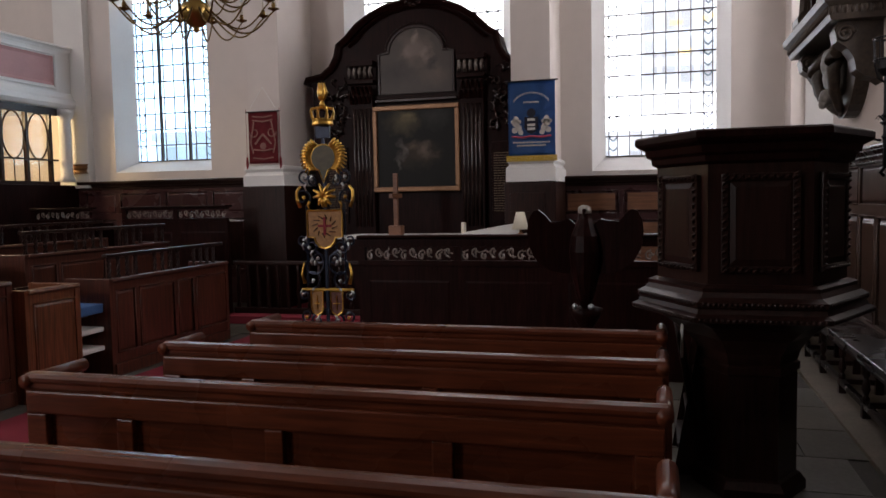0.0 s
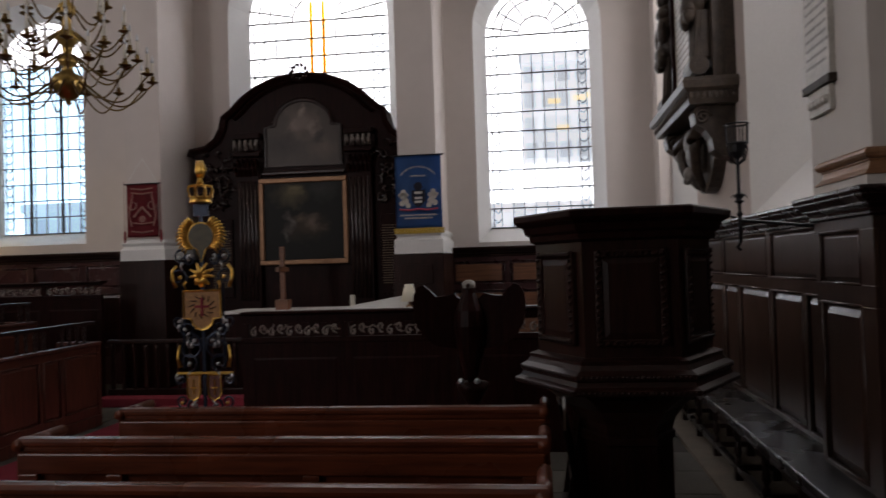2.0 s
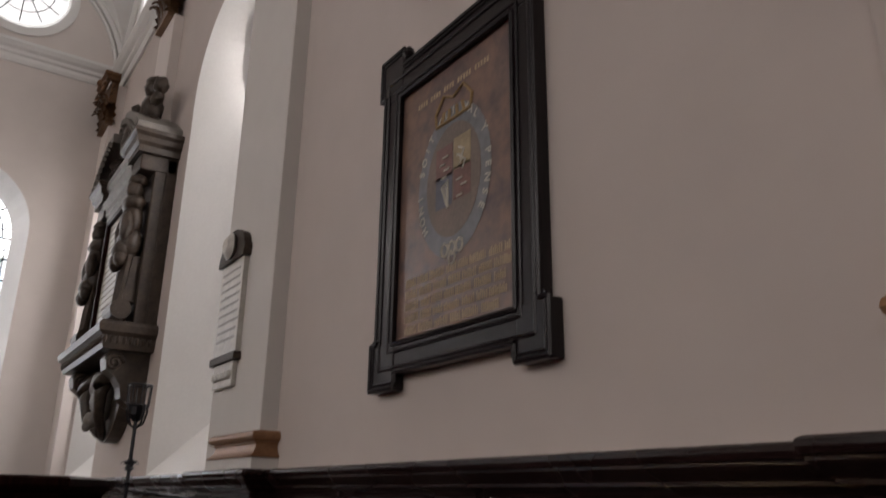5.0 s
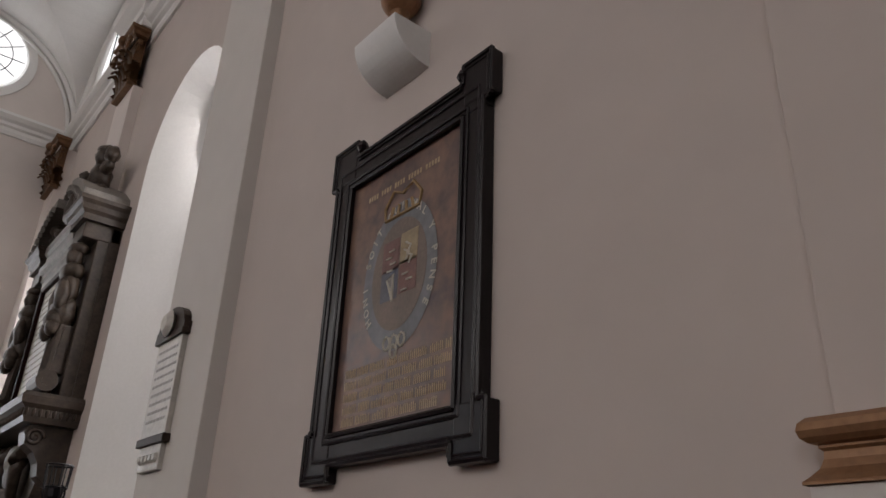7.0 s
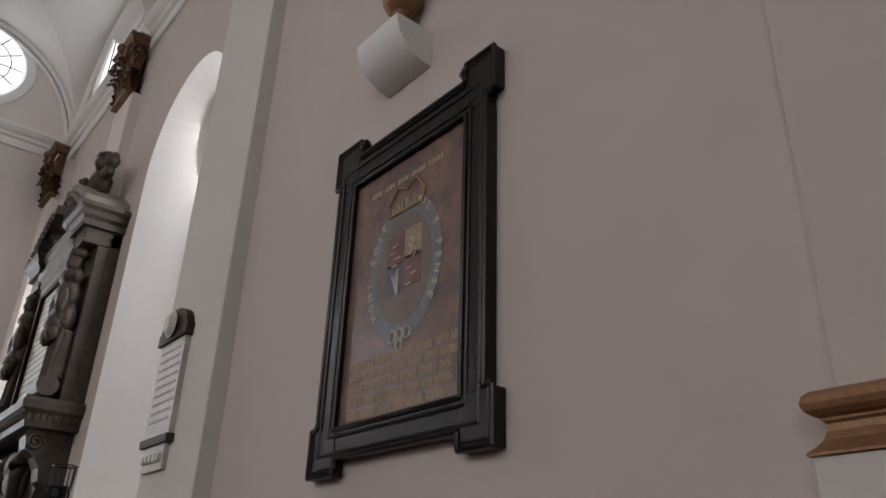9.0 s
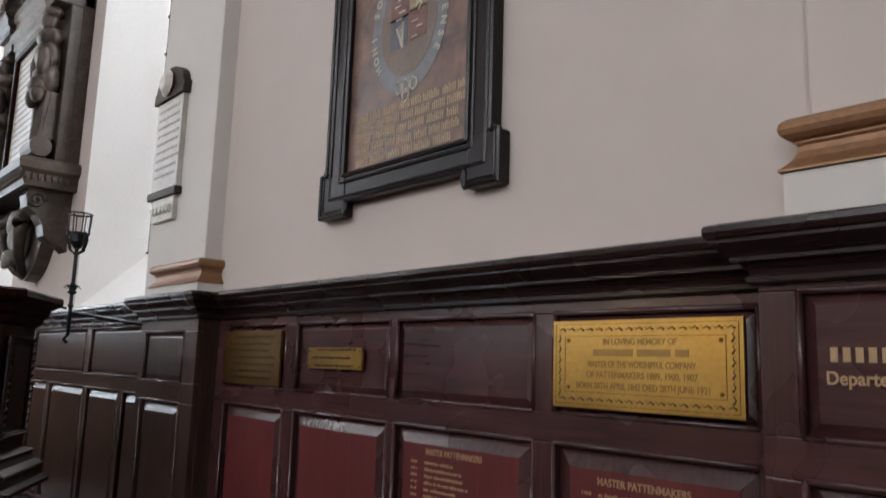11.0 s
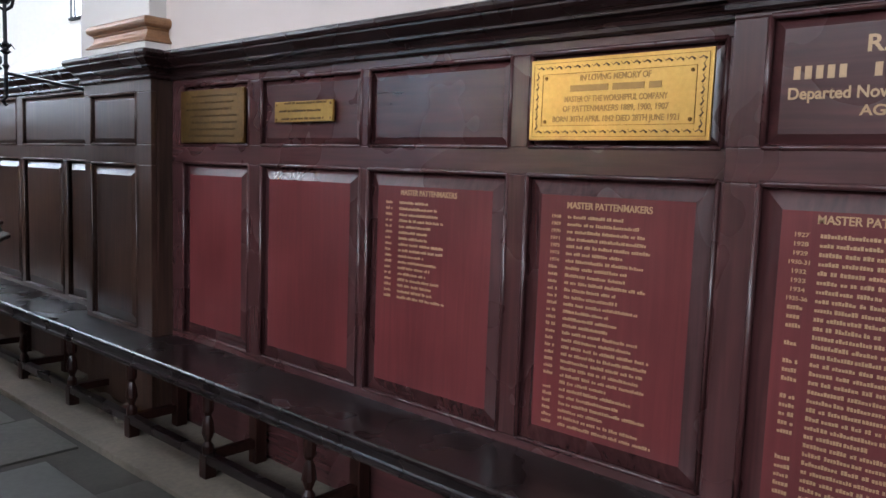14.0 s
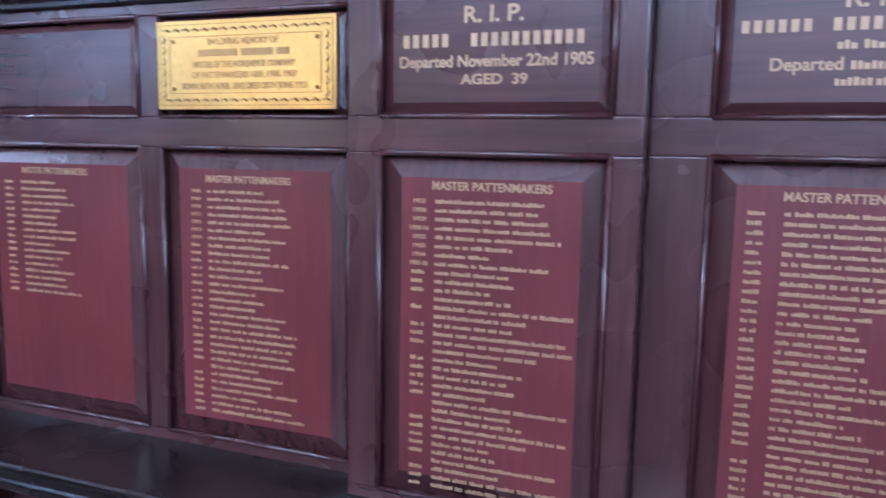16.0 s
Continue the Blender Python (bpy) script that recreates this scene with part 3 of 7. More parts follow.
OLDGILT = mat("tarnished_gilding", (0.17, 0.085, 0.04), 0.42, 0.5, vary=0.5, scale=20, fine=60, bump=0.2)


def acanthus(h, out, w):
    """One curling leaf: a lobed blade that bends forward at the tip."""
    bm = B()
    rows = []
    n = 9
    for i in range(n):
        f = i / (n - 1)
        z = h * (math.sin(f * 1.9) / math.sin(1.57) if f < 0.83 else 1.0 - (f - 0.83) * 1.1)
        y = -out * f ** 1.8
        ww = w * (1 - 0.75 * f ** 2) * (1 + 0.28 * math.cos(i * math.pi))
        rows.append([bm.verts.new((u * ww, y + 0.02 * abs(u) + d, z)) for u, d in ((-1, 0), (-0.5, -0.012), (0, 0.004), (0.5, -0.012), (1, 0))])
    for r, q in zip(rows, rows[1:]):
        for j in range(4):
            bm.faces.new((r[j], r[j + 1], q[j + 1], q[j]))
    bmesh.ops.solidify(bm, geom=bm.faces[:], thickness=0.014)
    return bm


def capital(at, turn, label):
    """A Corinthian pilaster capital: bell, two rows of leaves, corner volutes, moulded abacus."""
    ob = thing("pilaster_capital", at, label, "capital", "gilded capitals of the south wall", turn=turn)
    bm = B()
    box(bm, -0.27, -0.07, 0.0, 0.27, 0.04, 0.05, 0.015)
    part("astragal", bm, OLDGILT, ob)
    bm = B()
    box(bm, -0.23, -0.06, 0.05, 0.23, 0.04, 0.66)
    part("bell", bm, OLDGILT, ob)
    bm = B()
    sweep(bm, [(-0.26, 0.04, 0.64), (-0.26, -0.08, 0.64), (0.26, -0.08, 0.64), (0.26, 0.04, 0.64)], [(0, 0), (0.05, 0.02), (0.06, 0.06), (0.09, 0.08), (0.09, 0.12), (0, 0.12)])
    part("abacus", bm, OLDGILT, ob)
    big, small = mesh_of("acanthus_leaf", acanthus(0.26, 0.13, 0.075), OLDGILT, True), mesh_of("acanthus_leaf", acanthus(0.24, 0.15, 0.07), OLDGILT, True)
    for me, z, k in ((big, 0.05, 4), (small, 0.25, 3)):
        for i in range(k):
            part("acanthus_leaf", me, None, ob, at=(-0.23 + 0.46 * (i + 0.5) / k, -0.06, z))
    for q in (-1, 1):
        part("acanthus_leaf", big, None, ob, at=Matrix.Translation((q * 0.23, -0.02, 0.05)) @ Matrix.Rotation(q * radians(80), 4, "Z"))
        for d in (-0.13, -0.02):
            bm = B()
            tube(bm, [(q * (0.25 + 0.085 * math.cos(t) * (1 - t / 12)), d - 0.02, 0.53 + 0.085 * math.sin(t) * (1 - t / 12)) for t in [0.45 * k for k in range(24)]], 0.026, 6, 0.014)
            part("volute", bm, OLDGILT, ob, smooth=True)
    bm = B()
    bmesh.ops.create_icosphere(bm, subdivisions=2, radius=0.07)
    part("rosette", bm, OLDGILT, ob, at=(0, -0.15, 0.7), smooth=True)
    return ob


def pilaster(y0, y1, x, base_z, top_z, wash=None, base_y=None, name="pier"):
    """A plastered pier on the south wall, with a gilded moulded base."""
    ob = thing(name, ((x + SX) / 2, (y0 + y1) / 2, 1.9), "cream plastered pier with a gilded base moulding", "pier", kind="structure")
    bm = B()
    box(bm, x - (x + SX) / 2, y0 - (y0 + y1) / 2, 0, SX - (x + SX) / 2 + 0.02, y1 - (y0 + y1) / 2, top_z - 1.9, 0.006)
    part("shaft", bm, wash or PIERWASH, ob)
    bm = B()
    h = base_z - 1.9
    dx, dy = x - (x + SX) / 2, (y1 - y0) / 2
    far = dy if base_y is None else base_y - (y0 + y1) / 2
    loop = [(0.12, far, h), (dx, far, h), (dx, -dy, h), (0.12, -dy, h)]
    prof = [(0, -0.034), (0.06, -0.034), (0.06, -0.028), (0.046, -0.016), (0.032, 0.0), (0.025, 0.018), (0.023, 0.034), (0.03, 0.04), (0.03, 0.046), (0.044, 0.05), (0.055, 0.06), (0.059, 0.074), (0.055, 0.09), (0.042, 0.102), (0.02, 0.106), (0.0, 0.106)]
    sweep(bm, loop, prof)
    part("base_moulding", bm, GILTPAINT, ob, "gilded base moulding", smooth=False)
    bm = B()
    sweep(bm, loop, [(0.0, -0.27), (0.05, -0.27), (0.05, -0.036), (0, -0.036)])
    part("plinth", bm, PIERWASH, ob)
    return ob


pilaster(4.26, 5.12, PX, 2.11, TOP, base_y=4.86)
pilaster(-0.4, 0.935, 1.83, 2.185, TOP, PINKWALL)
bm = B()
box(bm, 1.775, 7.84, 4.6, SX + 0.01, 8.46, 6.9, 0.006)
tagged(part("wall_pilaster", bm, PLASTER), "plain cream pilaster behind the monument", "pier", kind="structure")
bm = B()
sweep(bm, [(SX, 8.5, 7.66), (1.72, 8.5, 7.66), (1.72, 7.8, 7.66), (SX, 7.8, 7.66)], [(0, 0), (0.03, 0.0), (0.03, 0.12), (0.06, 0.14), (0.06, 0.28), (0.1, 0.32), (0.16, 0.4), (0.18, 0.5), (0, 0.5)])
box(bm, 1.725, 7.805, 7.66, SX, 8.495, 8.158)
tagged(part("entablature_block", bm, WHITE), "white moulded entablature block over the capital", "cornice", kind="structure")
capital((1.775, 8.15, 6.9), -90, "gilded composite capital below the cornice")
capital((1.72, EASTY - 0.3, 6.75), -90, "gilded composite capital in the corner")
bm = B()
box(bm, 1.72, EASTY - 0.5, 1.9, SX, EASTY, 7.4)
tagged(part("corner_pilaster", bm, PLASTER), "cream corner pilaster", "pier", kind="structure")

# pilasters of the east wall
def east_pilaster(x0, x1, out, base=True):
    ob = thing("pier", ((x0 + x1) / 2, EASTY, 1.85), "cream plastered pilaster with a stepped base", "pier", kind="structure")
    w = (x1 - x0) / 2
    bm = B()
    box(bm, -w, -out, 0, w, 0.01, 5.6, 0.006)
    part("shaft", bm, PLASTER, ob)
    bm = B()
    sweep(bm, [(-w, 0, 0.2), (-w, -out, 0.2), (w, -out, 0.2), (w, 0, 0.2)], [(0, -0.2), (0.07, -0.2), (0.07, -0.02), (0.05, 0.0), (0.03, 0.03), (0.06, 0.07), (0.05, 0.11), (0.0, 0.13)])
    part("base_moulding", bm, WHITE, ob)
    return ob


east_pilaster(-5.70, -5.18, 1.11)
east_pilaster(-1.79, -1.27, 1.11)

# ---- panelled dado ----
def dado_run(ob, x, spans, z_top, upper, lower, low_mat, put=None, y_ends=None, high=None, frame_mat=None):
    """Frame and fielded panels of a stretch of dado whose face lies at x. spans: panels from low y to high y."""
    put = put or (lambda u, z, o: (x - o, u, z))
    y0, y1 = y_ends
    frame_mat = frame_mat or MAHOG
    rail_mat = MAHOGRAIL if frame_mat == MAHOG else frame_mat

    def slab(u0, u1, z0, z1, name, material, thick=0.03, bevel=0.004):
        bm = B()
        p, q = put(u0, z0, 0), put(u1, z1, -thick)
        box(bm, min(p[0], q[0]), min(p[1], q[1]), z0, max(p[0], q[0]), max(p[1], q[1]), z1, bevel)
        part(name, bm, material, ob)
    bm = B()
    p, q = put(y0, 0, -0.03), put(y1, 0, -0.05)
    box(bm, min(p[0], q[0]), min(p[1], q[1]), 0, max(p[0], q[0]), max(p[1], q[1]), z_top)
    part("backing", bm, frame_mat, ob)
    for z0, z1 in ((0, lower[0]), (lower[1], upper[0]), (upper[1], z_top)):
        slab(y0, y1, z0, z1, "rail", rail_mat)
    for row, (z0, z1) in ((spans, lower), (high or spans, upper)):
        edges = [y0] + [e for q in row for e in q] + [y1]
        for a, b in zip(edges[::2], edges[1::2]):
            if b - a > 0.005:
                slab(a, b, z0, z1, "stile", frame_mat)
        for k, (a, b) in enumerate(row):
            bm = B()
            if row is spans and z0 == lower[0]:
                field(bm, a, b, z0, z1, put, 0.062, 0.03, 0.026)
                part("lower_panel", bm, [frame_mat, low_mat], ob)
            else:
                field(bm, a, b, z0, z1, put, 0.034, 0.026, 0.018)
                part("upper_panel", bm, rail_mat, ob)
            for u, v, e, t in ((a, z0, b, z0), (a, z1, b, z1), (a, z0, a, z1), (b, z0, b, z1)):
                bm = B()
                tube(bm, [put(u, v, -0.003), put(e, t, -0.003)], 0.009, 6)
                part("bead", bm, frame_mat, ob, smooth=True)


UP, LOW = (1.525, 1.83), (0.515, 1.432)
recess_prof = [(0, 0), (0.012, 0), (0.02, 0.008), (0.02, 0.02), (0.013, 0.026), (0.016, 0.036), (0.03, 0.05), (0.046, 0.056), (0.046, 0.066), (0.052, 0.07), (0.066, 0.084), (0.08, 0.098), (0.08, 0.106), (0.088, 0.11), (0.092, 0.124), (0.09, 0.138), (0.08, 0.144), (0.0, 0.145)]


def dado_piece(name, x, y0, y1, spans, label, low, upper=UP, lower=LOW, high=None, frame_mat=None):
    ob = thing(name, (0, 0, 0), label, "panelling", kind="structure")
    dado_run(ob, x, spans, 1.88, upper, lower, low, y_ends=(y0, y1), high=high, frame_mat=frame_mat)
    return ob


def dado_cornice(ob, path):
    bm = B()
    sweep(bm, path, [(o, h) for o, h in recess_prof])
    part("cornice", bm, CORNWOOD, ob)


d1 = dado_piece("dado_1", 1.82, 1.02, 4.09, [(1.08, 1.738), (1.822, 2.53), (2.578, 3.272), (3.375, 3.975)], "mahogany dado with red painted honours panels", REDPANEL)
d2 = dado_piece("dado_2", 1.70, 0.262, 1.02, [(0.335, 0.927)], "projecting mahogany dado panel with gilt lettering", REDPANEL, (1.522, 1.85), (0.512, 1.43))
d3 = dado_piece("dado_3", 1.82, -3.2, 0.262, [(-0.55, 0.12), (-1.3, -0.65), (-2.05, -1.4), (-2.8, -2.15)][::-1], "mahogany dado with gilt lettered panels", REDPANEL)
d4 = dado_piece("dado_4", 1.70, 4.09, 4.90, [(4.26, 4.81)], "projecting dark panelled pier of the dado", FARDADO, (1.52, 1.80), (0.51, 1.41), frame_mat=FARDADO)
d5 = dado_piece("dado_5", 1.82, 4.90, EASTY, [(5.0, 5.45), (5.53, 6.20), (6.28, 7.16), (7.24, 7.72), (7.8, 8.45), (8.53, 9.2), (9.28, 9.8), (9.88, 10.4), (10.48, 11.1)], "brown oak panelled dado running to the east wall", FARDADO, (1.52, 1.85), (0.515, 1.42), [(5.0, 6.2), (6.33, 7.72), (7.8, 9.2), (9.28, 10.4), (10.48, 11.1)], FARDADO)
dado_cornice(d1, [(1.82, 4.09, 1.865), (1.82, 1.02, 1.865)])
dado_cornice(d2, [(1.82, 1.02, 1.865), (1.70, 1.02, 1.865), (1.70, 0.262, 1.865), (1.82, 0.262, 1.865)])
dado_cornice(d3, [(1.82, 0.262, 1.865), (1.82, -3.2, 1.865)])
dado_cornice(d4, [(1.82, 4.90, 1.865), (1.70, 4.90, 1.865), (1.70, 4.09, 1.865), (1.82, 4.09, 1.865)])
dado_cornice(d5, [(1.82, EASTY, 1.865), (1.82, 4.90, 1.865)])
for ob, y, m in ((d2, 1.0, MAHOG), (d2, 0.28, MAHOG), (d4, 4.88, FARDADO), (d4, 4.11, FARDADO)):
    bm = B()
    box(bm, 1.704, y - 0.016, 0, 1.83, y + 0.016, 1.876)
    part("return", bm, m, ob)
# shelf of plaster ledge behind the cornice
bm = B()
box(bm, 1.80, -3.2, 1.98, SX + 0.01, EASTY, 2.0)
tagged(part("ledge", bm, PLASTER), "narrow plaster ledge above the dado", "ledge", kind="structure")

# brass plates on the dado
ENGRAVE = mat("engraved_letters", (0.26, 0.15, 0.04), 0.6, vary=0.2)
WORNENGRAVE = mat("worn_engraving", (0.13, 0.072, 0.024), 0.45, 0.8, vary=0.4)


def bars(bm, y, z, h, length, rng, x):
    """One unreadable line of lettering as small bars running to lower y."""
    u = 0.0
    while u < length:
        wlen = rng.choice((2, 3, 4, 5, 6, 7)) * h * 0.72
        wlen = min(wlen, length - u)
        v = 0.0
        while v < wlen - h * 0.2:
            lw = h * rng.uniform(0.42, 0.62)
            hh = h * rng.uniform(0.6, 1.0)
            box(bm, x - 0.0012, y - u - v - lw, z, x, y - u - v, z + hh)
            v += lw + h * 0.16
        u += wlen + h * 0.5


def brass_plate(y0, y1, z0, z1, x, material, label, border=False, lines=3):
    ob = thing("brass_plaque", (x, (y0 + y1) / 2, (z0 + z1) / 2), label, "plaque")
    w, h = (y1 - y0) / 2, (z1 - z0) / 2
    bm = B()
    box(bm, -0.006, -w, -h, 0.006, w, h, 0.0015)
    part("plate", bm, material, ob)
    if not border:
        sc = B()
        lathe(sc, [(0.006, 0), (0.006, 0.002), (0.003, 0.004)], (0, 0, 0), 8, turn=Euler((0, radians(-90), 0)).to_matrix())
        sc = mesh_of("screw", sc, OLDBRASS)
        for sy in (-1, 1):
            for sz in (-1, 1):
                part("screw", sc, None, ob, at=(-0.006, sy * (w - 0.014), sz * (h - 0.014)))
        rng = random.Random(int(y0 * 100))
        for k in range(lines):
            bm = B()
            z = h * 0.72 - 1.5 * h * k / max(1, lines - 1)
            bars(bm, w * rng.uniform(0.6, 0.85), z, min(0.014, h / lines * 0.7), w * 1.45, rng, -0.0062)
            part("inscription_bar", bm, WORNENGRAVE, ob)
    if border:
        bm = B()
        for s in (1, 0.86):
            ww, hh = w - 0.012 - (1 - s) * 0.25, h - 0.012 - (1 - s) * 0.25
            for a, b, c, d in ((-ww, -hh, ww, -hh), (-ww, hh, ww, hh), (-ww, -hh, -ww, hh), (ww, -hh, ww, hh)):
                tube(bm, [(-0.0065, a, b), (-0.0065, c, d)], 0.0012, 4)
        part("engraved_line", bm, OLDBRASS, ob)
        leaf = B()
        tube(leaf, [(0, -0.014, -0.004), (0, -0.004, 0.004), (0, 0.006, -0.002), (0, 0.014, 0.005)], 0.0035, 4, 0.001)
        lm = mesh_of("engraved_leaf", leaf, mat("engraving", (0.09, 0.05, 0.02), 0.6, vary=0.2))
        for k in range(17):
            for s in (-1, 1):
                part("engraved_leaf", lm, None, ob, at=(-0.0065, -w + 0.035 + (2 * w - 0.07) * k / 16, s * (h - 0.027)))
        for k in range(6):
            for s in (-1, 1):
                part("engraved_leaf", lm, None, ob, at=Matrix.Translation((-0.0065, s * (w - 0.027), -h + 0.05 + (2 * h - 0.1) * k / 5)) @ Matrix.Rotation(radians(90), 4, "X"))
        for sy in (-1, 1):
            for sz in (-1, 1):
                bm = B()
                lathe(bm, [(0.006, 0), (0.006, 0.002), (0.003, 0.004)], (-0.006, sy * (w - 0.06), sz * (h - 0.06)), 8, turn=Euler((0, radians(-90), 0)).to_matrix())
                part("screw", bm, OLDBRASS, ob)
    return ob


bp = brass_plate(1.103, 1.716, 1.545, 1.803, 1.795, BRASS, "polished brass memorial plaque with engraved leaf border", True)
for k, (txt, z, w) in enumerate((("IN LOVING MEMORY OF", 0.065, 0.24), (None, 0.032, 0.31), ("MASTER OF THE WORSHIPFUL COMPANY", 0.0, 0.35), ("OF PATTENMAKERS 1889, 1900, 1907", -0.03, 0.36), ("BORN 30TH APRIL 1842 DIED 28TH JUNE 1921", -0.062, 0.43))):
    if txt:
        words("inscription", txt, 0.026, Matrix.Translation((-0.0067, 0, z - 0.008)) @ WALLX, ENGRAVE, bp, width=w)
    else:
        bm = B()
        for a, b in ((-0.155, -0.115), (-0.1, 0.005), (0.02, 0.155)):
            box(bm, -0.0075, a, z - 0.008, -0.006, b, z + 0.012)
        part("inscription_bar", bm, ENGRAVE, bp)
brass_plate(2.735, 3.14, 1.627, 1.718, 1.806, mat("satin_brass", (0.42, 0.25, 0.07), 0.38, 0.95, vary=0.2, scale=4, fine=60), "small satin brass plate screwed to the dado")
brass_plate(3.385, 3.965, 1.535, 1.80, 1.806, OLDBRASS, "tarnished brass plate on the dado", lines=7)

# gilt lettering on the honours panels
def honours(parent, x, yc, title_w, z_title, y_year, y_name, z0, z1, rows, seed, lengths, years=()):
    rng = random.Random(seed)
    words("heading", "MASTER PATTENMAKERS", 0.03, on_south(x, yc, z_title), LETTER, parent, width=title_w)
    step = (z1 - z0) / (rows - 1)
    h = min(0.0112, step * 0.5)
    names, dates = B(), B()
    for k in range(rows):
        z = z1 - k * step
        bars(names, y_name, z, h, rng.uniform(*lengths), rng, x)
        if k < len(years):
            words("year", years[k], h * 1.35, on_south(x, y_year - 0.02, z), LETTER, parent, width=0.034 if len(years[k]) == 4 else 0.05)
        elif rng.random() < 0.86:
            bars(dates, y_year, z, h, 0.034, rng, x)
    part("name_bars", names, LETTER, parent)["kind"] = "stuff"
    part("year_bars", dates, LETTER, parent)["kind"] = "stuff"


FX = 1.82 + 0.03 - 0.026 - 0.0015      # face of a raised red field
honours(d1, FX, 2.195, 0.29, 1.335, 2.42, 2.345, 0.925, 1.30, 17, 3, (0.13, 0.25))
honours(d1, FX, 1.425, 0.30, 1.328, 1.635, 1.57, 0.60, 1.295, 30, 4, (0.16, 0.34), ("1968", "1969", "1970", "1971", "1972", "1973", "1974"))
GX = 1.70 + 0.03 - 0.026 - 0.0015
honours(d2, GX, 0.625, 0.31, 1.338, 0.835, 0.77, 0.545, 1.303, 34, 5, (0.14, 0.37), ("1927", "1928", "1929", "1930-31", "1932", "1933", "1934", "1935-36"))
honours(d3, FX, -0.2, 0.31, 1.335, 0.03, -0.05, 0.6, 1.30, 31, 6, (0.16, 0.36))
UX = 1.70 + 0.026 - 0.018 - 0.0015
words("heading", "R. I. P.", 0.055, on_south(UX, 0.63, 1.748), LETTER, d2, width=0.15)
bm = B()
for a, b in ((0.865, 0.725), (0.685, 0.39)):
    u = a
    while u > b + 0.02:
        box(bm, UX - 0.001, u - 0.016, 1.69, UX, u, 1.722)
        u -= 0.026
part("name_bars", bm, LETTER, d2)
words("epitaph", "Departed November 22nd 1905", 0.04, on_south(UX, 0.63, 1.642), LETTER, d2, width=0.49)
words("epitaph", "AGED  39", 0.035, on_south(UX, 0.625, 1.60), LETTER, d2, width=0.17)
UX3 = 1.82 + 0.026 - 0.018 - 0.0015
words("heading", "R. I. P.", 0.055, on_south(UX3, -0.215, 1.765), LETTER, d3, width=0.15)
words("epitaph", "Departed", 0.04, on_south(UX3, -0.07, 1.63), LETTER, d3, width=0.15)
for z, a, c in ((1.675, -0.13, -0.3), (1.63, -0.16, -0.42), (1.595, -0.13, -0.31)):
    bm = B()
    bars(bm, a, z, 0.02, a - c, random.Random(int(z * 100)), UX3)
    part("epitaph_bars", bm, LETTER, d3)
bm = B()
for a, b in ((0.07, -0.09), (-0.12, -0.45)):
    u = a
    while u > b + 0.02:
        box(bm, UX3 - 0.001, u - 0.016, 1.715, UX3, u, 1.743)
        u -= 0.026
part("name_bars", bm, LETTER, d3)

# ---- bench along the south wall ----
BENCHWOOD = wood("bench_oak", (0.014, 0.009, 0.009), 0.27, "y", 0.5)
bench = thing("wall_bench", (1.62, 3.5, 0), "long dark oak wall bench on turned legs with a foot rail", "bench")
Y0, Y1 = -3.2 - 3.5, 10.6 - 3.5
bm = B()
box(bm, -0.145, Y0, 0.455, 0.2, Y1, 0.48)
part("seat", bm, BENCHWOOD, bench)
bm = B()
sweep(bm, [(-0.145, Y1, 0.40), (-0.145, Y0, 0.40)], [(0, 0.085), (0.012, 0.088), (0.019, 0.082), (0.02, 0.074), (0.012, 0.066), (0.006, 0.06), (0.004, 0.034), (0.008, 0.026), (0.016, 0.024), (0.019, 0.014), (0.014, 0.004), (0, 0.0)])
part("edge_moulding", bm, BENCHWOOD, bench)
bm = B()
box(bm, -0.15, Y0, 0.095, -0.105, Y1, 0.14, 0.006)
part("foot_rail", bm, BENCHWOOD, bench)
leg = B()
lathe(leg, [(0.026, 0.13), (0.026, 0.17), (0.014, 0.19), (0.03, 0.23), (0.024, 0.28), (0.014, 0.31), (0.026, 0.33), (0.026, 0.41)], n=10)
box(leg, -0.028, -0.028, 0, 0.028, 0.028, 0.13, 0.004)
legm = mesh_of("leg", leg, OAK, False)
rear = B()
box(rear, -0.03, -0.03, 0, 0.03, 0.03, 0.456, 0.004)
rearm = mesh_of("rear_leg", rear, OAK)
st = B()
box(st, 0, -0.02, 0.1, 0.24, 0.02, 0.14)
stm = mesh_of("stretcher", st, OAK)
y = 2.47 - 0.72 * 7
while y < 10.4:
    part("leg", legm, None, bench, at=(-0.125, y - 3.5, 0))
    part("rear_leg", rearm, None, bench, at=(0.14, y - 3.5, 0))
    part("stretcher", stm, None, bench, at=(-0.1, y - 3.5, 0))
    y += 0.72
bm = B()
box(bm, 1.31, -3.2, -0.02, 1.85, 10.6, 0.025, 0.006)
tagged(part("kerb", bm, KERB), "worn pale stone kerb below the bench", "kerb", kind="structure")
# clutter stowed under the bench
for y, a in ((5.1, 20), (4.4, -14), (2.3, 8), (2.0, -5)):
    ob = thing("wooden_slat", (1.62, y, 0.025), "loose weathered wooden slat stowed under the bench", "slat", turn=a)
    bm = B()
    box(bm, -0.03, -0.28, 0, 0.03, 0.28, 0.02, 0.003)
    box(bm, -0.09, -0.1, 0.02, 0.09, -0.06, 0.04, 0.003)
    part("board", bm, KERB, ob)

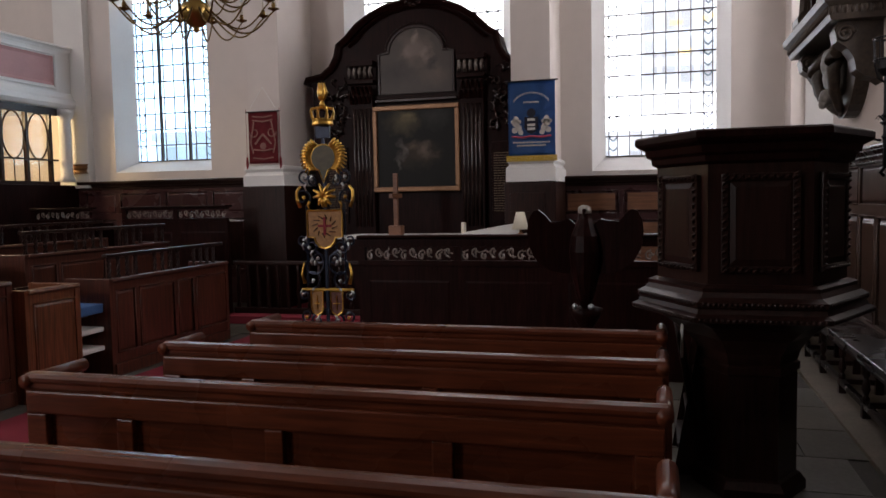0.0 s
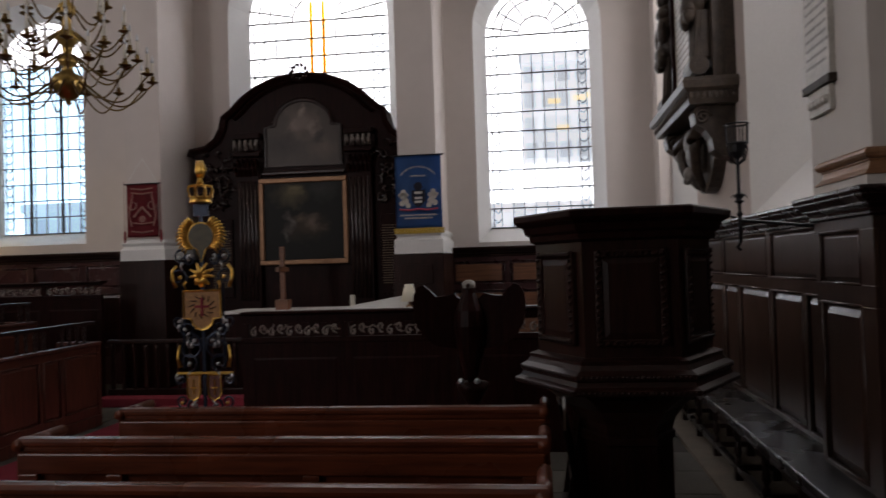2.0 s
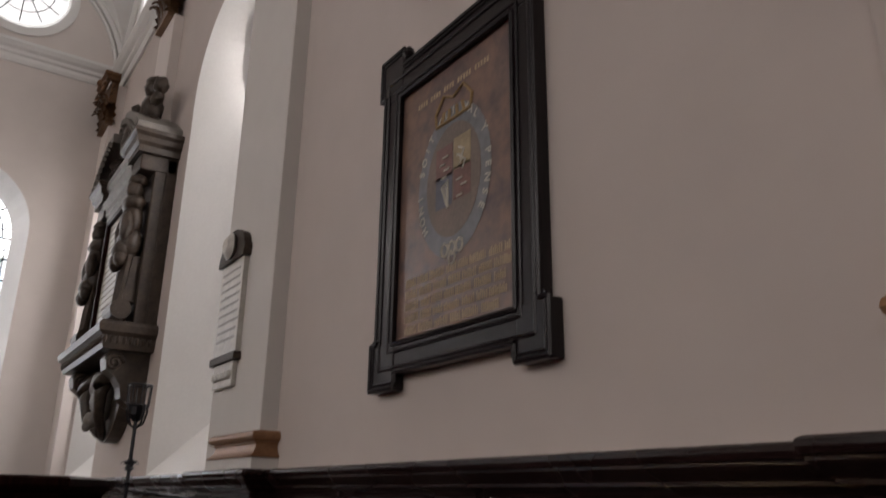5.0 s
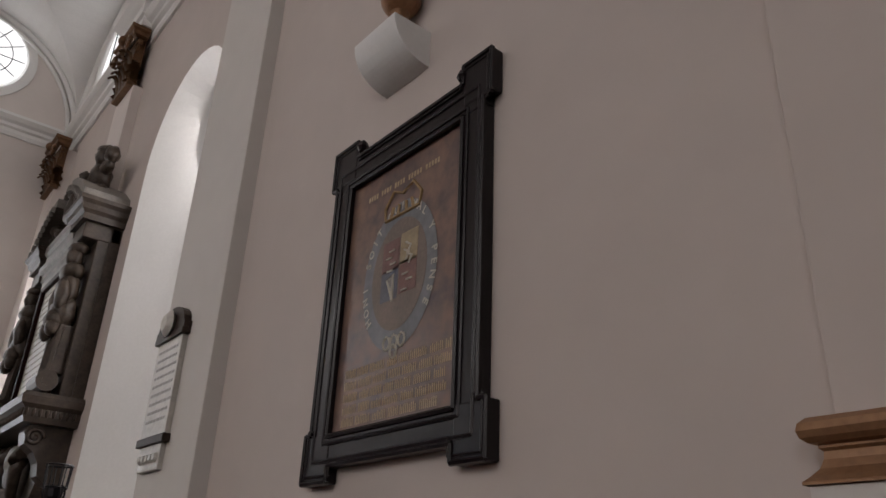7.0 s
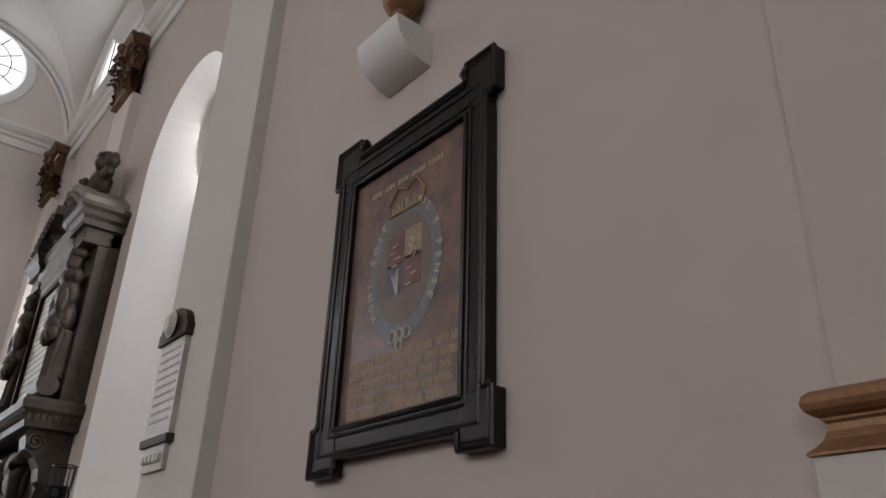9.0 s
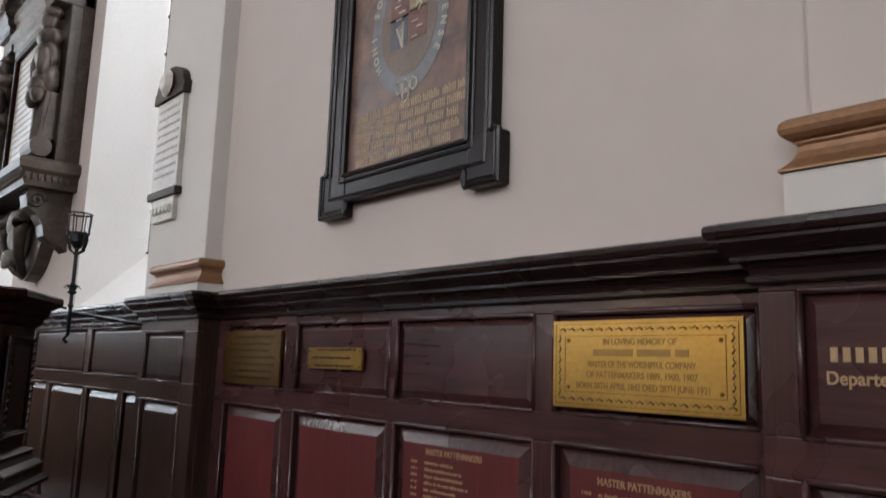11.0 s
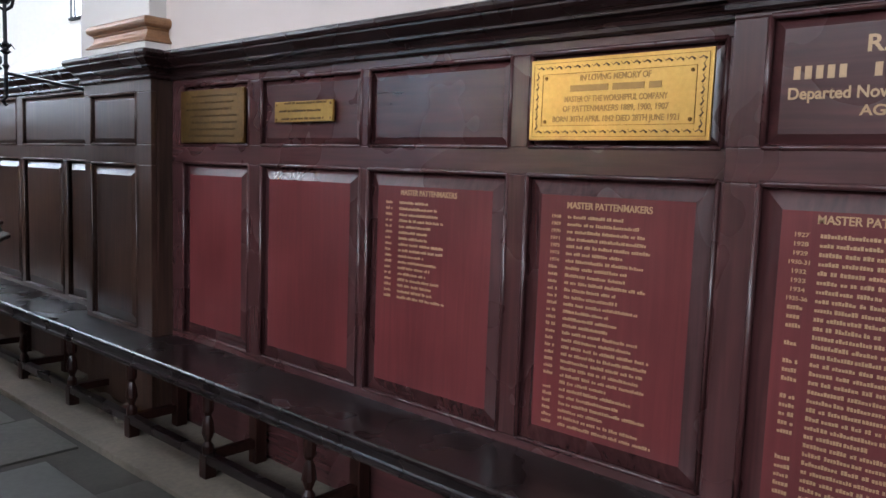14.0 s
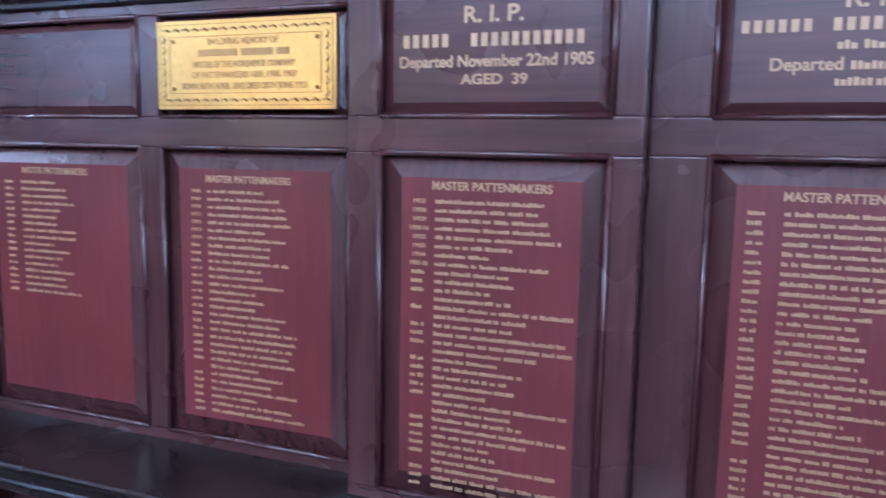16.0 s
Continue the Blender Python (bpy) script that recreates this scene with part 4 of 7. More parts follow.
# ---- pews ----
def pew(y, x0, x1, h, seat=True):
    ob = thing("pew", ((x0 + x1) / 2, y, 0), "dark varnished oak pew with panelled back and rounded cap", "pew", "rows of pews")
    w = (x1 - x0) / 2
    bm = B()
    box(bm, -w, 0.012, 0.1, w, 0.03, h - 0.05)
    part("back_board", bm, PEWWOOD, ob)
    bm = B()
    sweep(bm, [(-w - 0.01, 0.02, h - 0.06), (w + 0.01, 0.02, h - 0.06)], [(-0.028, -0.012), (0.03, -0.012), (0.03, 0.0), (0.036, 0.012), (0.036, 0.03), (0.045, 0.042), (0.045, 0.056), (0.03, 0.07), (0, 0.074), (-0.03, 0.07), (-0.045, 0.055), (-0.04, 0.03), (-0.028, 0.01)])
    part("cap", bm, PEWWOOD, ob)
    bm = B()
    box(bm, -w, -0.026, h - 0.16, w, 0.012, h - 0.06, 0.008)
    part("top_rail", bm, PEWWOOD, ob)
    bm = B()
    box(bm, -w, -0.026, 0.08, w, 0.012, 0.22, 0.008)
    part("bottom_rail", bm, PEWWOOD, ob)
    xs = [-w, -w + 0.1]
    n = max(3, round((2 * w - 0.5) / 0.6))
    step = (2 * w - 0.2 - 0.4) / (n - 1)
    edges = [-w + 0.1 + 0.4] + [-w + 0.5 + step * k for k in range(1, n)]
    stiles = [(-w, -w + 0.1)] + [(e - 0.04, e + 0.04) for e in edges[:-1]] + [(w - 0.1, w)]
    for a, b in stiles:
        bm = B()
        box(bm, a, -0.024, 0.22, b, 0.012, h - 0.16, 0.007)
        part("stile", bm, PEWWOOD, ob)
    for (a, b), (c, d) in zip(stiles, stiles[1:]):
        bm = B()
        field(bm, b, c, 0.22, h - 0.16, lambda u, z, o: (u, 0.004 - o, z), 0.012, 0.004, -0.003)
        part("panel", bm, PEWWOOD, ob)
    for s in (-1, 1):
        bm = B()
        x = s * (w - 0.02)
        prism_pts = [(0.0, 0), (0.46, 0), (0.46, 0.4), (0.43, 0.52), (0.33, 0.6), (0.3, h - 0.05), (0, h - 0.05)]
        vs = bm.verts
        prism(bm, prism_pts, 0.045, "x")
        bmesh.ops.translate(bm, verts=bm.verts, vec=(x - 0.022 + s * 0.02, 0.0, 0))
        end = part("end", bm, PEWWOOD, ob)
        bm = B()
        tube(bm, [(x + s * 0.02, -0.03, h - 0.022), (x + s * 0.02, 0.33, h - 0.022)], 0.03, 10)
        part("end_cap", bm, PEWWOOD, ob, smooth=True)
    bm = B()
    box(bm, -w + 0.03, 0.03, 0.40, w - 0.03, 0.43, 0.43, 0.006)
    part("seat", bm, PEWWOOD, ob)
    return ob


for y, x0, h in ((4.376, -2.38, 0.888), (3.625, -2.47, 0.888), (2.818, -2.58, 0.9), (1.965, -2.66, 0.9)):
    pew(y, x0, 0.092, h)

# ---- pulpit ----
pulpit = thing("pulpit", (0.56, 4.65, 0), "hexagonal dark oak pulpit with carved panel frames on a tapering stem", "pulpit")
def hexagon(r, z, k=6):
    return [(r * math.cos(math.pi / 3 * i), r * math.sin(math.pi / 3 * i), z) for i in range(6)]
def hexloft(rows):
    bm = B()
    rings = [[bm.verts.new(p) for p in hexagon(r, z)] for r, z in rows]
    for a, b in zip(rings, rings[1:]):
        for i in range(6):
            bm.faces.new((a[i], a[(i + 1) % 6], b[(i + 1) % 6], b[i]))
    bm.faces.new(rings[0]), bm.faces.new(rings[-1])
    return bm
part("foot", hexloft([(0.30, 0), (0.30, 0.05), (0.27, 0.09), (0.25, 0.1)]), OAK, pulpit)
part("stem", hexloft([(0.25, 0.1), (0.25, 0.66), (0.265, 0.67), (0.265, 0.71), (0.25, 0.72)]), OAK, pulpit)
part("corbel", hexloft([(0.25, 0.72), (0.27, 0.78), (0.33, 0.86), (0.44, 0.94), (0.55, 0.99)]), OAK, pulpit)
part("base_moulding", hexloft([(0.55, 0.985), (0.63, 0.995), (0.635, 1.02), (0.60, 1.035), (0.585, 1.06), (0.6, 1.07), (0.6, 1.095), (0.56, 1.115), (0.54, 1.14), (0.545, 1.16), (0.5, 1.175)]), OAK, pulpit)
part("body", hexloft([(0.49, 1.17), (0.49, 1.79)]), OAK, pulpit)
part("cornice", hexloft([(0.49, 1.785), (0.52, 1.80), (0.525, 1.83), (0.55, 1.845), (0.56, 1.88), (0.6, 1.90), (0.615, 1.915), (0.615, 1.945), (0.6, 1.955)]), BLACKWOOD, pulpit)
bead = B()
bmesh.ops.create_icosphere(bead, subdivisions=1, radius=0.011)
beadm = mesh_of("bead", bead, OAK, True)
for i in range(6):
    a = math.pi / 3 * i + math.pi / 6
    ap = 0.49 * math.cos(math.pi / 6)
    face = Matrix.Rotation(a, 4, "Z") @ Matrix.Translation((ap, 0, 0))
    holder = part("panel", field(B(), -0.15, 0.15, 1.27, 1.70, lambda u, z, o: (0.014 + o, u, z), 0.035, 0.0, 0.012), OAK, pulpit, at=face)
    bm = B()
    for s in (-1, 1):
        box(bm, 0, s * 0.165 - 0.018, 1.25, 0.026, s * 0.165 + 0.018, 1.72, 0.006)
    box(bm, 0, -0.183, 1.70, 0.028, 0.183, 1.735, 0.006)
    box(bm, 0, -0.183, 1.235, 0.028, 0.183, 1.27, 0.006)
    part("panel_frame", bm, OAK, pulpit, "carved oak panel frame", at=face)
    if i in (2, 3, 4, 5):
        bm = B()
        rng = random.Random(i)
        for s in (-1, 1):
            for k in range(13):
                z = 1.26 + 0.46 * k / 12
                tube(bm, [(0.024, s * 0.165 - 0.012, z), (0.036, s * 0.165, z + 0.012), (0.024, s * 0.165 + 0.014, z + 0.02)], 0.009, 5, 0.004)
        for k in range(10):
            u = -0.16 + 0.32 * k / 9
            for z in (1.717, 1.252):
                tube(bm, [(0.026, u - 0.01, z - 0.008), (0.038, u, z), (0.026, u + 0.012, z + 0.01)], 0.009, 5, 0.004)
        part("carving", bm, OAK, pulpit, at=face)["kind"] = "stuff"
        for k in range(22):
            u = -0.27 + 0.54 * k / 21
            part("bead", beadm, None, pulpit, at=Matrix.Rotation(a, 4, "Z") @ Matrix.Translation((0.6 * math.cos(math.pi / 6) - 0.001, u, 1.083)))
            part("bead", beadm, None, pulpit, at=Matrix.Rotation(a, 4, "Z") @ Matrix.Translation((0.635 * math.cos(math.pi / 6) - 0.003, u * 1.07, 1.008)))

stair = thing("pulpit_stair", (0.2, 4.7, 0), "dark oak stair string and handrail climbing to the pulpit", "stair")
for y in (0.0, 0.55):
    bm = B()
    tube(bm, [(0.08, y, 0.3), (-0.04, y + 0.02, 1.02)], 0.022, 8)
    part("handrail", bm, OAK, stair, smooth=True)
for k in range(4):
    bm = B()
    box(bm, -0.02 + 0.05 * k, 0.03, 0.18 * k + 0.15, 0.24 + 0.03 * k, 0.53, 0.18 * k + 0.18, 0.006)
    part("tread", bm, OAK, stair)
for y in (0.01, 0.53):
    bm = B()
    prism(bm, [(-0.04, 0), (0.3, 0), (0.34, 0.82), (0.1, 0.82)], 0.025, "y")
    bmesh.ops.translate(bm, verts=bm.verts, vec=(0, y, 0))
    part("string", bm, OAK, stair)

# ---- painted arms board on the south wall ----
board = thing("arms_board", (SX, 2.5, 2.3), "painted royal arms board in a black eared frame", "painting")
YC, ZB = 2.5, 2.3
bm = B()
box(bm, -0.03, 2.15 - YC, 2.47 - ZB, 0, 3.01 - YC, 3.68 - ZB)
part("painted_panel", bm, ARMSBOARD, board)
def frame_rail(name, u0, u1, z0, z1, out=0.05):
    bm = B()
    box(bm, -out, u0 - YC, z0 - ZB, 0.0, u1 - YC, z1 - ZB, 0.008)
    part(name, bm, FRAMEBLACK, board)
frame_rail("frame_rail", 2.045, 3.12, 2.365, 2.49)
frame_rail("frame_rail", 2.045, 3.12, 3.656, 3.82)
frame_rail("frame_stile", 2.045, 2.178, 2.49, 3.656)
frame_rail("frame_stile", 2.985, 3.12, 2.49, 3.656)
for u in (2.0, 2.962):
    for z in (2.302, 3.70):
        frame_rail("ear", u, u + (0.175 if u < 2.5 else 0.2), z, z + 0.2, 0.0535)
ear_line = [(2.0, 2.302), (2.175, 2.302), (2.175, 2.365), (2.962, 2.365), (2.962, 2.302), (3.162, 2.302), (3.162, 2.5), (3.12, 2.5), (3.12, 3.70), (3.162, 3.70), (3.162, 3.91), (2.962, 3.91), (2.962, 3.82), (2.175, 3.82), (2.175, 3.91), (2.0, 3.91), (2.0, 3.70), (2.045, 3.70), (2.045, 2.5), (2.0, 2.5), (2.0, 2.302)]
for inset, r in ((0.008, 0.011), (0.03, 0.006)):
    bm = B()
    for (p, q), (s, t) in zip(ear_line, ear_line[1:]):
        f = lambda y, z: (-0.0535, (y - 2.56) * (1 - inset * 1.7) + 2.56 - YC, (z - 3.10) * (1 - inset * 1.25) + 3.10 - ZB)
        tube(bm, [f(p, q), f(s, t)], r, 6)
    part("outer_bead", bm, FRAMEBLACK, board)
for k, (e, r, o) in enumerate(((0.0, 0.012, 0.05), (0.03, 0.008, 0.05), (0.1, 0.009, 0.05))):
    bm = B()
    a, b, c, d = 2.178 - e - YC, 2.985 + e - YC, 2.49 - e - ZB, 3.656 + e - ZB
    for p, q in (((a, c), (b, c)), ((a, d), (b, d)), ((a, c), (a, d)), ((b, c), (b, d))):
        tube(bm, [(-o, *p), (-o, *q)], r, 6)
    part("frame_bead", bm, FRAMEBLACK, board)
bm = B()
for u, z in ((2.19, 3.84), (2.93, 3.84)):
    lathe(bm, [(0.02, -0.02), (0.03, 0.0), (0.02, 0.025), (0.006, 0.04)], (-0.045, u - YC, z + 0.02 - ZB), 8)
part("frame_boss", bm, FRAMEBLACK, board)
# painted work: garter ring, quartered shield, crown, lettering
AX = -0.0315
GREYBLUE = mat("faded_grey_blue", (0.2, 0.205, 0.215), 0.5, vary=0.35, scale=6, fine=25)
def flat(name, bm, m, at=(0, 0, 0), label=""):
    part(name, bm, m, board, label, at=(at[0], at[1] + 0.08, at[2]))
bm = B()
lathe(bm, [(0.315, 0), (0.315, 0.0006)], (0, 0, 0), 40, axis="x")
bmesh.ops.scale(bm, verts=bm.verts, vec=(1, 0.8, 1.05))
flat("garter_field", bm, GREYBLUE, (AX, 0, 3.11 - ZB))
bm = B()
lathe(bm, [(0.235, 0), (0.235, 0.0008)], (0, 0, 0), 36, axis="x")
bmesh.ops.scale(bm, verts=bm.verts, vec=(1, 0.8, 1.05))
flat("inner_oval", bm, mat("faded_umber", (0.2, 0.15, 0.125), 0.5, vary=0.35), (AX - 0.0009, 0, 3.11 - ZB))
QUART = [(0.06, 0.06, (0.2, 0.1, 0.085)), (-0.065, 0.07, (0.36, 0.28, 0.17)), (0.06, -0.07, (0.12, 0.12, 0.15)), (-0.065, -0.06, (0.2, 0.1, 0.08))]
for k, (u, z, c) in enumerate(QUART):
    bm = B()
    box(bm, -0.001, u - 0.058, z - 0.07, 0, u + 0.058, z + 0.07)
    flat("shield_quarter", bm, mat("faded_quarter", c, 0.5, vary=0.35, scale=20, fine=60), (AX - 0.0012, 0, 3.14 - ZB))
HARP = mat("faded_cream_paint", (0.56, 0.52, 0.44), 0.5, vary=0.3, scale=20, fine=60)
bm = B()
tube(bm, [(0, 0.03, -0.12), (0, 0.075, -0.02), (0, 0.03, 0.0), (0, 0.03, -0.12)], 0.006, 5)
for k in range(4):
    tube(bm, [(0, 0.035 + 0.008 * k, -0.1 + 0.015 * k), (0, 0.035 + 0.009 * k, -0.01)], 0.002, 4)
for u, z in ((-0.06, 0.1), (-0.07, 0.05), (-0.05, 0.07)):
    tube(bm, [(0, u, z - 0.03), (0, u - 0.02, z), (0, u + 0.015, z + 0.02)], 0.006, 5)
for u, z in ((0.05, 0.11), (0.07, 0.08), (0.04, 0.05), (0.06, 0.02), (-0.05, -0.02), (-0.08, -0.05), (-0.05, -0.09)):
    tube(bm, [(0, u - 0.02, z), (0, u + 0.02, z)], 0.005, 4)
flat("charges", bm, HARP, (AX - 0.0025, 0, 3.11 - ZB))
bm = B()
tube(bm, [(0, 0.12, 0.0), (0, 0.13, 0.06), (0, 0.07, 0.13), (0, 0, 0.1), (0, -0.07, 0.13), (0, -0.13, 0.06), (0, -0.12, 0.0), (0, 0.12, 0)], 0.008, 5)
for u in (-0.08, -0.03, 0.03, 0.08):
    tube(bm, [(0, u, 0), (0, u * 0.8, 0.05)], 0.01, 5)
flat("crown", bm, mat("faded_gilt", (0.34, 0.22, 0.1), 0.5, vary=0.3, scale=20, fine=60), (AX - 0.001, 0, 3.38 - ZB))
text = "HONI SOIT QUI MAL Y PENSE"
for k, ch in enumerate(text):
    a = radians(-125 + 250 * k / (len(text) - 1))
    if ch != " ":
        u, z = -0.222 * math.sin(a) * 0.99, 0.29 * math.cos(a)
        words("motto_letter", ch, 0.05, Matrix.Translation((AX - 0.0014, u + 0.08, 3.11 + z - ZB)) @ WALLX @ Matrix.Rotation(-a, 4, "Z"), HARP, board)
bm = B()
for u, z in ((-0.05, 2.815), (0, 2.815), (0.05, 2.815), (-0.0, 2.775)):
    tube(bm, [(0, u + 0.022 * math.cos(2 * math.pi * k / 8), z - ZB + 0.028 * math.sin(2 * math.pi * k / 8)) for k in range(9)], 0.006, 4)
flat("date_flourish", bm, HARP, (AX - 0.001, 0, 0))
rng = random.Random(8)
FADEDTEXT = mat("faded_gilt_text", (0.55, 0.42, 0.26), 0.5, vary=0.35, scale=20, fine=60)
for r in range(5):
    bm = B()
    u = 0.335
    z = 2.755 - r * 0.05
    while u > (-0.33 if r < 4 else -0.2):
        wl = rng.choice((4, 5, 6, 7)) * 0.0145
        v = u
        while v > u - wl:
            box(bm, -0.0008, v - 0.006, z - 0.036 - ZB, 0, v, z - rng.choice((0, 0, 0.008)) - ZB)
            v -= 0.0115
        u -= wl + 0.018
    flat("blackletter_line", bm, FADEDTEXT, (AX - 0.0005, 0, 0))
bm = B()
for k in range(26):
    if k not in (4, 9, 14, 20):
        box(bm, -0.0008, 0.26 - k * 0.02, 3.53 - ZB, 0, 0.272 - k * 0.02, 3.555 - ZB)
flat("blackletter_line", bm, FADEDTEXT, (AX - 0.0005, 0, 0))

# uplighter and gilded ball above it
up = thing("wall_uplighter", (SX, 2.66, 4.09), "white half-round plaster wall uplighter", "wall lamp")
bm = B()
prism(bm, [(0.0, 0.22)] + [(-0.21 * math.cos(math.pi / 2 * k / 14), 0.22 - 0.2 * math.sin(math.pi / 2 * k / 14)) for k in range(15)], 0.33, "y")
bmesh.ops.translate(bm, verts=bm.verts, vec=(0, -0.165, 0))
part("shade", bm, WHITE, up)
ball = thing("gilded_ball", (SX - 0.1, 2.62, 4.30), "gilded ball finial on a short stem above the uplighter", "finial")
bm = B()
lathe(bm, [(0.04, 0), (0.04, 0.02), (0.025, 0.04), (0.025, 0.12), (0.05, 0.14)], n=14)
part("stem", bm, GILTPAINT, ball, smooth=True)
bm = B()
bmesh.ops.create_uvsphere(bm, u_segments=18, v_segments=12, radius=0.1)
part("ball", bm, GILTPAINT, ball, at=(0, 0, 0.23), smooth=True)

# small wall tablet on the pier
tab = thing("wall_tablet", (PX, 4.88, 2.5), "small pale marble memorial tablet with a dark arched pediment", "tablet")
bm = B()
box(bm, -0.035, -0.2, 0.2, 0, 0.2, 0.8, 0.004)
part("slab", bm, PALESTONE, tab)
bm = B()
box(bm, -0.05, -0.22, 0.15, 0, 0.22, 0.2, 0.006)
box(bm, -0.055, -0.23, 0.8, 0, 0.23, 0.84, 0.006)
part("shelf", bm, DARKSTONE, tab)
bm = B()
prism(bm, [(-0.23, 0.84), (0.23, 0.84), (0.23, 0.88)] + [(0.21 * math.cos(math.pi * k / 10), 0.88 + 0.13 * math.sin(math.pi * k / 10)) for k in range(11)] + [(-0.23, 0.88)], -0.05, "x")
part("pediment", bm, DARKSTONE, tab)
bm = B()
lathe(bm, [(0.07, 0), (0.09, 0.02), (0.05, 0.05)], (-0.05, 0, 0.9), 12, turn=Euler((0, radians(-90), 0)).to_matrix())
part("urn", bm, PALESTONE, tab)
bm = B()
box(bm, -0.03, -0.17, 0.0, 0, 0.17, 0.15, 0.005)
for k in range(5):
    lathe(bm, [(0.03, 0), (0.02, 0.02)], (-0.03, -0.12 + 0.06 * k, 0.07), 8, turn=Euler((0, radians(-90), 0)).to_matrix())
part("apron", bm, PALESTONE, tab)
rng = random.Random(12)
bm = B()
for k in range(9):
    z, u = 0.74 - k * 0.055, 0.16
    while u > -0.15:
        wl = rng.uniform(0.02, 0.06)
        box(bm, -0.0362, u - wl, z - 0.012, -0.035, u, z + 0.006)
        u -= wl + 0.012
part("inscription", bm, mat("worn_black_letters", (0.28, 0.26, 0.24), 0.6, vary=0.3), tab)["kind"] = "stuff"

# iron beacon bracket by the pulpit
bea = thing("iron_torch_stand", (1.31, 5.0, 1.72), "black wrought iron torch bracket with a cage top", "torch bracket")
bm = B()
tube(bm, [(0.0, 0, 0.0), (-0.02, 0, 0.02), (0, 0, 0.05), (0, 0, 0.58)], 0.011, 8)
for z, r in ((0.3, 0.03), (0.34, 0.022), (0.22, 0.02)):
    lathe(bm, [(0.008, z - 0.02), (r, z), (0.008, z + 0.02)], n=8)
part("stem", bm, IRON, bea)
for k in range(4):
    a = math.pi / 2 * k + 0.4
    c, s = math.cos(a), math.sin(a)
    bm = B()
    tube(bm, [(0, 0, 0.52), (0.05 * c, 0.05 * s, 0.55), (0.07 * c, 0.07 * s, 0.62), (0.06 * c, 0.06 * s, 0.66)], 0.006, 5)
    part("scroll", bm, IRON, bea)
    bm = B()
    tube(bm, [(0, 0, 0.3), (0.04 * c, 0.04 * s, 0.34), (0.06 * c, 0.06 * s, 0.32)], 0.006, 5, 0.002)
    part("leaf", bm, IRON, bea)
for k in range(8):
    a = math.pi / 4 * k
    bm = B()
    tube(bm, [(0.062 * math.cos(a), 0.062 * math.sin(a), 0.65), (0.068 * math.cos(a), 0.068 * math.sin(a), 0.77)], 0.004, 4)
    part("cage_bar", bm, IRON, bea)
for z, r in ((0.65, 0.062), (0.77, 0.068)):
    bm = B()
    tube(bm, [(r * math.cos(math.pi / 8 * k), r * math.sin(math.pi / 8 * k), z) for k in range(17)], 0.006, 5)
    part("cage_ring", bm, IRON, bea)
bm = B()
lathe(bm, [(0.02, 0.56), (0.045, 0.6), (0.05, 0.66)], n=10)
part("cup", bm, IRON, bea)
bm = B()
tube(bm, [(0, 0, 0.18), (0.2, 0.0, 0.16), (0.52, 0, 0.12)], 0.01, 6)
tube(bm, [(-0.02, 0, 0.2), (-0.1, 0.02, 0.22), (-0.16, 0.0, 0.18)], 0.007, 5)
part("wall_arm", bm, IRON, bea)

# ---- great wall monument ----
MONSTONE = mat("veined_grey_brown_marble", (0.055, 0.039, 0.029), 0.4, vary=0.65, scale=9, fine=40, bump=0.2, spec=0.35)
MONPALE = mat("weathered_grey_marble", (0.2, 0.18, 0.16), 0.5, vary=0.45, scale=8, fine=45, bump=0.2)
SLABSTONE = mat("yellowed_marble", (0.42, 0.38, 0.31), 0.4, vary=0.25, scale=5, fine=30, bump=0.1)
mon = thing("wall_monument", (SX, 8.2, 2.2), "large grey marble wall monument with herm figures and cherubs", "monument")


def mon_box(name, m, x0, y0, z0, y1, z1, bevel=0.008, label=""):
    bm = B()
    box(bm, x0, y0, z0, 0, y1, z1, bevel)
    return part(name, bm, m, mon, label)


def mon_course(name, m, half, out, z, prof, label=""):
    """A moulded course that returns to the wall at both ends."""
    bm = B()
    sweep(bm, [(0, half, z), (-out, half, z), (-out, -half, z), (0, -half, z)], prof)
    box(bm, -out + 0.002, -half + 0.002, z + min(p[1] for p in prof), 0, half - 0.002, z + max(p[1] for p in prof) - 0.002)
    return part(name, bm, m, mon, label)


def lump(balls, seed, rough=0.14):
    """A carved figure as one rounded mesh: overlapping balls welded by a remesh of their union."""
    bm = B()
    for x, y, z, rx, ry, rz in balls:
        for v in bmesh.ops.create_icosphere(bm, subdivisions=3, radius=1)["verts"]:
            k = 1 + rough * noise.noise(v.co * 2.2 + Vector((seed, z * 5, y * 5))) + rough * 0.5 * noise.noise(v.co * 6 + Vector((seed, x, z)))
            v.co = Vector((x + v.co.x * rx * k, y + v.co.y * ry * k, z + v.co.z * rz * k))
    return bm


mon_box("backing", MONSTONE, -0.1, -0.98, 1.1, 0.98, 2.72)
mon_box("inscription_slab", SLABSTONE, -0.27, -0.46, 1.16, 0.46, 2.4, 0.004, "yellowed inscribed marble slab")
rng = random.Random(5)
for k in range(17):
    bm = B()
    z, u = 2.32 - 0.068 * k, 0.4
    while u > -0.38:
        wl = rng.uniform(0.03, 0.1)
        box(bm, -0.2712, max(u - wl, -0.41), z, -0.27, u, z + 0.02)
        u -= wl + 0.02
    part("inscription_line", bm, mat("incised_letters", (0.2, 0.17, 0.13), 0.6, vary=0.3) if k == 0 else bpy.data.materials["incised_letters"], mon)
for y0, y1, z0, z1 in ((-0.53, -0.46, 1.1, 2.46), (0.46, 0.53, 1.1, 2.46), (-0.46, 0.46, 1.1, 1.16), (-0.46, 0.46, 2.4, 2.46)):
    mon_box("slab_border", BLACKWOOD, -0.31, y0, z0, y1, z1, 0.012)
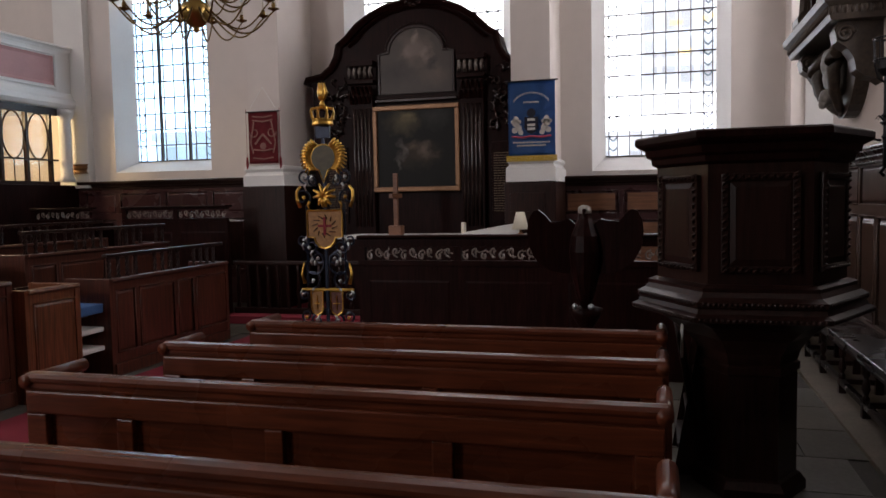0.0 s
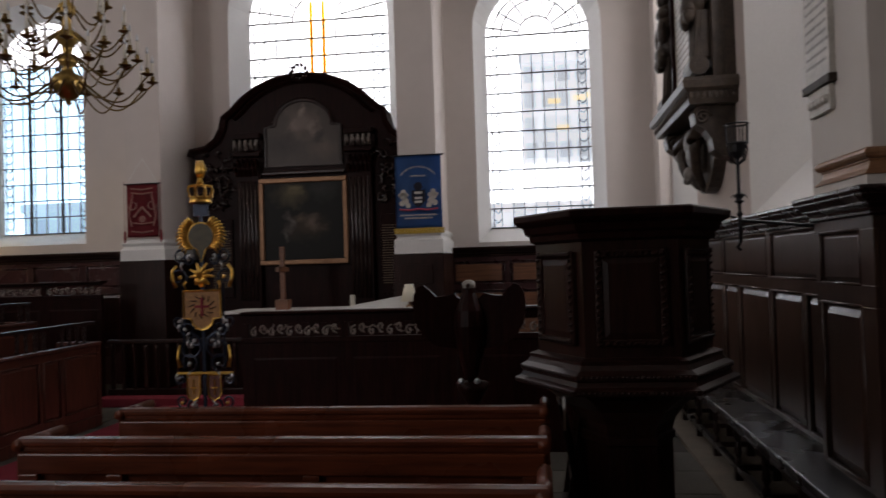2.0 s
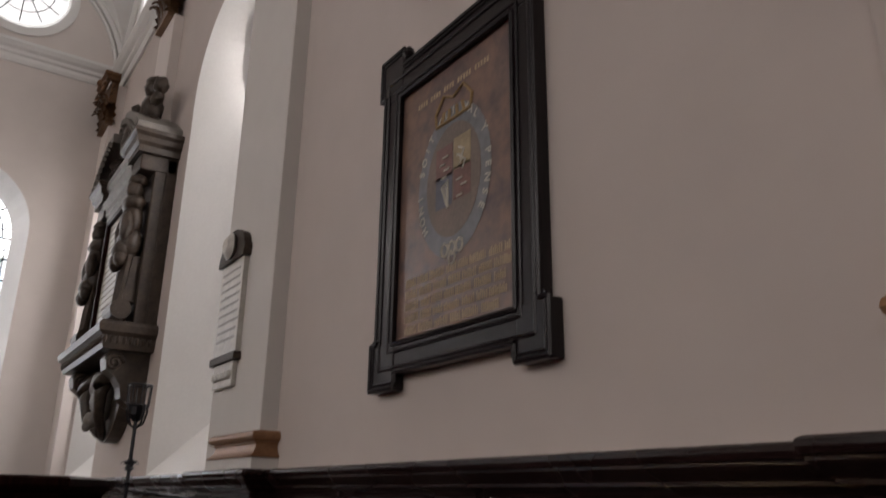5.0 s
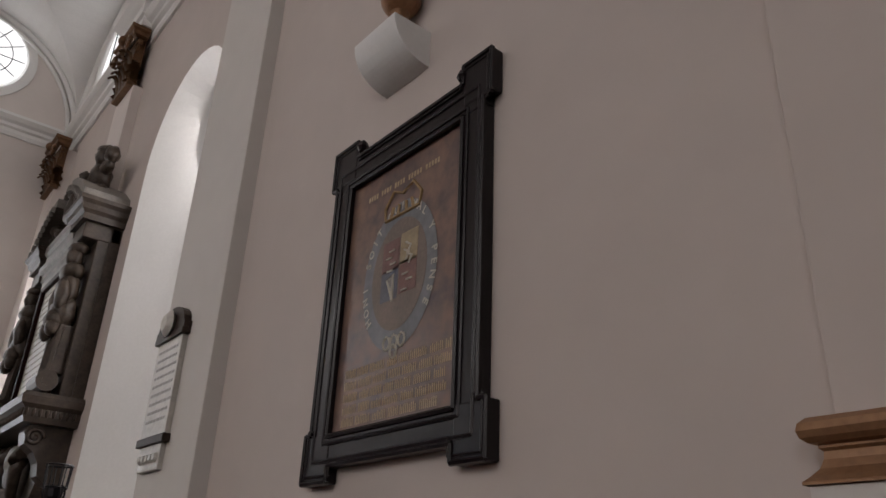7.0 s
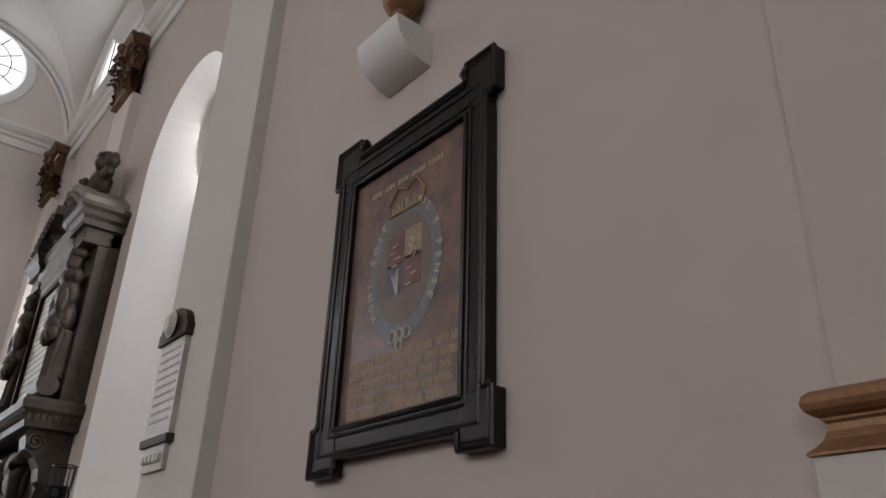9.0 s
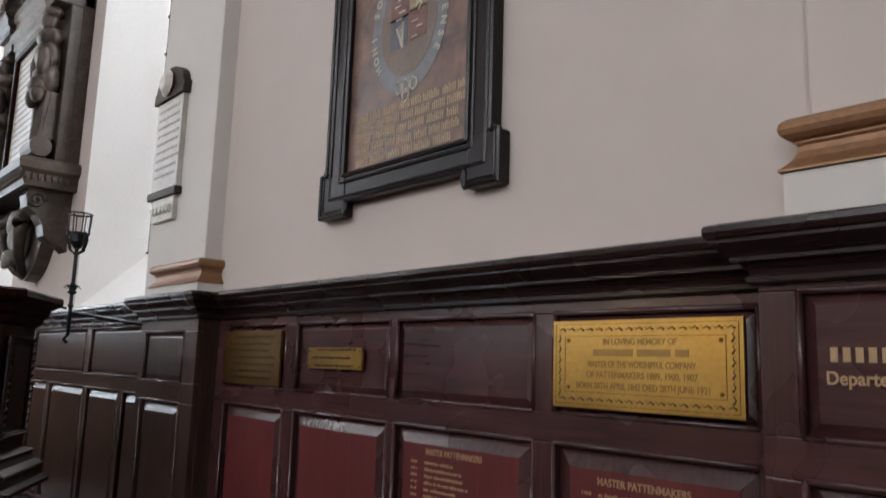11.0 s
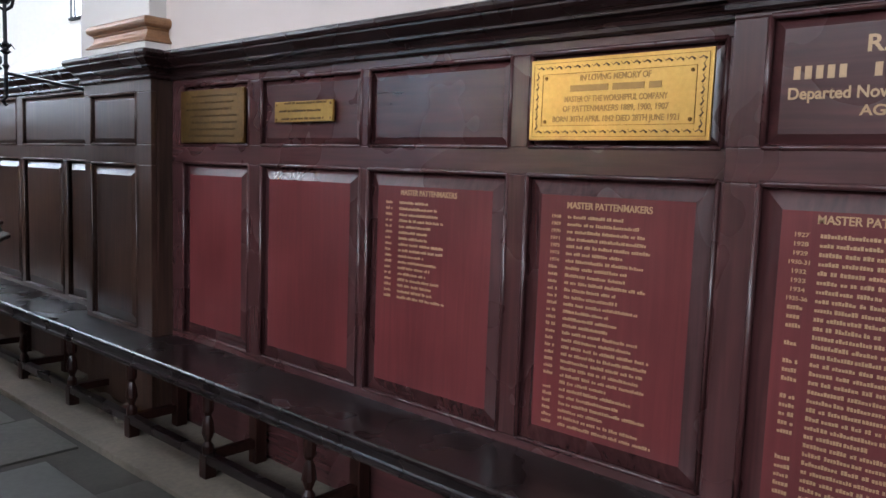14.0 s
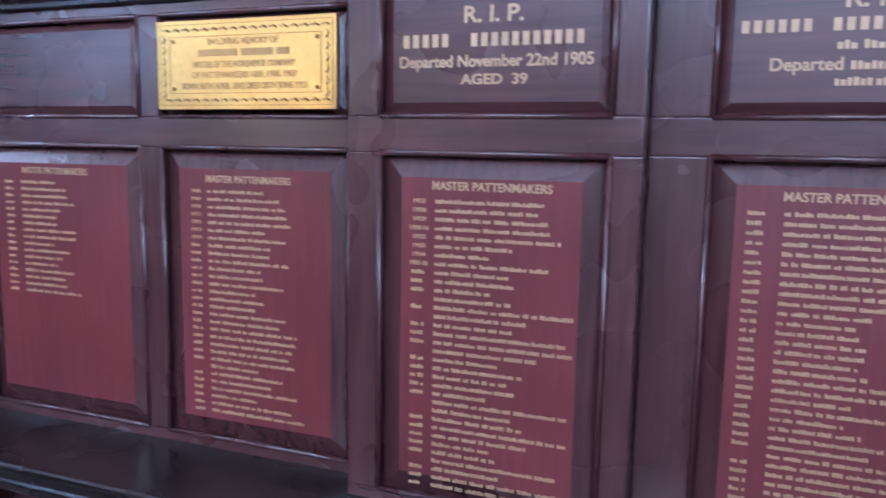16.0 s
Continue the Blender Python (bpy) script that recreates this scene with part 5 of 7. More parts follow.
# lintel over the slab, then the entablature that breaks forward over the herms
mon_course("lintel", MONPALE, 0.56, 0.27, 2.46, [(0, 0), (0.03, 0.0), (0.03, 0.07), (0.05, 0.09), (0.05, 0.16), (0.08, 0.19), (0.09, 0.24), (0, 0.25)])
for q in (-1, 1):
    y = q * 0.8
    bm = B()
    box(bm, -0.2, y - 0.17, 1.1, 0, y + 0.17, 2.62, 0.01)
    part("herm_pilaster", bm, MONSTONE, mon)
    bm = B()
    for k in range(4):
        tube(bm, [(-0.33, y - 0.09 + 0.06 * k, 1.3), (-0.3, y - 0.11 + 0.073 * k, 1.72)], 0.03, 6)
    box(bm, -0.33, y - 0.11, 1.3, -0.19, y + 0.11, 1.74, 0.02)
    part("fluted_shaft", bm, MONSTONE, mon, smooth=False)
    bm = B()
    tube(bm, [(-0.32, y - 0.17, 1.22), (-0.32, y + 0.17, 1.22)], 0.09, 14)
    tube(bm, [(-0.32, y - 0.175, 1.22), (-0.32, y + 0.175, 1.22)], 0.045, 10)
    part("volute_foot", bm, MONSTONE, mon, smooth=False)
    part("herm_figure", lump([(-0.3, y, 1.86, 0.11, 0.15, 0.17), (-0.31, y, 2.08, 0.1, 0.14, 0.16), (-0.31, y, 2.25, 0.1, 0.17, 0.09), (-0.32, y, 2.4, 0.075, 0.08, 0.1), (-0.3, y, 2.49, 0.09, 0.11, 0.06), (-0.36, y - 0.1, 2.0, 0.06, 0.06, 0.15), (-0.36, y + 0.1, 1.98, 0.06, 0.06, 0.15), (-0.36, y, 1.78, 0.08, 0.13, 0.1), (-0.38, y + 0.05, 1.68, 0.06, 0.08, 0.09), (-0.37, y - 0.07, 1.7, 0.06, 0.06, 0.08)], 3 + q), MONSTONE, mon, "dark carved half-length figure", smooth=True)
    bm = B()
    box(bm, -0.34, y - 0.18, 2.56, 0, y + 0.18, 2.72, 0.015)
    part("impost", bm, MONSTONE, mon)
    bm = B()
    sweep(bm, [(0, y + 0.2, 2.72), (-0.36, y + 0.2, 2.72), (-0.36, y - 0.2, 2.72), (0, y - 0.2, 2.72)], [(0, 0), (0.02, 0.0), (0.02, 0.06), (0.05, 0.09), (0.06, 0.14), (0.09, 0.17), (0.09, 0.21), (0, 0.22)])
    box(bm, -0.358, y - 0.198, 2.72, 0, y + 0.198, 2.936)
    part("cornice_block", bm, MONSTONE, mon)
    bm = B()
    pts = []
    for k in range(9):
        f = k / 8
        pts.append((q * (0.98 - 0.72 * f), 2.94 + 0.36 * math.sin(f * 1.45)))
    ring = pts + [(u, z + 0.1) for u, z in reversed(pts)]
    prism(bm, ring, -0.42, "x")
    part("broken_pediment", bm, MONPALE, mon, "pale grey curved broken pediment")
    d = B()
    box(d, -0.035, -0.022, -0.03, 0, 0.022, 0.03)
    dm = mesh_of("dentil", d, MONPALE)
    for k in range(9):
        f = (k + 0.5) / 9
        part("dentil", dm, None, mon, at=(-0.42, q * (0.98 - 0.72 * f), 2.91 + 0.36 * math.sin(f * 1.45)))
    sd = 1 if q < 0 else 0.85
    bz = 3.0 if q < 0 else 3.05
    part("cherub", lump([(-0.24, q * 0.62 + a * sd, bz + z * sd, r1 * sd, r2 * sd, r3 * sd) for a, z, r1, r2, r3 in ((0, 0.14, 0.13, 0.15, 0.13), (0, 0.34, 0.11, 0.12, 0.16), (0.01, 0.58, 0.1, 0.1, 0.11), (0.01, 0.66, 0.09, 0.1, 0.06), (-0.16, 0.4, 0.06, 0.14, 0.06), (-0.27, 0.5, 0.07, 0.09, 0.09), (0.15, 0.32, 0.06, 0.12, 0.06), (0.22, 0.22, 0.06, 0.06, 0.12), (-0.12, 0.06, 0.1, 0.14, 0.07), (0.13, 0.05, 0.1, 0.14, 0.07))], 11 + q, 0.2), MONSTONE, mon, "dark carved seated cherub", smooth=True)
bm = B()
sweep(bm, [(0, 0.58, 2.71), (-0.3, 0.58, 2.71), (-0.3, -0.58, 2.71), (0, -0.58, 2.71)], [(0, 0), (0.02, 0.0), (0.03, 0.1), (0.06, 0.13), (0.07, 0.19), (0, 0.2)])
box(bm, -0.298, -0.578, 2.71, 0, 0.578, 2.908)
part("frieze", bm, MONPALE, mon)
bm = lump([(-0.26, 0, 3.22, 0.12, 0.16, 0.2), (-0.26, 0, 3.42, 0.13, 0.13, 0.14), (-0.26, 0.12, 3.3, 0.09, 0.1, 0.12), (-0.26, -0.13, 3.28, 0.09, 0.1, 0.12), (-0.26, 0, 3.58, 0.07, 0.07, 0.09)], 4, 0.25)
part("crest", bm, MONSTONE, mon, "dark carved crest", smooth=True)
# shelf with an egg band, consoles and the apron with its shield and swags
mon_course("shelf", MONSTONE, 0.98, 0.4, 0.86, [(0, 0), (0.02, 0.0), (0.04, 0.05), (0.04, 0.11), (0.08, 0.14), (0.09, 0.2), (0.06, 0.24), (0, 0.25)])
eg = B()
lathe(eg, [(0.008, -0.035), (0.018, 0), (0.012, 0.03)], n=6)
em = mesh_of("egg_ornament", eg, MONSTONE, True)
for k in range(36):
    part("egg_ornament", em, None, mon, at=(-0.44, -0.98 + 1.96 * k / 35, 0.94))
for k in range(8):
    part("egg_ornament", em, None, mon, at=(-0.05 - 0.053 * k, -1.02, 0.94))
for q in (-1, 1):
    bm = B()
    prism(bm, [(0, 0.87), (-0.34, 0.87), (-0.37, 0.8), (-0.35, 0.7), (-0.27, 0.64), (-0.22, 0.56), (-0.2, 0.46), (-0.13, 0.4), (-0.05, 0.38), (0, 0.34)], 0.22, "y")
    bmesh.ops.translate(bm, verts=bm.verts, vec=(0, q * 0.78 - 0.11, 0))
    part("console", bm, MONSTONE, mon)
    bm = B()
    tube(bm, [(-0.29 + 0.075 * math.cos(t) * (1 - t / 13), q * 0.78 - 0.118, 0.76 + 0.075 * math.sin(t) * (1 - t / 13)) for t in [0.5 * k for k in range(22)]], 0.018, 6)
    part("console_scroll", bm, MONSTONE, mon, smooth=True)
    bm = B()
    tube(bm, [(-0.2, q * 0.6, 0.8), (-0.28, q * 0.5, 0.66), (-0.3, q * 0.4, 0.62), (-0.26, q * 0.3, 0.7), (-0.2, q * 0.24, 0.8)], 0.06, 8, 0.05)
    part("swag", bm, MONSTONE, mon, smooth=True)
    bm = B()
    tube(bm, [(-0.2, q * 0.34, 0.72), (-0.27, q * 0.36, 0.55), (-0.24, q * 0.26, 0.36), (-0.16, q * 0.1, 0.22), (-0.12, 0, 0.17)], 0.07, 8, 0.03)
    part("scrolled_border", bm, MONSTONE, mon, smooth=True)
bm = B()
prism(bm, [(0.62 * math.cos(math.pi * k / 18), 0.87 - 0.74 * math.sin(math.pi * k / 18)) for k in range(19)], -0.12, "x")
part("apron", bm, MONSTONE, mon)
part("cartouche", lump([(-0.16, 0, 0.58, 0.12, 0.2, 0.25), (-0.22, 0.02, 0.66, 0.08, 0.13, 0.14)], 6, 0.12), MONPALE, mon, "pale carved shield", smooth=True)
part("skull", lump([(-0.26, -0.04, 0.33, 0.07, 0.07, 0.08), (-0.29, -0.04, 0.27, 0.04, 0.05, 0.05)], 8, 0.1), MONPALE, mon, smooth=True)

# ---- dado of the east wall ----
de = thing("dado_6", (0, 0, 0), "dark oak dado below the east windows", "panelling", kind="structure")
EP = lambda u, z, o: (u, EASTY - 0.08 - o, z)
dado_run(de, 0, [(-1.22, -0.45), (-0.38, 0.38), (0.45, 1.2)], 1.80, (1.4, 1.72), (0.56, 1.3), LIGHTOAK, EP, (-1.3, 1.8))
dado_run(de, 0, [(-9.5, -8.9), (-8.8, -8.0), (-7.9, -7.1), (-7.0, -6.4)], 1.92, (1.5, 1.84), (0.56, 1.4), BLACKWOOD, EP, (-9.65, -5.1))
bm = B()
sweep(bm, [(1.8, EASTY - 0.08, 1.79), (-1.35, EASTY - 0.08, 1.79)], [(-o, h) for o, h in recess_prof])
sweep(bm, [(-5.0, EASTY - 0.08, 1.91), (-9.6, EASTY - 0.08, 1.91)], [(-o, h) for o, h in recess_prof])
part("cornice", bm, OAK, de)
bm = B()
box(bm, -1.88, EASTY - 1.2, 0, -1.2, EASTY, 1.84, 0.01)
box(bm, -1.8, EASTY - 1.215, 1.45, -1.34, EASTY - 1.199, 1.7, 0.006)
box(bm, -5.78, EASTY - 1.2, 0, -5.1, EASTY, 1.88, 0.01)
part("pier_casing", bm, OAK, de)
for z0, z1 in ((1.4, 1.72), (0.56, 1.3)):
    for u0, u1 in ((-1.22, -0.45), (-0.38, 0.38), (0.45, 1.2)):
        bm = B()
        box(bm, u0 + 0.05, EASTY - 0.083, z0 + 0.04, u1 - 0.05, EASTY - 0.079, z1 - 0.04)
        part("panel_face", bm, LIGHTOAK, de, "lighter oak panel face")

# ---- reredos ----
# Grey base colour paints the highlights of the carved frieze leaves.
CARVEGREY = mat("highlight_grey_carving", (0.2, 0.17, 0.15), 0.3, vary=0.5, scale=14, fine=50, bump=0.1)
DARKCARVE = wood("polished_dark_carving", (0.03, 0.017, 0.014), 0.2, "z", 0.7)
rer = thing("altarpiece", (-3.32, 10.9, 0), "tall dark carved oak altarpiece with two paintings", "altarpiece")
half = [(-1.66, 0), (-1.66, 3.36), (-1.78, 3.42), (-1.74, 3.52), (-1.5, 3.56), (-1.36, 3.66), (-1.28, 3.8), (-1.24, 3.98), (-1.1, 4.08), (-0.93, 4.25), (-0.7, 4.4), (-0.45, 4.5), (-0.2, 4.55), (0, 4.56)]
outline = half + [(-x, z) for x, z in half[-2::-1]]
bm = B()
prism(bm, outline, 0.36, "y")
part("body", bm, BLACKWOOD, rer)
def band(pts, t, y0, y1, m, name, label=""):
    """A raised moulding that follows an open outline, t wide."""
    bm = B()
    inner = []
    for i, (x, z) in enumerate(pts):
        a, b = pts[max(i - 1, 0)], pts[min(i + 1, len(pts) - 1)]
        d = Vector((b[0] - a[0], b[1] - a[1])).normalized()
        inner.append((x + d.y * t, z - d.x * t))
    rings = [[bm.verts.new((p[0], y, p[1])) for p, y in ((o, y1), (o, y0), (((o[0] * 0.6 + i[0] * 0.4), (o[1] * 0.6 + i[1] * 0.4)), y0 - 0.02), (i, y0 + 0.02), (i, y1))] for o, i in zip(pts, inner)]
    for r, q in zip(rings, rings[1:]):
        for j in range(4):
            bm.faces.new((r[j], r[j + 1], q[j + 1], q[j]))
    part(name, bm, m, rer, label)
band(outline[2:-2], 0.09, -0.08, 0.02, BLACKWOOD, "curved_cornice")
band([(x * 0.86, 0.5 + z * 0.87) for x, z in outline[7:-7]], 0.05, -0.05, 0.02, BLACKWOOD, "inner_cornice")
for s in (-1, 1):
    x = s * 0.84 + 0.005
    bm = B()
    box(bm, x - 0.17, -0.1, 0.3, x + 0.17, 0, 3.2)
    part("pilaster", bm, BLACKWOOD, rer)
    for k in range(5):
        bm = B()
        tube(bm, [(x - 0.12 + 0.06 * k, -0.1, 1.25), (x - 0.12 + 0.06 * k, -0.1, 3.0)], 0.022, 6)
        part("reed", bm, DARKCARVE, rer, smooth=True)
    bm = B()
    box(bm, x - 0.21, -0.16, 3.36, x + 0.21, 0, 3.42, 0.01)
    box(bm, x - 0.21, -0.15, 3.62, x + 0.21, 0, 3.7, 0.01)
    for r in range(2):
        for k in range(5):
            u = x - 0.17 + 0.34 * (k + 0.5 * (r % 2) + 0.25) / 5
            z = 3.08 + 0.13 * r
            tube(bm, [(u, -0.1, z), (u, -0.14, z + 0.09), (u, -0.2, z + 0.11), (u, -0.19, z + 0.07)], 0.034, 5, 0.015)
    part("capital", bm, BLACKWOOD, rer)
    bm = B()
    for k in range(5):
        tube(bm, [(x - 0.17 + 0.085 * k, -0.12, 3.46), (x - 0.15 + 0.08 * k, -0.19, 3.53), (x - 0.17 + 0.085 * k, -0.14, 3.6)], 0.032, 6, 0.02)
    part("frieze_carving", bm, CARVEGREY, rer, "carved leaves with pale highlights put into their colour", smooth=True)
    rng = random.Random(20 + s)
    bm = B()
    for k in range(34):
        u, z = s * rng.uniform(1.08, 1.58), 2.6 + 0.85 * rng.random()
        a = rng.uniform(0, 6.28)
        L = rng.uniform(0.06, 0.14)
        tube(bm, [(u + L * f * math.cos(a + f * 2.4), -0.02 - 0.06 * math.sin(f * 3), z + L * f * math.sin(a + f * 2.4)) for f in (0, 0.3, 0.6, 0.9, 1.2)], 0.026, 5, 0.006)
    part("leaf_carving", bm, DARKCARVE, rer, smooth=True)
    bm = B()
    box(bm, s * 1.28 - 0.17, -0.03, 1.3, s * 1.28 + 0.17, 0, 2.45, 0.01)
    part("text_board", bm, BLACKWOOD, rer)
    rng = random.Random(31 + s)
    bm = B()
    for r in range(24):
        u = -0.14
        while u < 0.11:
            wl = rng.uniform(0.02, 0.06)
            box(bm, s * 1.28 + u, -0.033, 2.28 - 0.036 * r, s * 1.28 + min(u + wl, 0.14), -0.03, 2.292 - 0.036 * r)
            u += wl + 0.012
    part("text_bar", bm, mat("dim_gilt_text", (0.17, 0.12, 0.075), 0.6, vary=0.2), rer)["kind"] = "stuff"
# main painting
bm = B()
box(bm, -0.6, -0.09, 1.82, 0.6, -0.05, 2.96)
part("painting", bm, NIGHTSCENE, rer, "dark oil painting of a night scene with a lit cloud")
bm = B()
for a, b, c, d in ((-0.66, 1.76, 0.66, 1.83), (-0.66, 2.95, 0.66, 3.02), (-0.66, 1.83, -0.595, 2.95), (0.595, 1.83, 0.66, 2.95)):
    box(bm, a, -0.13, b, c, -0.04, d, 0.014)
part("gilt_frame", bm, GILTPAINT, rer, "gilded picture frame")
arch = [(-0.57, 3.2), (-0.57, 3.78), (-0.44, 3.8)] + [(-0.42 * math.cos(math.pi * k / 14), 3.8 + 0.36 * math.sin(math.pi * k / 14)) for k in range(15)] + [(0.44, 3.8), (0.57, 3.78), (0.57, 3.2)]
bm = B()
prism(bm, arch, -0.03, "y")
part("upper_painting", bm, GREYSCENE, rer, "grey painting in an arched frame")
bm = B()
tube(bm, [(x, -0.03, z) for x, z in arch], 0.022, 6)
tube(bm, [(-0.62, -0.06, 3.1), (0.62, -0.06, 3.1)], 0.03, 6)
part("arched_frame", bm, OAK, rer)
bm = B()
for k in range(10):
    a = math.pi * (k + 0.5) / 10
    tube(bm, [(0.09 * math.cos(a * 2), -0.12, 4.55 + 0.1 * math.sin(a * 2)), (0.14 * math.cos(a * 2 + 0.4), -0.14, 4.55 + 0.13 * math.sin(a * 2 + 0.4))], 0.03, 5, 0.015)
part("crest", bm, OAK, rer, smooth=True)
bm = B()
bmesh.ops.create_icosphere(bm, subdivisions=1, radius=0.018)
archbead = mesh_of("bead", bm, DARKCARVE, True)
for k in range(24):
    a = math.pi * k / 23
    part("bead", archbead, None, rer, at=(-0.47 * math.cos(a), -0.04, 3.8 + 0.41 * math.sin(a)))

# ---- altar, cross, book, lamp ----
altar = thing("altar", (-2.7, 9.95, 0), "altar table with a white linen cloth", "altar")
bm = B()
box(bm, -1.35, -0.35, 0, 1.3, 0.35, 1.13, 0.01)
part("table", bm, BLACKWOOD, altar)
bm = B()
box(bm, -1.37, -0.37, 1.13, 1.34, 0.37, 1.165, 0.008)
part("cloth", bm, LINEN, altar)
ob = thing("altar_cross", (-3.32, 9.85, 1.165), "plain tall wooden altar cross on a block base", "cross")
bm = B()
box(bm, -0.09, -0.07, 0, 0.09, 0.07, 0.13, 0.006)
part("base", bm, LIGHTOAK, ob)
bm = B()
box(bm, -0.03, -0.02, 0.13, 0.03, 0.02, 0.83, 0.004)
part("upright", bm, LIGHTOAK, ob)
bm = B()
box(bm, -0.026, -0.2, 0.5, 0.026, 0.2, 0.56, 0.004)
part("crossbar", bm, LIGHTOAK, ob)
ob = thing("altar_book", (-2.0, 9.85, 1.165), "large open service book lying on the altar", "book", turn=4)
bm = B()
prism(bm, [(-0.42, 0), (0.34, 0), (0.34, 0.13), (0.3, 0.14), (-0.42, 0.02)], 0.34, "y")
part("page_block", bm, LINEN, ob)
ob = thing("table_lamp", (-1.62, 9.8, 1.165), "small table lamp with a cream cone shade", "lamp")
bm = B()
lathe(bm, [(0.05, 0), (0.05, 0.01), (0.014, 0.03), (0.014, 0.1)], n=12)
part("base", bm, GILTPAINT, ob)
bm = B()
lathe(bm, [(0.11, 0.07), (0.055, 0.29)], n=18)
part("shade", bm, SHADE, ob, smooth=True)
ob = thing("candle", (-2.47, 10.2, 1.165), "short white altar candle", "candle")
bm = B()
lathe(bm, [(0.035, 0), (0.035, 0.15), (0.03, 0.155)], n=12)
part("wax", bm, WAX, ob)

# ---- carved chancel front and stalls ----
def carved_frieze(bm, u0, u1, z0, z1, seed, put):
    rng = random.Random(seed)
    n = int((u1 - u0) / 0.085)
    for k in range(n):
        u = u0 + (k + 0.5) * (u1 - u0) / n
        s = 1 if k % 2 else -1
        zc = (z0 + z1) / 2
        h = (z1 - z0) / 2
        pts = [(u + 0.05 * f * math.cos(f * 5), zc + s * h * 0.8 * math.sin(f * 4.2) * (1 - 0.2 * f)) for f in [i / 7 for i in range(8)]]
        tube(bm, [put(a, b, 0.012 * math.sin(3 * i / 7)) for i, (a, b) in enumerate(pts)], 0.014, 5, 0.007)
        for q in range(2):
            a = rng.uniform(0, 6.28)
            p = (u + rng.uniform(-0.03, 0.03), zc + rng.uniform(-0.6, 0.6) * h)
            tube(bm, [put(p[0], p[1], 0), put(p[0] + 0.018 * math.cos(a), p[1] + 0.018 * math.sin(a), 0.02), put(p[0] + 0.036 * math.cos(a + 0.5), p[1] + 0.036 * math.sin(a + 0.5), 0.004)], 0.011, 5, 0.004)


# Polished carving; the pale base colour paints in its glints.
CARVEWOOD = mat("glint_pale_carving", (0.24, 0.19, 0.165), 0.16, vary=0.5, scale=14, fine=60, bump=0.05, spec=0.9)
def carved_front(name, x0, x1, y, h, fr, label, segs):
    ob = thing(name, ((x0 + x1) / 2, y, 0), label, "stall front")
    w = (x1 - x0) / 2
    bm = B()
    sweep(bm, [(-w, 0.03, h), (w, 0.03, h)], [(-0.1, -0.03), (0.06, -0.03), (0.08, -0.015), (0.07, 0.0), (-0.1, 0)])
    part("top", bm, BLACKWOOD, ob)
    z0, z1 = fr
    for a, b in ((z1, h - 0.03), (z0 - 0.05, z0)):
        bm = B()
        box(bm, -w, -0.01, a, w, 0.05, b, 0.004)
        part("rail", bm, BLACKWOOD, ob)
    n = segs
    for k in range(n):
        a, b = -w + 2 * w * k / n, -w + 2 * w * (k + 1) / n
        bm = B()
        box(bm, a, -0.01, z0, a + 0.07, 0.05, z1)
        part("stile", bm, BLACKWOOD, ob)
        bm = B()
        carved_frieze(bm, a + 0.08, b - 0.01, z0, z1, k + 3, lambda u, z, o: (u, 0.015 - o, z))
        part("pierced_carving", bm, CARVEWOOD, ob, "pierced carved foliage", smooth=True)
        bm = B()
        field(bm, a + 0.07, b, 0.12, z0 - 0.15, lambda u, z, o: (u, -0.0 - o, z), 0.06, 0.01, 0.015)
        part("panel", bm, BLACKWOOD, ob)
    bm = B()
    box(bm, -w, 0.0, 0, w, 0.06, z0 - 0.05)
    part("boarding", bm, BLACKWOOD, ob)
    return ob


carved_front("chancel_front", -2.72, 1.1, 7.0, 1.30, (1.06, 1.19), "dark oak chancel front with a pierced carved frieze", 4)
carved_front("carved_screen", -7.4, -5.68, 9.5, 1.62, (1.44, 1.56), "dark oak stall back with a pierced carved frieze", 2)
carved_front("carved_screen", -9.3, -8.2, 9.8, 1.62, (1.44, 1.56), "dark oak stall back in the corner with carved frieze", 1)

# altar rail
ob = thing("altar_rail", (-4.4, 9.6, 0), "dark oak altar rail on turned balusters", "rail")
bm = B()
box(bm, -1.25, -0.05, 0.78, 1.5, 0.05, 0.83, 0.01)
part("handrail", bm, OAK, ob)
bm = B()
box(bm, -1.25, -0.05, 0.1, 1.5, 0.05, 0.18, 0.01)
part("bottom_rail", bm, OAK, ob)
bal = B()
lathe(bal, [(0.03, 0.18), (0.03, 0.24), (0.018, 0.27), (0.036, 0.4), (0.022, 0.55), (0.03, 0.6), (0.018, 0.64), (0.03, 0.7), (0.03, 0.78)], n=8)
balm = mesh_of("baluster", bal, OAK, True)
for k in range(18):
    part("baluster", balm, None, ob, at=(-1.2 + 0.155 * k, 0, 0))


def twist(h):
    bm = B()
    for s in (0, math.pi):
        tube(bm, [(0.012 * math.cos(s + k * 0.8), 0.012 * math.sin(s + k * 0.8), h * k / 14) for k in range(15)], 0.012, 5)
    return mesh_of("twisted_baluster", bm, OAK, True)


TWIST = twist(0.2)
# A lighter, more orange tone than the other stalls.
PALESTALL = wood("lighter_stall_oak", (0.17, 0.058, 0.026), 0.3, "z", 0.45)


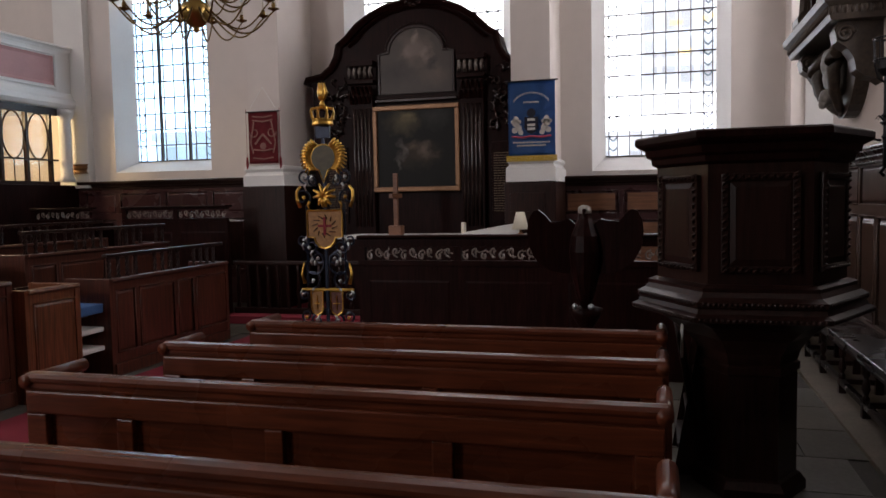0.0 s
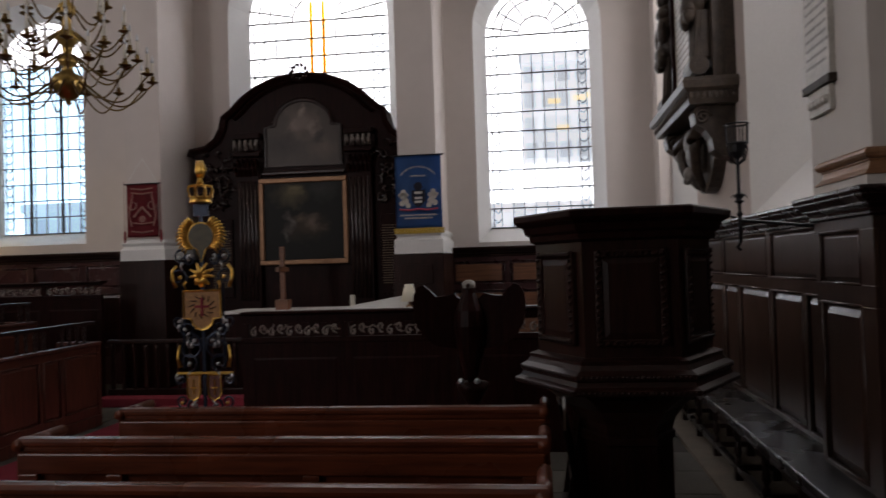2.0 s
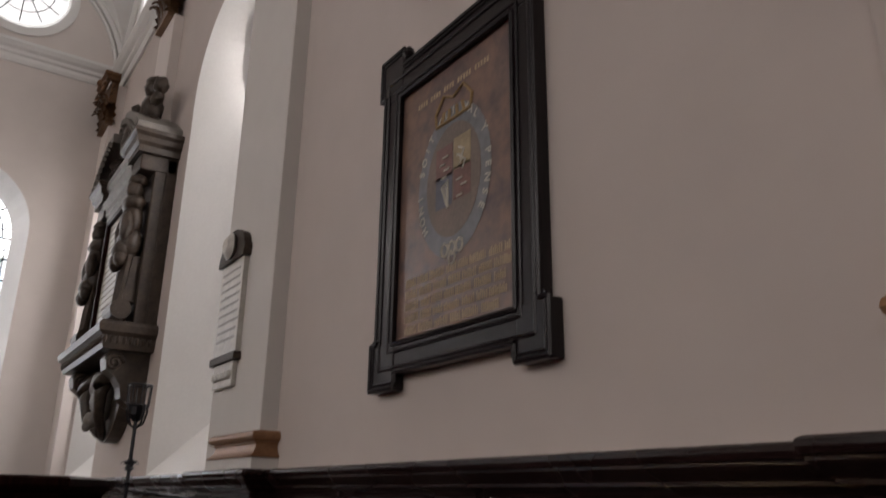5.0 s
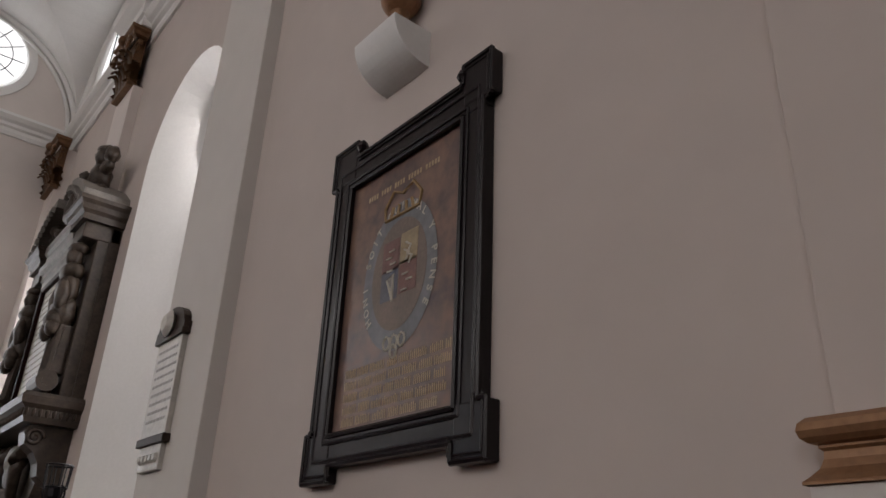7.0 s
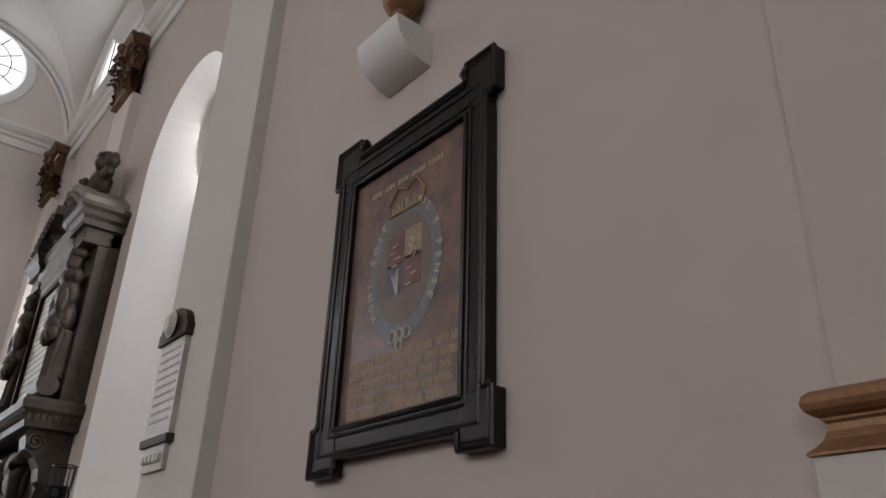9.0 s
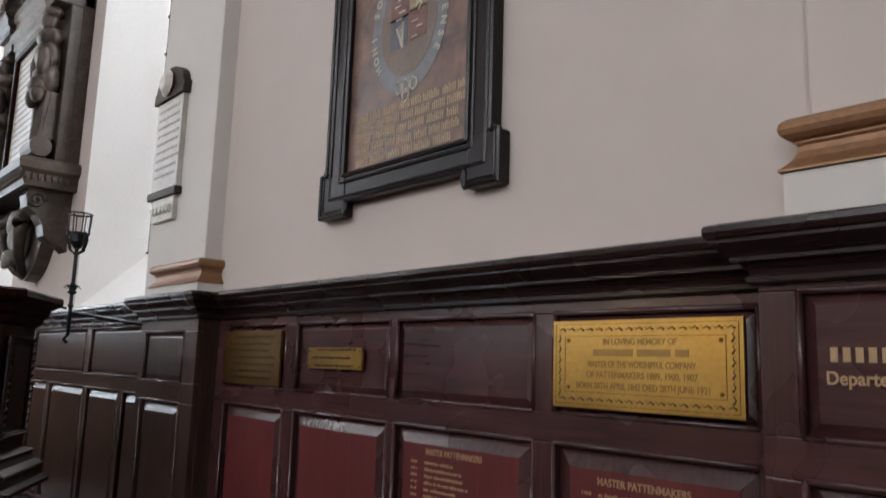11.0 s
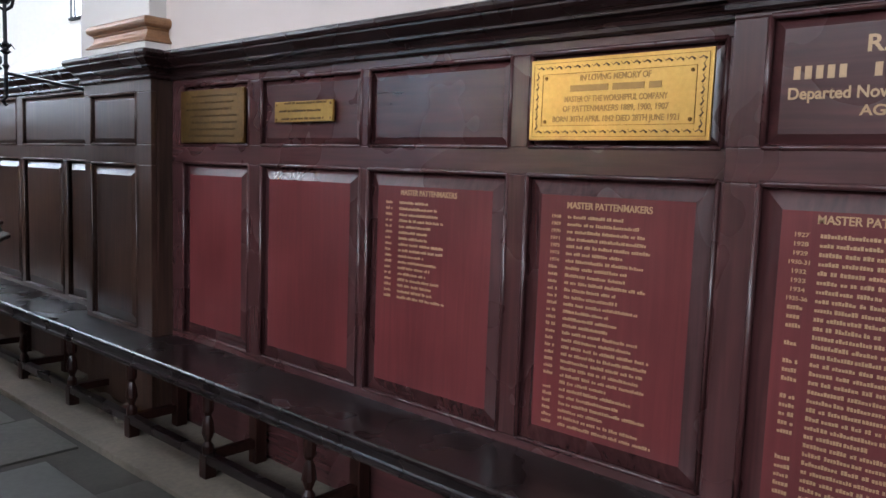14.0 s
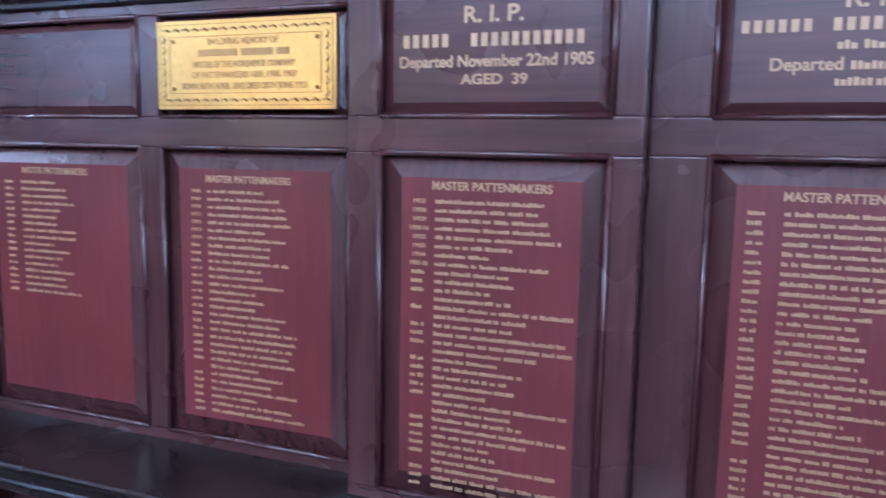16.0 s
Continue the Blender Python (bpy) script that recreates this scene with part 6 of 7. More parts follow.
def choir_stall(x, y0, y1, h, label, rail=True, panels=(0.35, 0.65, 0.35, 0.7), timber=None):
    """A stall front along y that faces +x, with a rail on twisted balusters."""
    timber = timber or STALLWOOD
    ob = thing("choir_stall", (x, (y0 + y1) / 2, 0), label, "choir stall", "choir stalls")
    w = (y1 - y0) / 2
    bm = B()
    box(bm, -0.05, -w, 0.08, -0.015, w, h - 0.02)
    part("boarding", bm, timber, ob)
    bm = B()
    sweep(bm, [(0, w, h), (0, -w, h)], [(0.06, -0.035), (-0.025, -0.035), (-0.04, -0.02), (-0.035, 0), (0.06, 0)])
    part("cap", bm, timber, ob)
    bm = B()
    box(bm, -0.05, -w, 0, 0.03, w, 0.12, 0.008)
    part("plinth", bm, timber, ob)
    tot = sum(panels)
    u = -w
    for z0, z1 in ((0.12, 0.22), (h - 0.12, h - 0.02)):
        bm = B()
        box(bm, -0.015, -w, z0, 0.0, w, z1, 0.003)
        part("rail", bm, timber, ob)
    for p in panels:
        L = 2 * w * p / tot
        bm = B()
        box(bm, -0.015, u, 0.22, 0.0, u + 0.07, h - 0.12, 0.003)
        part("stile", bm, timber, ob)
        bm = B()
        field(bm, u + 0.07, u + L, 0.22, h - 0.12, lambda a, z, o: (o, a, z), 0.035, 0.014, 0.012)
        part("panel", bm, timber, ob)
        for e, f, g, i in ((u + 0.07, 0.22, u + L, 0.22), (u + 0.07, h - 0.12, u + L, h - 0.12), (u + 0.07, 0.22, u + 0.07, h - 0.12), (u + L, 0.22, u + L, h - 0.12)):
            bm = B()
            tube(bm, [(0.001, e, f), (0.001, g, i)], 0.009, 5)
            part("bead", bm, timber, ob, smooth=True)
        u += L
    for s in (-1, 1):
        bm = B()
        box(bm, -0.5, s * w - 0.03, 0, 0.01, s * w + 0.03, h, 0.006)
        part("end", bm, timber, ob)
    bm = B()
    box(bm, -0.55, -w, 0.4, -0.15, w, 0.44, 0.006)
    part("seat", bm, timber, ob)
    if rail:
        bm = B()
        box(bm, -0.09, -w, h + 0.2, -0.03, w, h + 0.235, 0.006)
        part("handrail", bm, OAK, ob)
        k = -w + 0.06
        i = 0
        while k < w:
            part("twisted_baluster", TWIST, None, ob, at=(-0.06, k, h))
            i += 1
            k += 0.13 if i % 4 else 0.3
    return ob


choir_stall(-4.93, 6.2, 8.21, 0.94, "dark oak choir stall front with a balustered rail")
choir_stall(-4.93, 5.2, 5.76, 0.95, "lighter orange-brown oak stall end panel beside the aisle", False, (1,), PALESTALL)
choir_stall(-5.05, 3.6, 5.14, 1.03, "dark oak stall block beside the aisle", False, (0.5, 0.5, 0.5))
choir_stall(-6.0, 6.3, 8.6, 1.16, "rear dark oak choir stall with a balustered rail")
choir_stall(-6.0, 3.2, 5.9, 1.14, "rear dark oak choir stall by the north aisle", True, (0.6, 0.5, 0.6, 0.5))
choir_stall(-7.2, 5.4, 8.9, 1.2, "dark oak choir stall of the back row", True, (0.6, 0.6, 0.6, 0.6))
for k, (z, m, lab) in enumerate(((0.62, CUSHION, "blue kneeling cushion on the stall shelf"), (0.44, LINEN, "white folded cloth on the stall shelf"), (0.26, LINEN, "pale paper pile on the stall shelf"))):
    ob = thing("cushion" if k == 0 else "folded_cloth" if k == 1 else "paper_pile", (-5.3, 5.98, z), lab, ("cushion", "cloth", "paper")[k])
    bm = B()
    box(bm, -0.22, -0.2, 0, 0.3, 0.2, 0.09 if k == 0 else 0.05, 0.02)
    part(("filling", "fold", "sheet")[k], bm, m, ob)
bm = B()
for z in (0.24, 0.42, 0.60):
    box(bm, -5.6, 5.7, z, -5.05, 6.02, z + 0.02)
box(bm, -5.6, 5.7, 0, -5.55, 6.02, 0.9)
sh = thing("stall_shelf", (-5.3, 5.86, 0), "dark shelf unit between the choir stalls", "shelf")
bmesh.ops.translate(bm, verts=bm.verts, vec=(5.3, -5.86, 0))
part("shelves", bm, OAK, sh)

# ---- eagle lectern ----
eag = thing("eagle_lectern", (-0.42, 5.6, 0), "dark carved eagle lectern with spread wings", "lectern")
bm = B()
wing = [(u * 1.07, z + 0.01) for u, z in ((0.05, 1.42), (0.1, 1.47), (0.16, 1.455), (0.22, 1.45), (0.26, 1.5), (0.3, 1.535), (0.335, 1.525), (0.365, 1.47), (0.375, 1.38), (0.36, 1.27), (0.31, 1.17), (0.22, 1.1), (0.1, 1.08))]
for s in (-1, 1):
    a = [bm.verts.new((s * u, -0.06 - 0.2 * (u - 0.05) * 0.6, z)) for u, z in wing]
    b = [bm.verts.new((s * u, 0.0 - 0.2 * (u - 0.05) * 0.6, z)) for u, z in wing]
    bm.faces.new(a), bm.faces.new(b)
    for i in range(len(wing)):
        j = (i + 1) % len(wing)
        bm.faces.new((a[i], a[j], b[j], b[i]))
lathe(bm, [(0.02, 0.84), (0.06, 0.92), (0.1, 1.1), (0.115, 1.25), (0.1, 1.36), (0.07, 1.43), (0.05, 1.48), (0.046, 1.52), (0.045, 1.555), (0.03, 1.57)], (0, -0.05, 0), 12)
tube(bm, [(0, -0.08, 1.54), (0, -0.13, 1.535), (0, -0.15, 1.51)], 0.022, 6, 0.006)
part("eagle", bm, BLACKWOOD, eag, smooth=False)
# Crown of the head, paler than the rest of the eagle.
bm = B()
lathe(bm, [(0.04, 1.5), (0.048, 1.53), (0.045, 1.56), (0.02, 1.575)], (0, -0.052, 0), 12)
part("crown_feathers", bm, mat("pale_grey_crown", (0.3, 0.27, 0.24), 0.4, vary=0.3), eag, "pale grey crown of the head", smooth=True)
bm = B()
lathe(bm, [(0.25, 0), (0.25, 0.06), (0.18, 0.1), (0.06, 0.16), (0.05, 0.5), (0.08, 0.6), (0.05, 0.7), (0.1, 0.78), (0.12, 0.84), (0.03, 0.86)], n=14)
part("pedestal", bm, BLACKWOOD, eag, smooth=True)
for s in (-1, 1):
    bm = B()
    g = bmesh.ops.create_icosphere(bm, subdivisions=2, radius=0.022)["verts"]
    part("claw", bm, SILVER, eag, "bright pale claw", at=(s * 0.055 - 0.01, -0.13, 0.87), smooth=True)

# ---- sword rest on the front pew ----
sw = thing("sword_rest", (-1.885, 4.43, 0.86), "wrought iron sword rest with gilded crown and painted shields", "sword rest")
def spiral(cx, cz, r, a0, turns, y=0.0, n=18, grow=0.25):
    return [(cx + r * (1 - (1 - grow) * k / n) * math.cos(a0 + turns * 2 * math.pi * k / n), y, cz + r * (1 - (1 - grow) * k / n) * math.sin(a0 + turns * 2 * math.pi * k / n)) for k in range(n + 1)]
bm = B()
for s in (-1, 1):
    tube(bm, [(s * 0.125, 0, 0.26), (s * 0.125, 0, 0.76)], 0.007, 5)
box(bm, -0.009, -0.006, -0.35, 0.009, 0.006, 1.22)
part("stem", bm, BLUEIRON, sw)
bm = B()
lathe(bm, [(0.07, 0), (0.07, 0.02), (0.02, 0.03)], (0, 0, -0.02), 12)
part("foot", bm, IRON, sw)
for s in (-1, 1):
    for cx, cz, r, a0, t, tip in ((0.15, 0.80, 0.055, 3.6, -1.2, GOLD), (0.155, 0.54, 0.045, 2.5, 1.2, SILVER), (0.10, 0.50, 0.05, 0.5, -1.3, SILVER), (0.09, 0.39, 0.085, 1.6, 1.3, SILVER), (0.10, 0.30, 0.06, 4.5, -1.2, SILVER), (0.05, 0.42, 0.04, 0.2, 1.2, SILVER), (0.15, 0.2, 0.035, 1.2, -1.2, SILVER), (0.14, 0.07, 0.04, 4.2, 1.2, GOLD), (0.07, 0.04, 0.045, 2.0, -1.2, SILVER), (0.13, 0.93, 0.045, 4.4, 1.3, SILVER), (0.075, 0.9, 0.035, 1.5, -1.2, SILVER)):
        a = a0 if s > 0 else math.pi - a0
        bm = B()
        tube(bm, spiral(s * cx, cz, r, a, t * s), 0.0075, 5, 0.005)
        part("scroll", bm, BLUEIRON, sw)
        bm = B()
        e = spiral(s * cx, cz, r, a, t * s)
        b0 = spiral(s * cx, cz, r, a, t * s)[0]
        tube(bm, [(e[-4][0], -0.006, e[-4][2]), (e[-1][0], -0.008, e[-1][2])], 0.009, 5, 0.012)
        tube(bm, [(b0[0], -0.004, b0[2]), (b0[0] + s * 0.012, -0.008, b0[2] - 0.02), (b0[0] + s * 0.004, -0.004, b0[2] - 0.045)], 0.01, 5, 0.004)
        part("scroll_tip", bm, tip, sw, smooth=True)
    bm = B()
    tube(bm, [(s * 0.165, 0, 0.74), (s * 0.185, -0.004, 0.79), (s * 0.185, -0.004, 0.84), (s * 0.16, 0, 0.87)], 0.012, 6, 0.008)
    tube(bm, [(s * 0.15, 0, 0.27), (s * 0.165, -0.004, 0.33), (s * 0.15, 0, 0.4)], 0.012, 6, 0.006)
    part("acanthus_edge", bm, GOLD, sw, smooth=True)
    bm = B()
    for k in range(12):
        a = 0.05 + 0.17 * k
        c = (s * 0.085 * math.sin(a + 0.5), 1.04 + 0.085 * math.cos(a + 0.5))
        o = (s * 0.155 * math.sin(a + 0.5), 1.04 + 0.135 * math.cos(a + 0.5))
        tube(bm, [(c[0], 0, c[1]), ((c[0] + o[0]) / 2 + s * 0.01, -0.014, (c[1] + o[1]) / 2 + 0.012), (o[0], -0.004, o[1])], 0.014, 5, 0.005)
    part("leaf_wreath", bm, GOLD, sw, "gilded acanthus leaves", smooth=True)
bm = B()
lathe(bm, [(0.078, -0.01), (0.078, 0.0)], (0, 0, 1.04), 24, axis="y")
prism(bm, [(-0.035, 0.98), (0.035, 0.98), (0.0, 0.9)], -0.009, "y")
part("roundel", bm, mat("olive_paint", (0.1, 0.085, 0.045), 0.5, vary=0.4, scale=30, fine=90), sw, "dark olive painted roundel")
bm = B()
tube(bm, [(0.08 * math.cos(a), -0.006, 1.04 + 0.08 * math.sin(a)) for a in [-1.2 + (2 * math.pi - 0.75) * k / 24 for k in range(25)]], 0.006, 5)
tube(bm, [(0.03, -0.006, 0.965), (0, -0.006, 0.89), (-0.03, -0.006, 0.965)], 0.006, 5)
part("roundel_rim", bm, GOLD, sw)
bm = B()
for s in (-1, 1):
    for k, (a, L) in enumerate(((0.2, 0.09), (0.8, 0.085), (1.35, 0.075), (2.2, 0.06), (2.8, 0.06))):
        tube(bm, [(0, 0, 0.8), (s * L * 0.5 * math.sin(a), -0.02, 0.8 + L * 0.5 * math.cos(a)), (s * L * math.sin(a + 0.2), -0.004, 0.8 + L * math.cos(a + 0.2))], 0.019, 5, 0.007)
part("leaf_cartouche", bm, GOLD, sw, smooth=True)
SHIELD = mat("ochre_shield_paint", (0.42, 0.2, 0.06), 0.5, vary=0.4, scale=40, fine=90)
big = [(-0.115, 0.72), (0.115, 0.72), (0.115, 0.56), (0.07, 0.555), (0.06, 0.525), (0.035, 0.5), (0, 0.49), (-0.035, 0.5), (-0.06, 0.525), (-0.07, 0.555), (-0.115, 0.56)]
bm = B()
prism(bm, big, -0.014, "y")
part("shield", bm, SHIELD, sw, "ochre painted heraldic shield")
bm = B()
tube(bm, [(x, -0.014, z) for x, z in big + big[:1]], 0.007, 5)
part("shield_rim", bm, GOLD, sw)
bm = B()
box(bm, -0.008, -0.018, 0.57, 0.008, -0.0145, 0.68)
box(bm, -0.045, -0.0175, 0.62, 0.045, -0.0145, 0.634)
part("shield_cross", bm, REDCLOTH, sw, "dark red painted cross")
bm = B()
for k in range(12):
    a = 2 * math.pi * k / 12 + 0.2
    tube(bm, [(0.05 * math.cos(a), -0.016, 0.625 + 0.045 * math.sin(a)), (0.085 * math.cos(a + 0.3), -0.016, 0.625 + 0.07 * math.sin(a + 0.3))], 0.005, 4, 0.003)
part("shield_charges", bm, mat("umber_paint", (0.12, 0.05, 0.02), 0.5), sw)
bm = B()
tube(bm, [(-0.17, 0, 0.235), (0.175, 0, 0.235)], 0.009, 6)
part("cross_rail", bm, GOLD, sw)
for x, m in ((-0.065, SHIELD), (0.065, mat("crimson_shield_paint", (0.16, 0.05, 0.03), 0.5, vary=0.3, scale=40, fine=90))):
    pts = [(x - 0.04, 0.225), (x + 0.04, 0.225), (x + 0.04, 0.12), (x + 0.03, 0.095), (x, 0.075), (x - 0.03, 0.095), (x - 0.04, 0.12)]
    bm = B()
    prism(bm, pts, -0.01, "y")
    part("small_shield", bm, m, sw)
    bm = B()
    tube(bm, [(a, -0.011, b) for a, b in pts + pts[:1]], 0.005, 5)
    tube(bm, [(x, -0.013, 0.11), (x, -0.013, 0.2)], 0.004, 4)
    tube(bm, [(x - 0.02, -0.013, 0.15), (x + 0.02, -0.013, 0.15)], 0.004, 4)
    part("small_shield_rim", bm, GOLD, sw)
bm = B()
lathe(bm, [(0.062, 1.235), (0.066, 1.24), (0.062, 1.255), (0.064, 1.27), (0.06, 1.275)], n=20)
for k in range(8):
    a = 2 * math.pi * k / 8
    c, s = math.cos(a), math.sin(a)
    tube(bm, [(0.062 * c, 0.062 * s, 1.27), (0.075 * c, 0.075 * s, 1.31), (0.07 * c, 0.07 * s, 1.335), (0.02 * c, 0.02 * s, 1.345)], 0.006, 5)
    tube(bm, [(0.064 * c, 0.064 * s, 1.275), (0.07 * c, 0.07 * s, 1.31)], 0.012, 5, 0.004)
lathe(bm, [(0.014, 1.335), (0.02, 1.36), (0.012, 1.375), (0.008, 1.39), (0.02, 1.4)], n=10)
part("crown", bm, GOLD, sw, "gilded crown with arches")
bm = B()
for k in range(7):
    u = -0.02 + 0.04 * (k % 3) / 2
    tube(bm, [(u * 0.4, 0, 1.39), (u + 0.003 * k, -0.008, 1.43), (u * 0.8, -0.004, 1.49)], 0.012, 5, 0.006)
part("finial", bm, GOLD, sw, smooth=True)
bm = B()
box(bm, -0.045, -0.008, 1.16, 0.045, 0.008, 1.235)
part("neck", bm, BLUEIRON, sw)

# ---- chandelier ----
cha = thing("chandelier", (-3.76, 6.0, 3.11), "large brass chandelier with tiers of candle arms", "chandelier")
bm = B()
lathe(bm, [(0.01, 0), (0.03, 0.02), (0.02, 0.04), (0.07, 0.07), (0.125, 0.13), (0.135, 0.18), (0.11, 0.24), (0.05, 0.28), (0.04, 0.32), (0.07, 0.35), (0.075, 0.38), (0.035, 0.42), (0.045, 0.5), (0.09, 0.55), (0.09, 0.6), (0.04, 0.64), (0.035, 0.74), (0.07, 0.78), (0.07, 0.83), (0.03, 0.87), (0.03, 1.1), (0.055, 1.15), (0.02, 1.25), (0.012, 1.3)], n=20)
part("baluster_stem", bm, BRASS, cha, smooth=True)
bm = B()
tube(bm, [(0, 0, 1.3), (0, 0, TOP - 3.11)], 0.012, 6)
part("suspension_rod", bm, IRON, cha)
CHBRASS = mat("dim_brass", (0.22, 0.14, 0.05), 0.3, 1.0, vary=0.3, scale=10, fine=60)
def arm_set(n, R, z_hub, z_pan, drop, off):
    bm = B()
    pts = []
    for k in range(15):
        f = k / 14
        r = 0.05 + (R - 0.05) * (f ** 0.8)
        z = z_hub - drop * math.sin(math.pi * min(1, f * 1.02)) + (z_pan - z_hub) * f ** 2
        pts.append((r, 0, z))
    tube(bm, pts, 0.009, 6, 0.007)
    armm = mesh_of("arm", bm, CHBRASS, True)
    bm = B()
    lathe(bm, [(0.01, -0.02), (0.022, -0.01), (0.05, 0.0), (0.052, 0.006), (0.02, 0.004), (0.016, 0.02), (0.022, 0.03), (0.016, 0.04), (0.018, 0.055)], n=12)
    panm = mesh_of("drip_pan", bm, CHBRASS, True)
    bm = B()
    lathe(bm, [(0.0125, 0.05), (0.0125, 0.17), (0.01, 0.172)], n=8)
    canm = mesh_of("candle", bm, WAX, True)
    bm = B()
    lathe(bm, [(0.006, 0.17), (0.013, 0.185), (0.011, 0.21), (0.002, 0.24)], n=8)
    bulm = mesh_of("bulb", bm, SILVER, True)
    for k in range(n):
        rot = Matrix.Rotation(2 * math.pi * (k + off) / n, 4, "Z")
        a = part("arm", armm, None, cha, at=rot)
        tip = Matrix.Translation((R, 0, z_pan + 0.02))
        p = part("drip_pan", panm, None, a, at=tip)
        part("candle", canm, None, a, at=tip)
        part("bulb", bulm, None, a, at=tip)
arm_set(14, 0.66, 0.24, 0.22, 0.22, 0.3)
arm_set(12, 0.54, 0.42, 0.4, 0.18, 0.1)
arm_set(10, 0.46, 0.62, 0.6, 0.16, 0.4)
arm_set(6, 0.32, 0.82, 0.8, 0.14, 0.2)

# ---- banners ----
def banner(name, x, y, z0, z1, w, cloth, label, wave, turn=0):
    ob = thing(name, (x, y, z0), label, "banner", turn=turn)
    h = z1 - z0
    bm = B()
    n, m = 24, 20
    grid = [[bm.verts.new((w * (i / n - 0.5), wave * math.sin(9 * i / n + 1.5 * math.sin(3 * j / m)) * (1 - 0.6 * j / m), h * j / m)) for i in range(n + 1)] for j in range(m + 1)]
    for j in range(m):
        for i in range(n):
            bm.faces.new((grid[j][i], grid[j][i + 1], grid[j + 1][i + 1], grid[j + 1][i]))
    bmesh.ops.solidify(bm, geom=bm.faces[:], thickness=0.004)
    part("cloth", bm, cloth, ob, smooth=True)
    bm = B()
    tube(bm, [(-w / 2 - 0.04, 0, h + 0.005), (w / 2 + 0.04, 0, h + 0.005)], 0.01, 8)
    part("pole", bm, IRON, ob)
    return ob


bl = banner("blue_banner", -1.51, 10.12, 2.19, 3.155, 0.62, BLUECLOTH, "blue silk guild banner with a yellow fringe hung on the pilaster", 0.014)
bm = B()
for k in range(40):
    box(bm, -0.335 + 0.0168 * k, -0.018, -0.075, -0.322 + 0.0168 * k, -0.006, 0.0)
part("fringe", bm, mat("yellow_fringe", (0.55, 0.36, 0.05), 0.8, vary=0.2), bl, "yellow fringe")
CREAM = mat("cream_thread", (0.62, 0.6, 0.56), 0.8, vary=0.15, scale=30, fine=120)
ROSE = mat("rose_thread", (0.45, 0.08, 0.12), 0.8, vary=0.15, scale=30, fine=120)
NAVY = mat("navy_thread", (0.012, 0.014, 0.03), 0.8, vary=0.15)
bm = B()
rng = random.Random(14)
for s in (-1, 1):
    for (u, z, r) in ((0.2, 0.42, 0.05), (0.17, 0.36, 0.045), (0.22, 0.33, 0.04), (0.14, 0.3, 0.035), (0.2, 0.48, 0.035), (0.24, 0.44, 0.03), (0.16, 0.44, 0.03)):
        lathe(bm, [(r, 0), (r, 0.004)], (s * u, -0.026, z), 9, axis="y")
for k in range(22):
    a = radians(150 - 120 * k / 21)
    box(bm, 0.26 * math.cos(a) - 0.006, -0.024, 0.6 + 0.2 * math.sin(a), 0.26 * math.cos(a) + 0.004, -0.02, 0.625 + 0.2 * math.sin(a))
for k in range(12):
    box(bm, -0.1 + 0.017 * k, -0.024, 0.68, -0.09 + 0.017 * k, -0.02, 0.7)
for r, (z, n) in enumerate(((0.16, 26), (0.12, 20))):
    for k in range(n):
        box(bm, -0.0095 * n + 0.019 * k, -0.024, z, -0.0095 * n + 0.012 + 0.019 * k, -0.02, z + 0.02)
part("embroidery", bm, CREAM, bl, "cream embroidered beasts and lettering bars")["kind"] = "stuff"
bm = B()
prism(bm, [(-0.09, 0.5), (0.09, 0.5), (0.09, 0.36), (0.05, 0.3), (0, 0.275), (-0.05, 0.3), (-0.09, 0.36)], -0.005, "y")
lathe(bm, [(0.06, 0), (0.06, 0.004)], (0, -0.005, 0.55), 10, axis="y")
part("embroidered_shield", bm, NAVY, bl, "dark embroidered shield", at=(0, -0.022, 0))
bm = B()
for z in (0.45, 0.38, 0.33):
    box(bm, -0.05, -0.032, z, 0.05, -0.028, z + 0.03)
part("shield_stripe", bm, CREAM, bl)
bm = B()
tube(bm, [(-0.26, -0.028, 0.25), (-0.12, -0.028, 0.235), (0, -0.028, 0.25), (0.12, -0.028, 0.235), (0.26, -0.028, 0.25)], 0.014, 5)
part("embroidered_ribbon", bm, ROSE, bl, "rose embroidered ribbon")

rb = banner("red_banner", -5.435, 10.14, 2.21, 2.95, 0.47, REDCLOTH, "small crimson guild banner hung from a cord", 0.005)
bm = B()
for s in (-1, 1):
    tube(bm, [(s * 0.2, 0, 0.8), (0, 0.02, 1.1)], 0.004, 4)
part("cord", bm, LINEN, rb)
bm = B()
for s in (-1, 1):
    tube(bm, spiral(s * 0.14, 0.45, 0.08, 0 if s > 0 else math.pi, -1.1 * s, -0.012), 0.012, 5, 0.006)
    tube(bm, [(s * 0.16, -0.012, 0.15), (s * 0.2, -0.012, 0.3), (s * 0.14, -0.012, 0.6)], 0.012, 5)
    tube(bm, [(s * 0.13, -0.012, 0.28), (0, -0.012, 0.42)], 0.016, 5)
for z in (0.08, 0.2, 0.62, 0.68):
    tube(bm, [(-0.16, -0.012, z), (0, -0.012, z - 0.02), (0.16, -0.012, z)], 0.011, 5)
lathe(bm, [(0.05, 0), (0.05, 0.003)], (0, -0.012, 0.25), 10, axis="y")
part("embroidery", bm, mat("dusty_rose_thread", (0.36, 0.16, 0.14), 0.85, vary=0.2), rb, "dusty rose embroidered arms")["kind"] = "stuff"
for s in (-1, 1):
    bm = B()
    lathe(bm, [(0.008, 0.1), (0.018, 0.06), (0.02, 0.0), (0.012, -0.08)], (s * 0.27, 0, 0.0), 8)
    tube(bm, [(s * 0.27, 0, 0.1), (s * 0.27, 0, 0.79)], 0.004, 4)
    part("tassel", bm, REDCLOTH, rb)

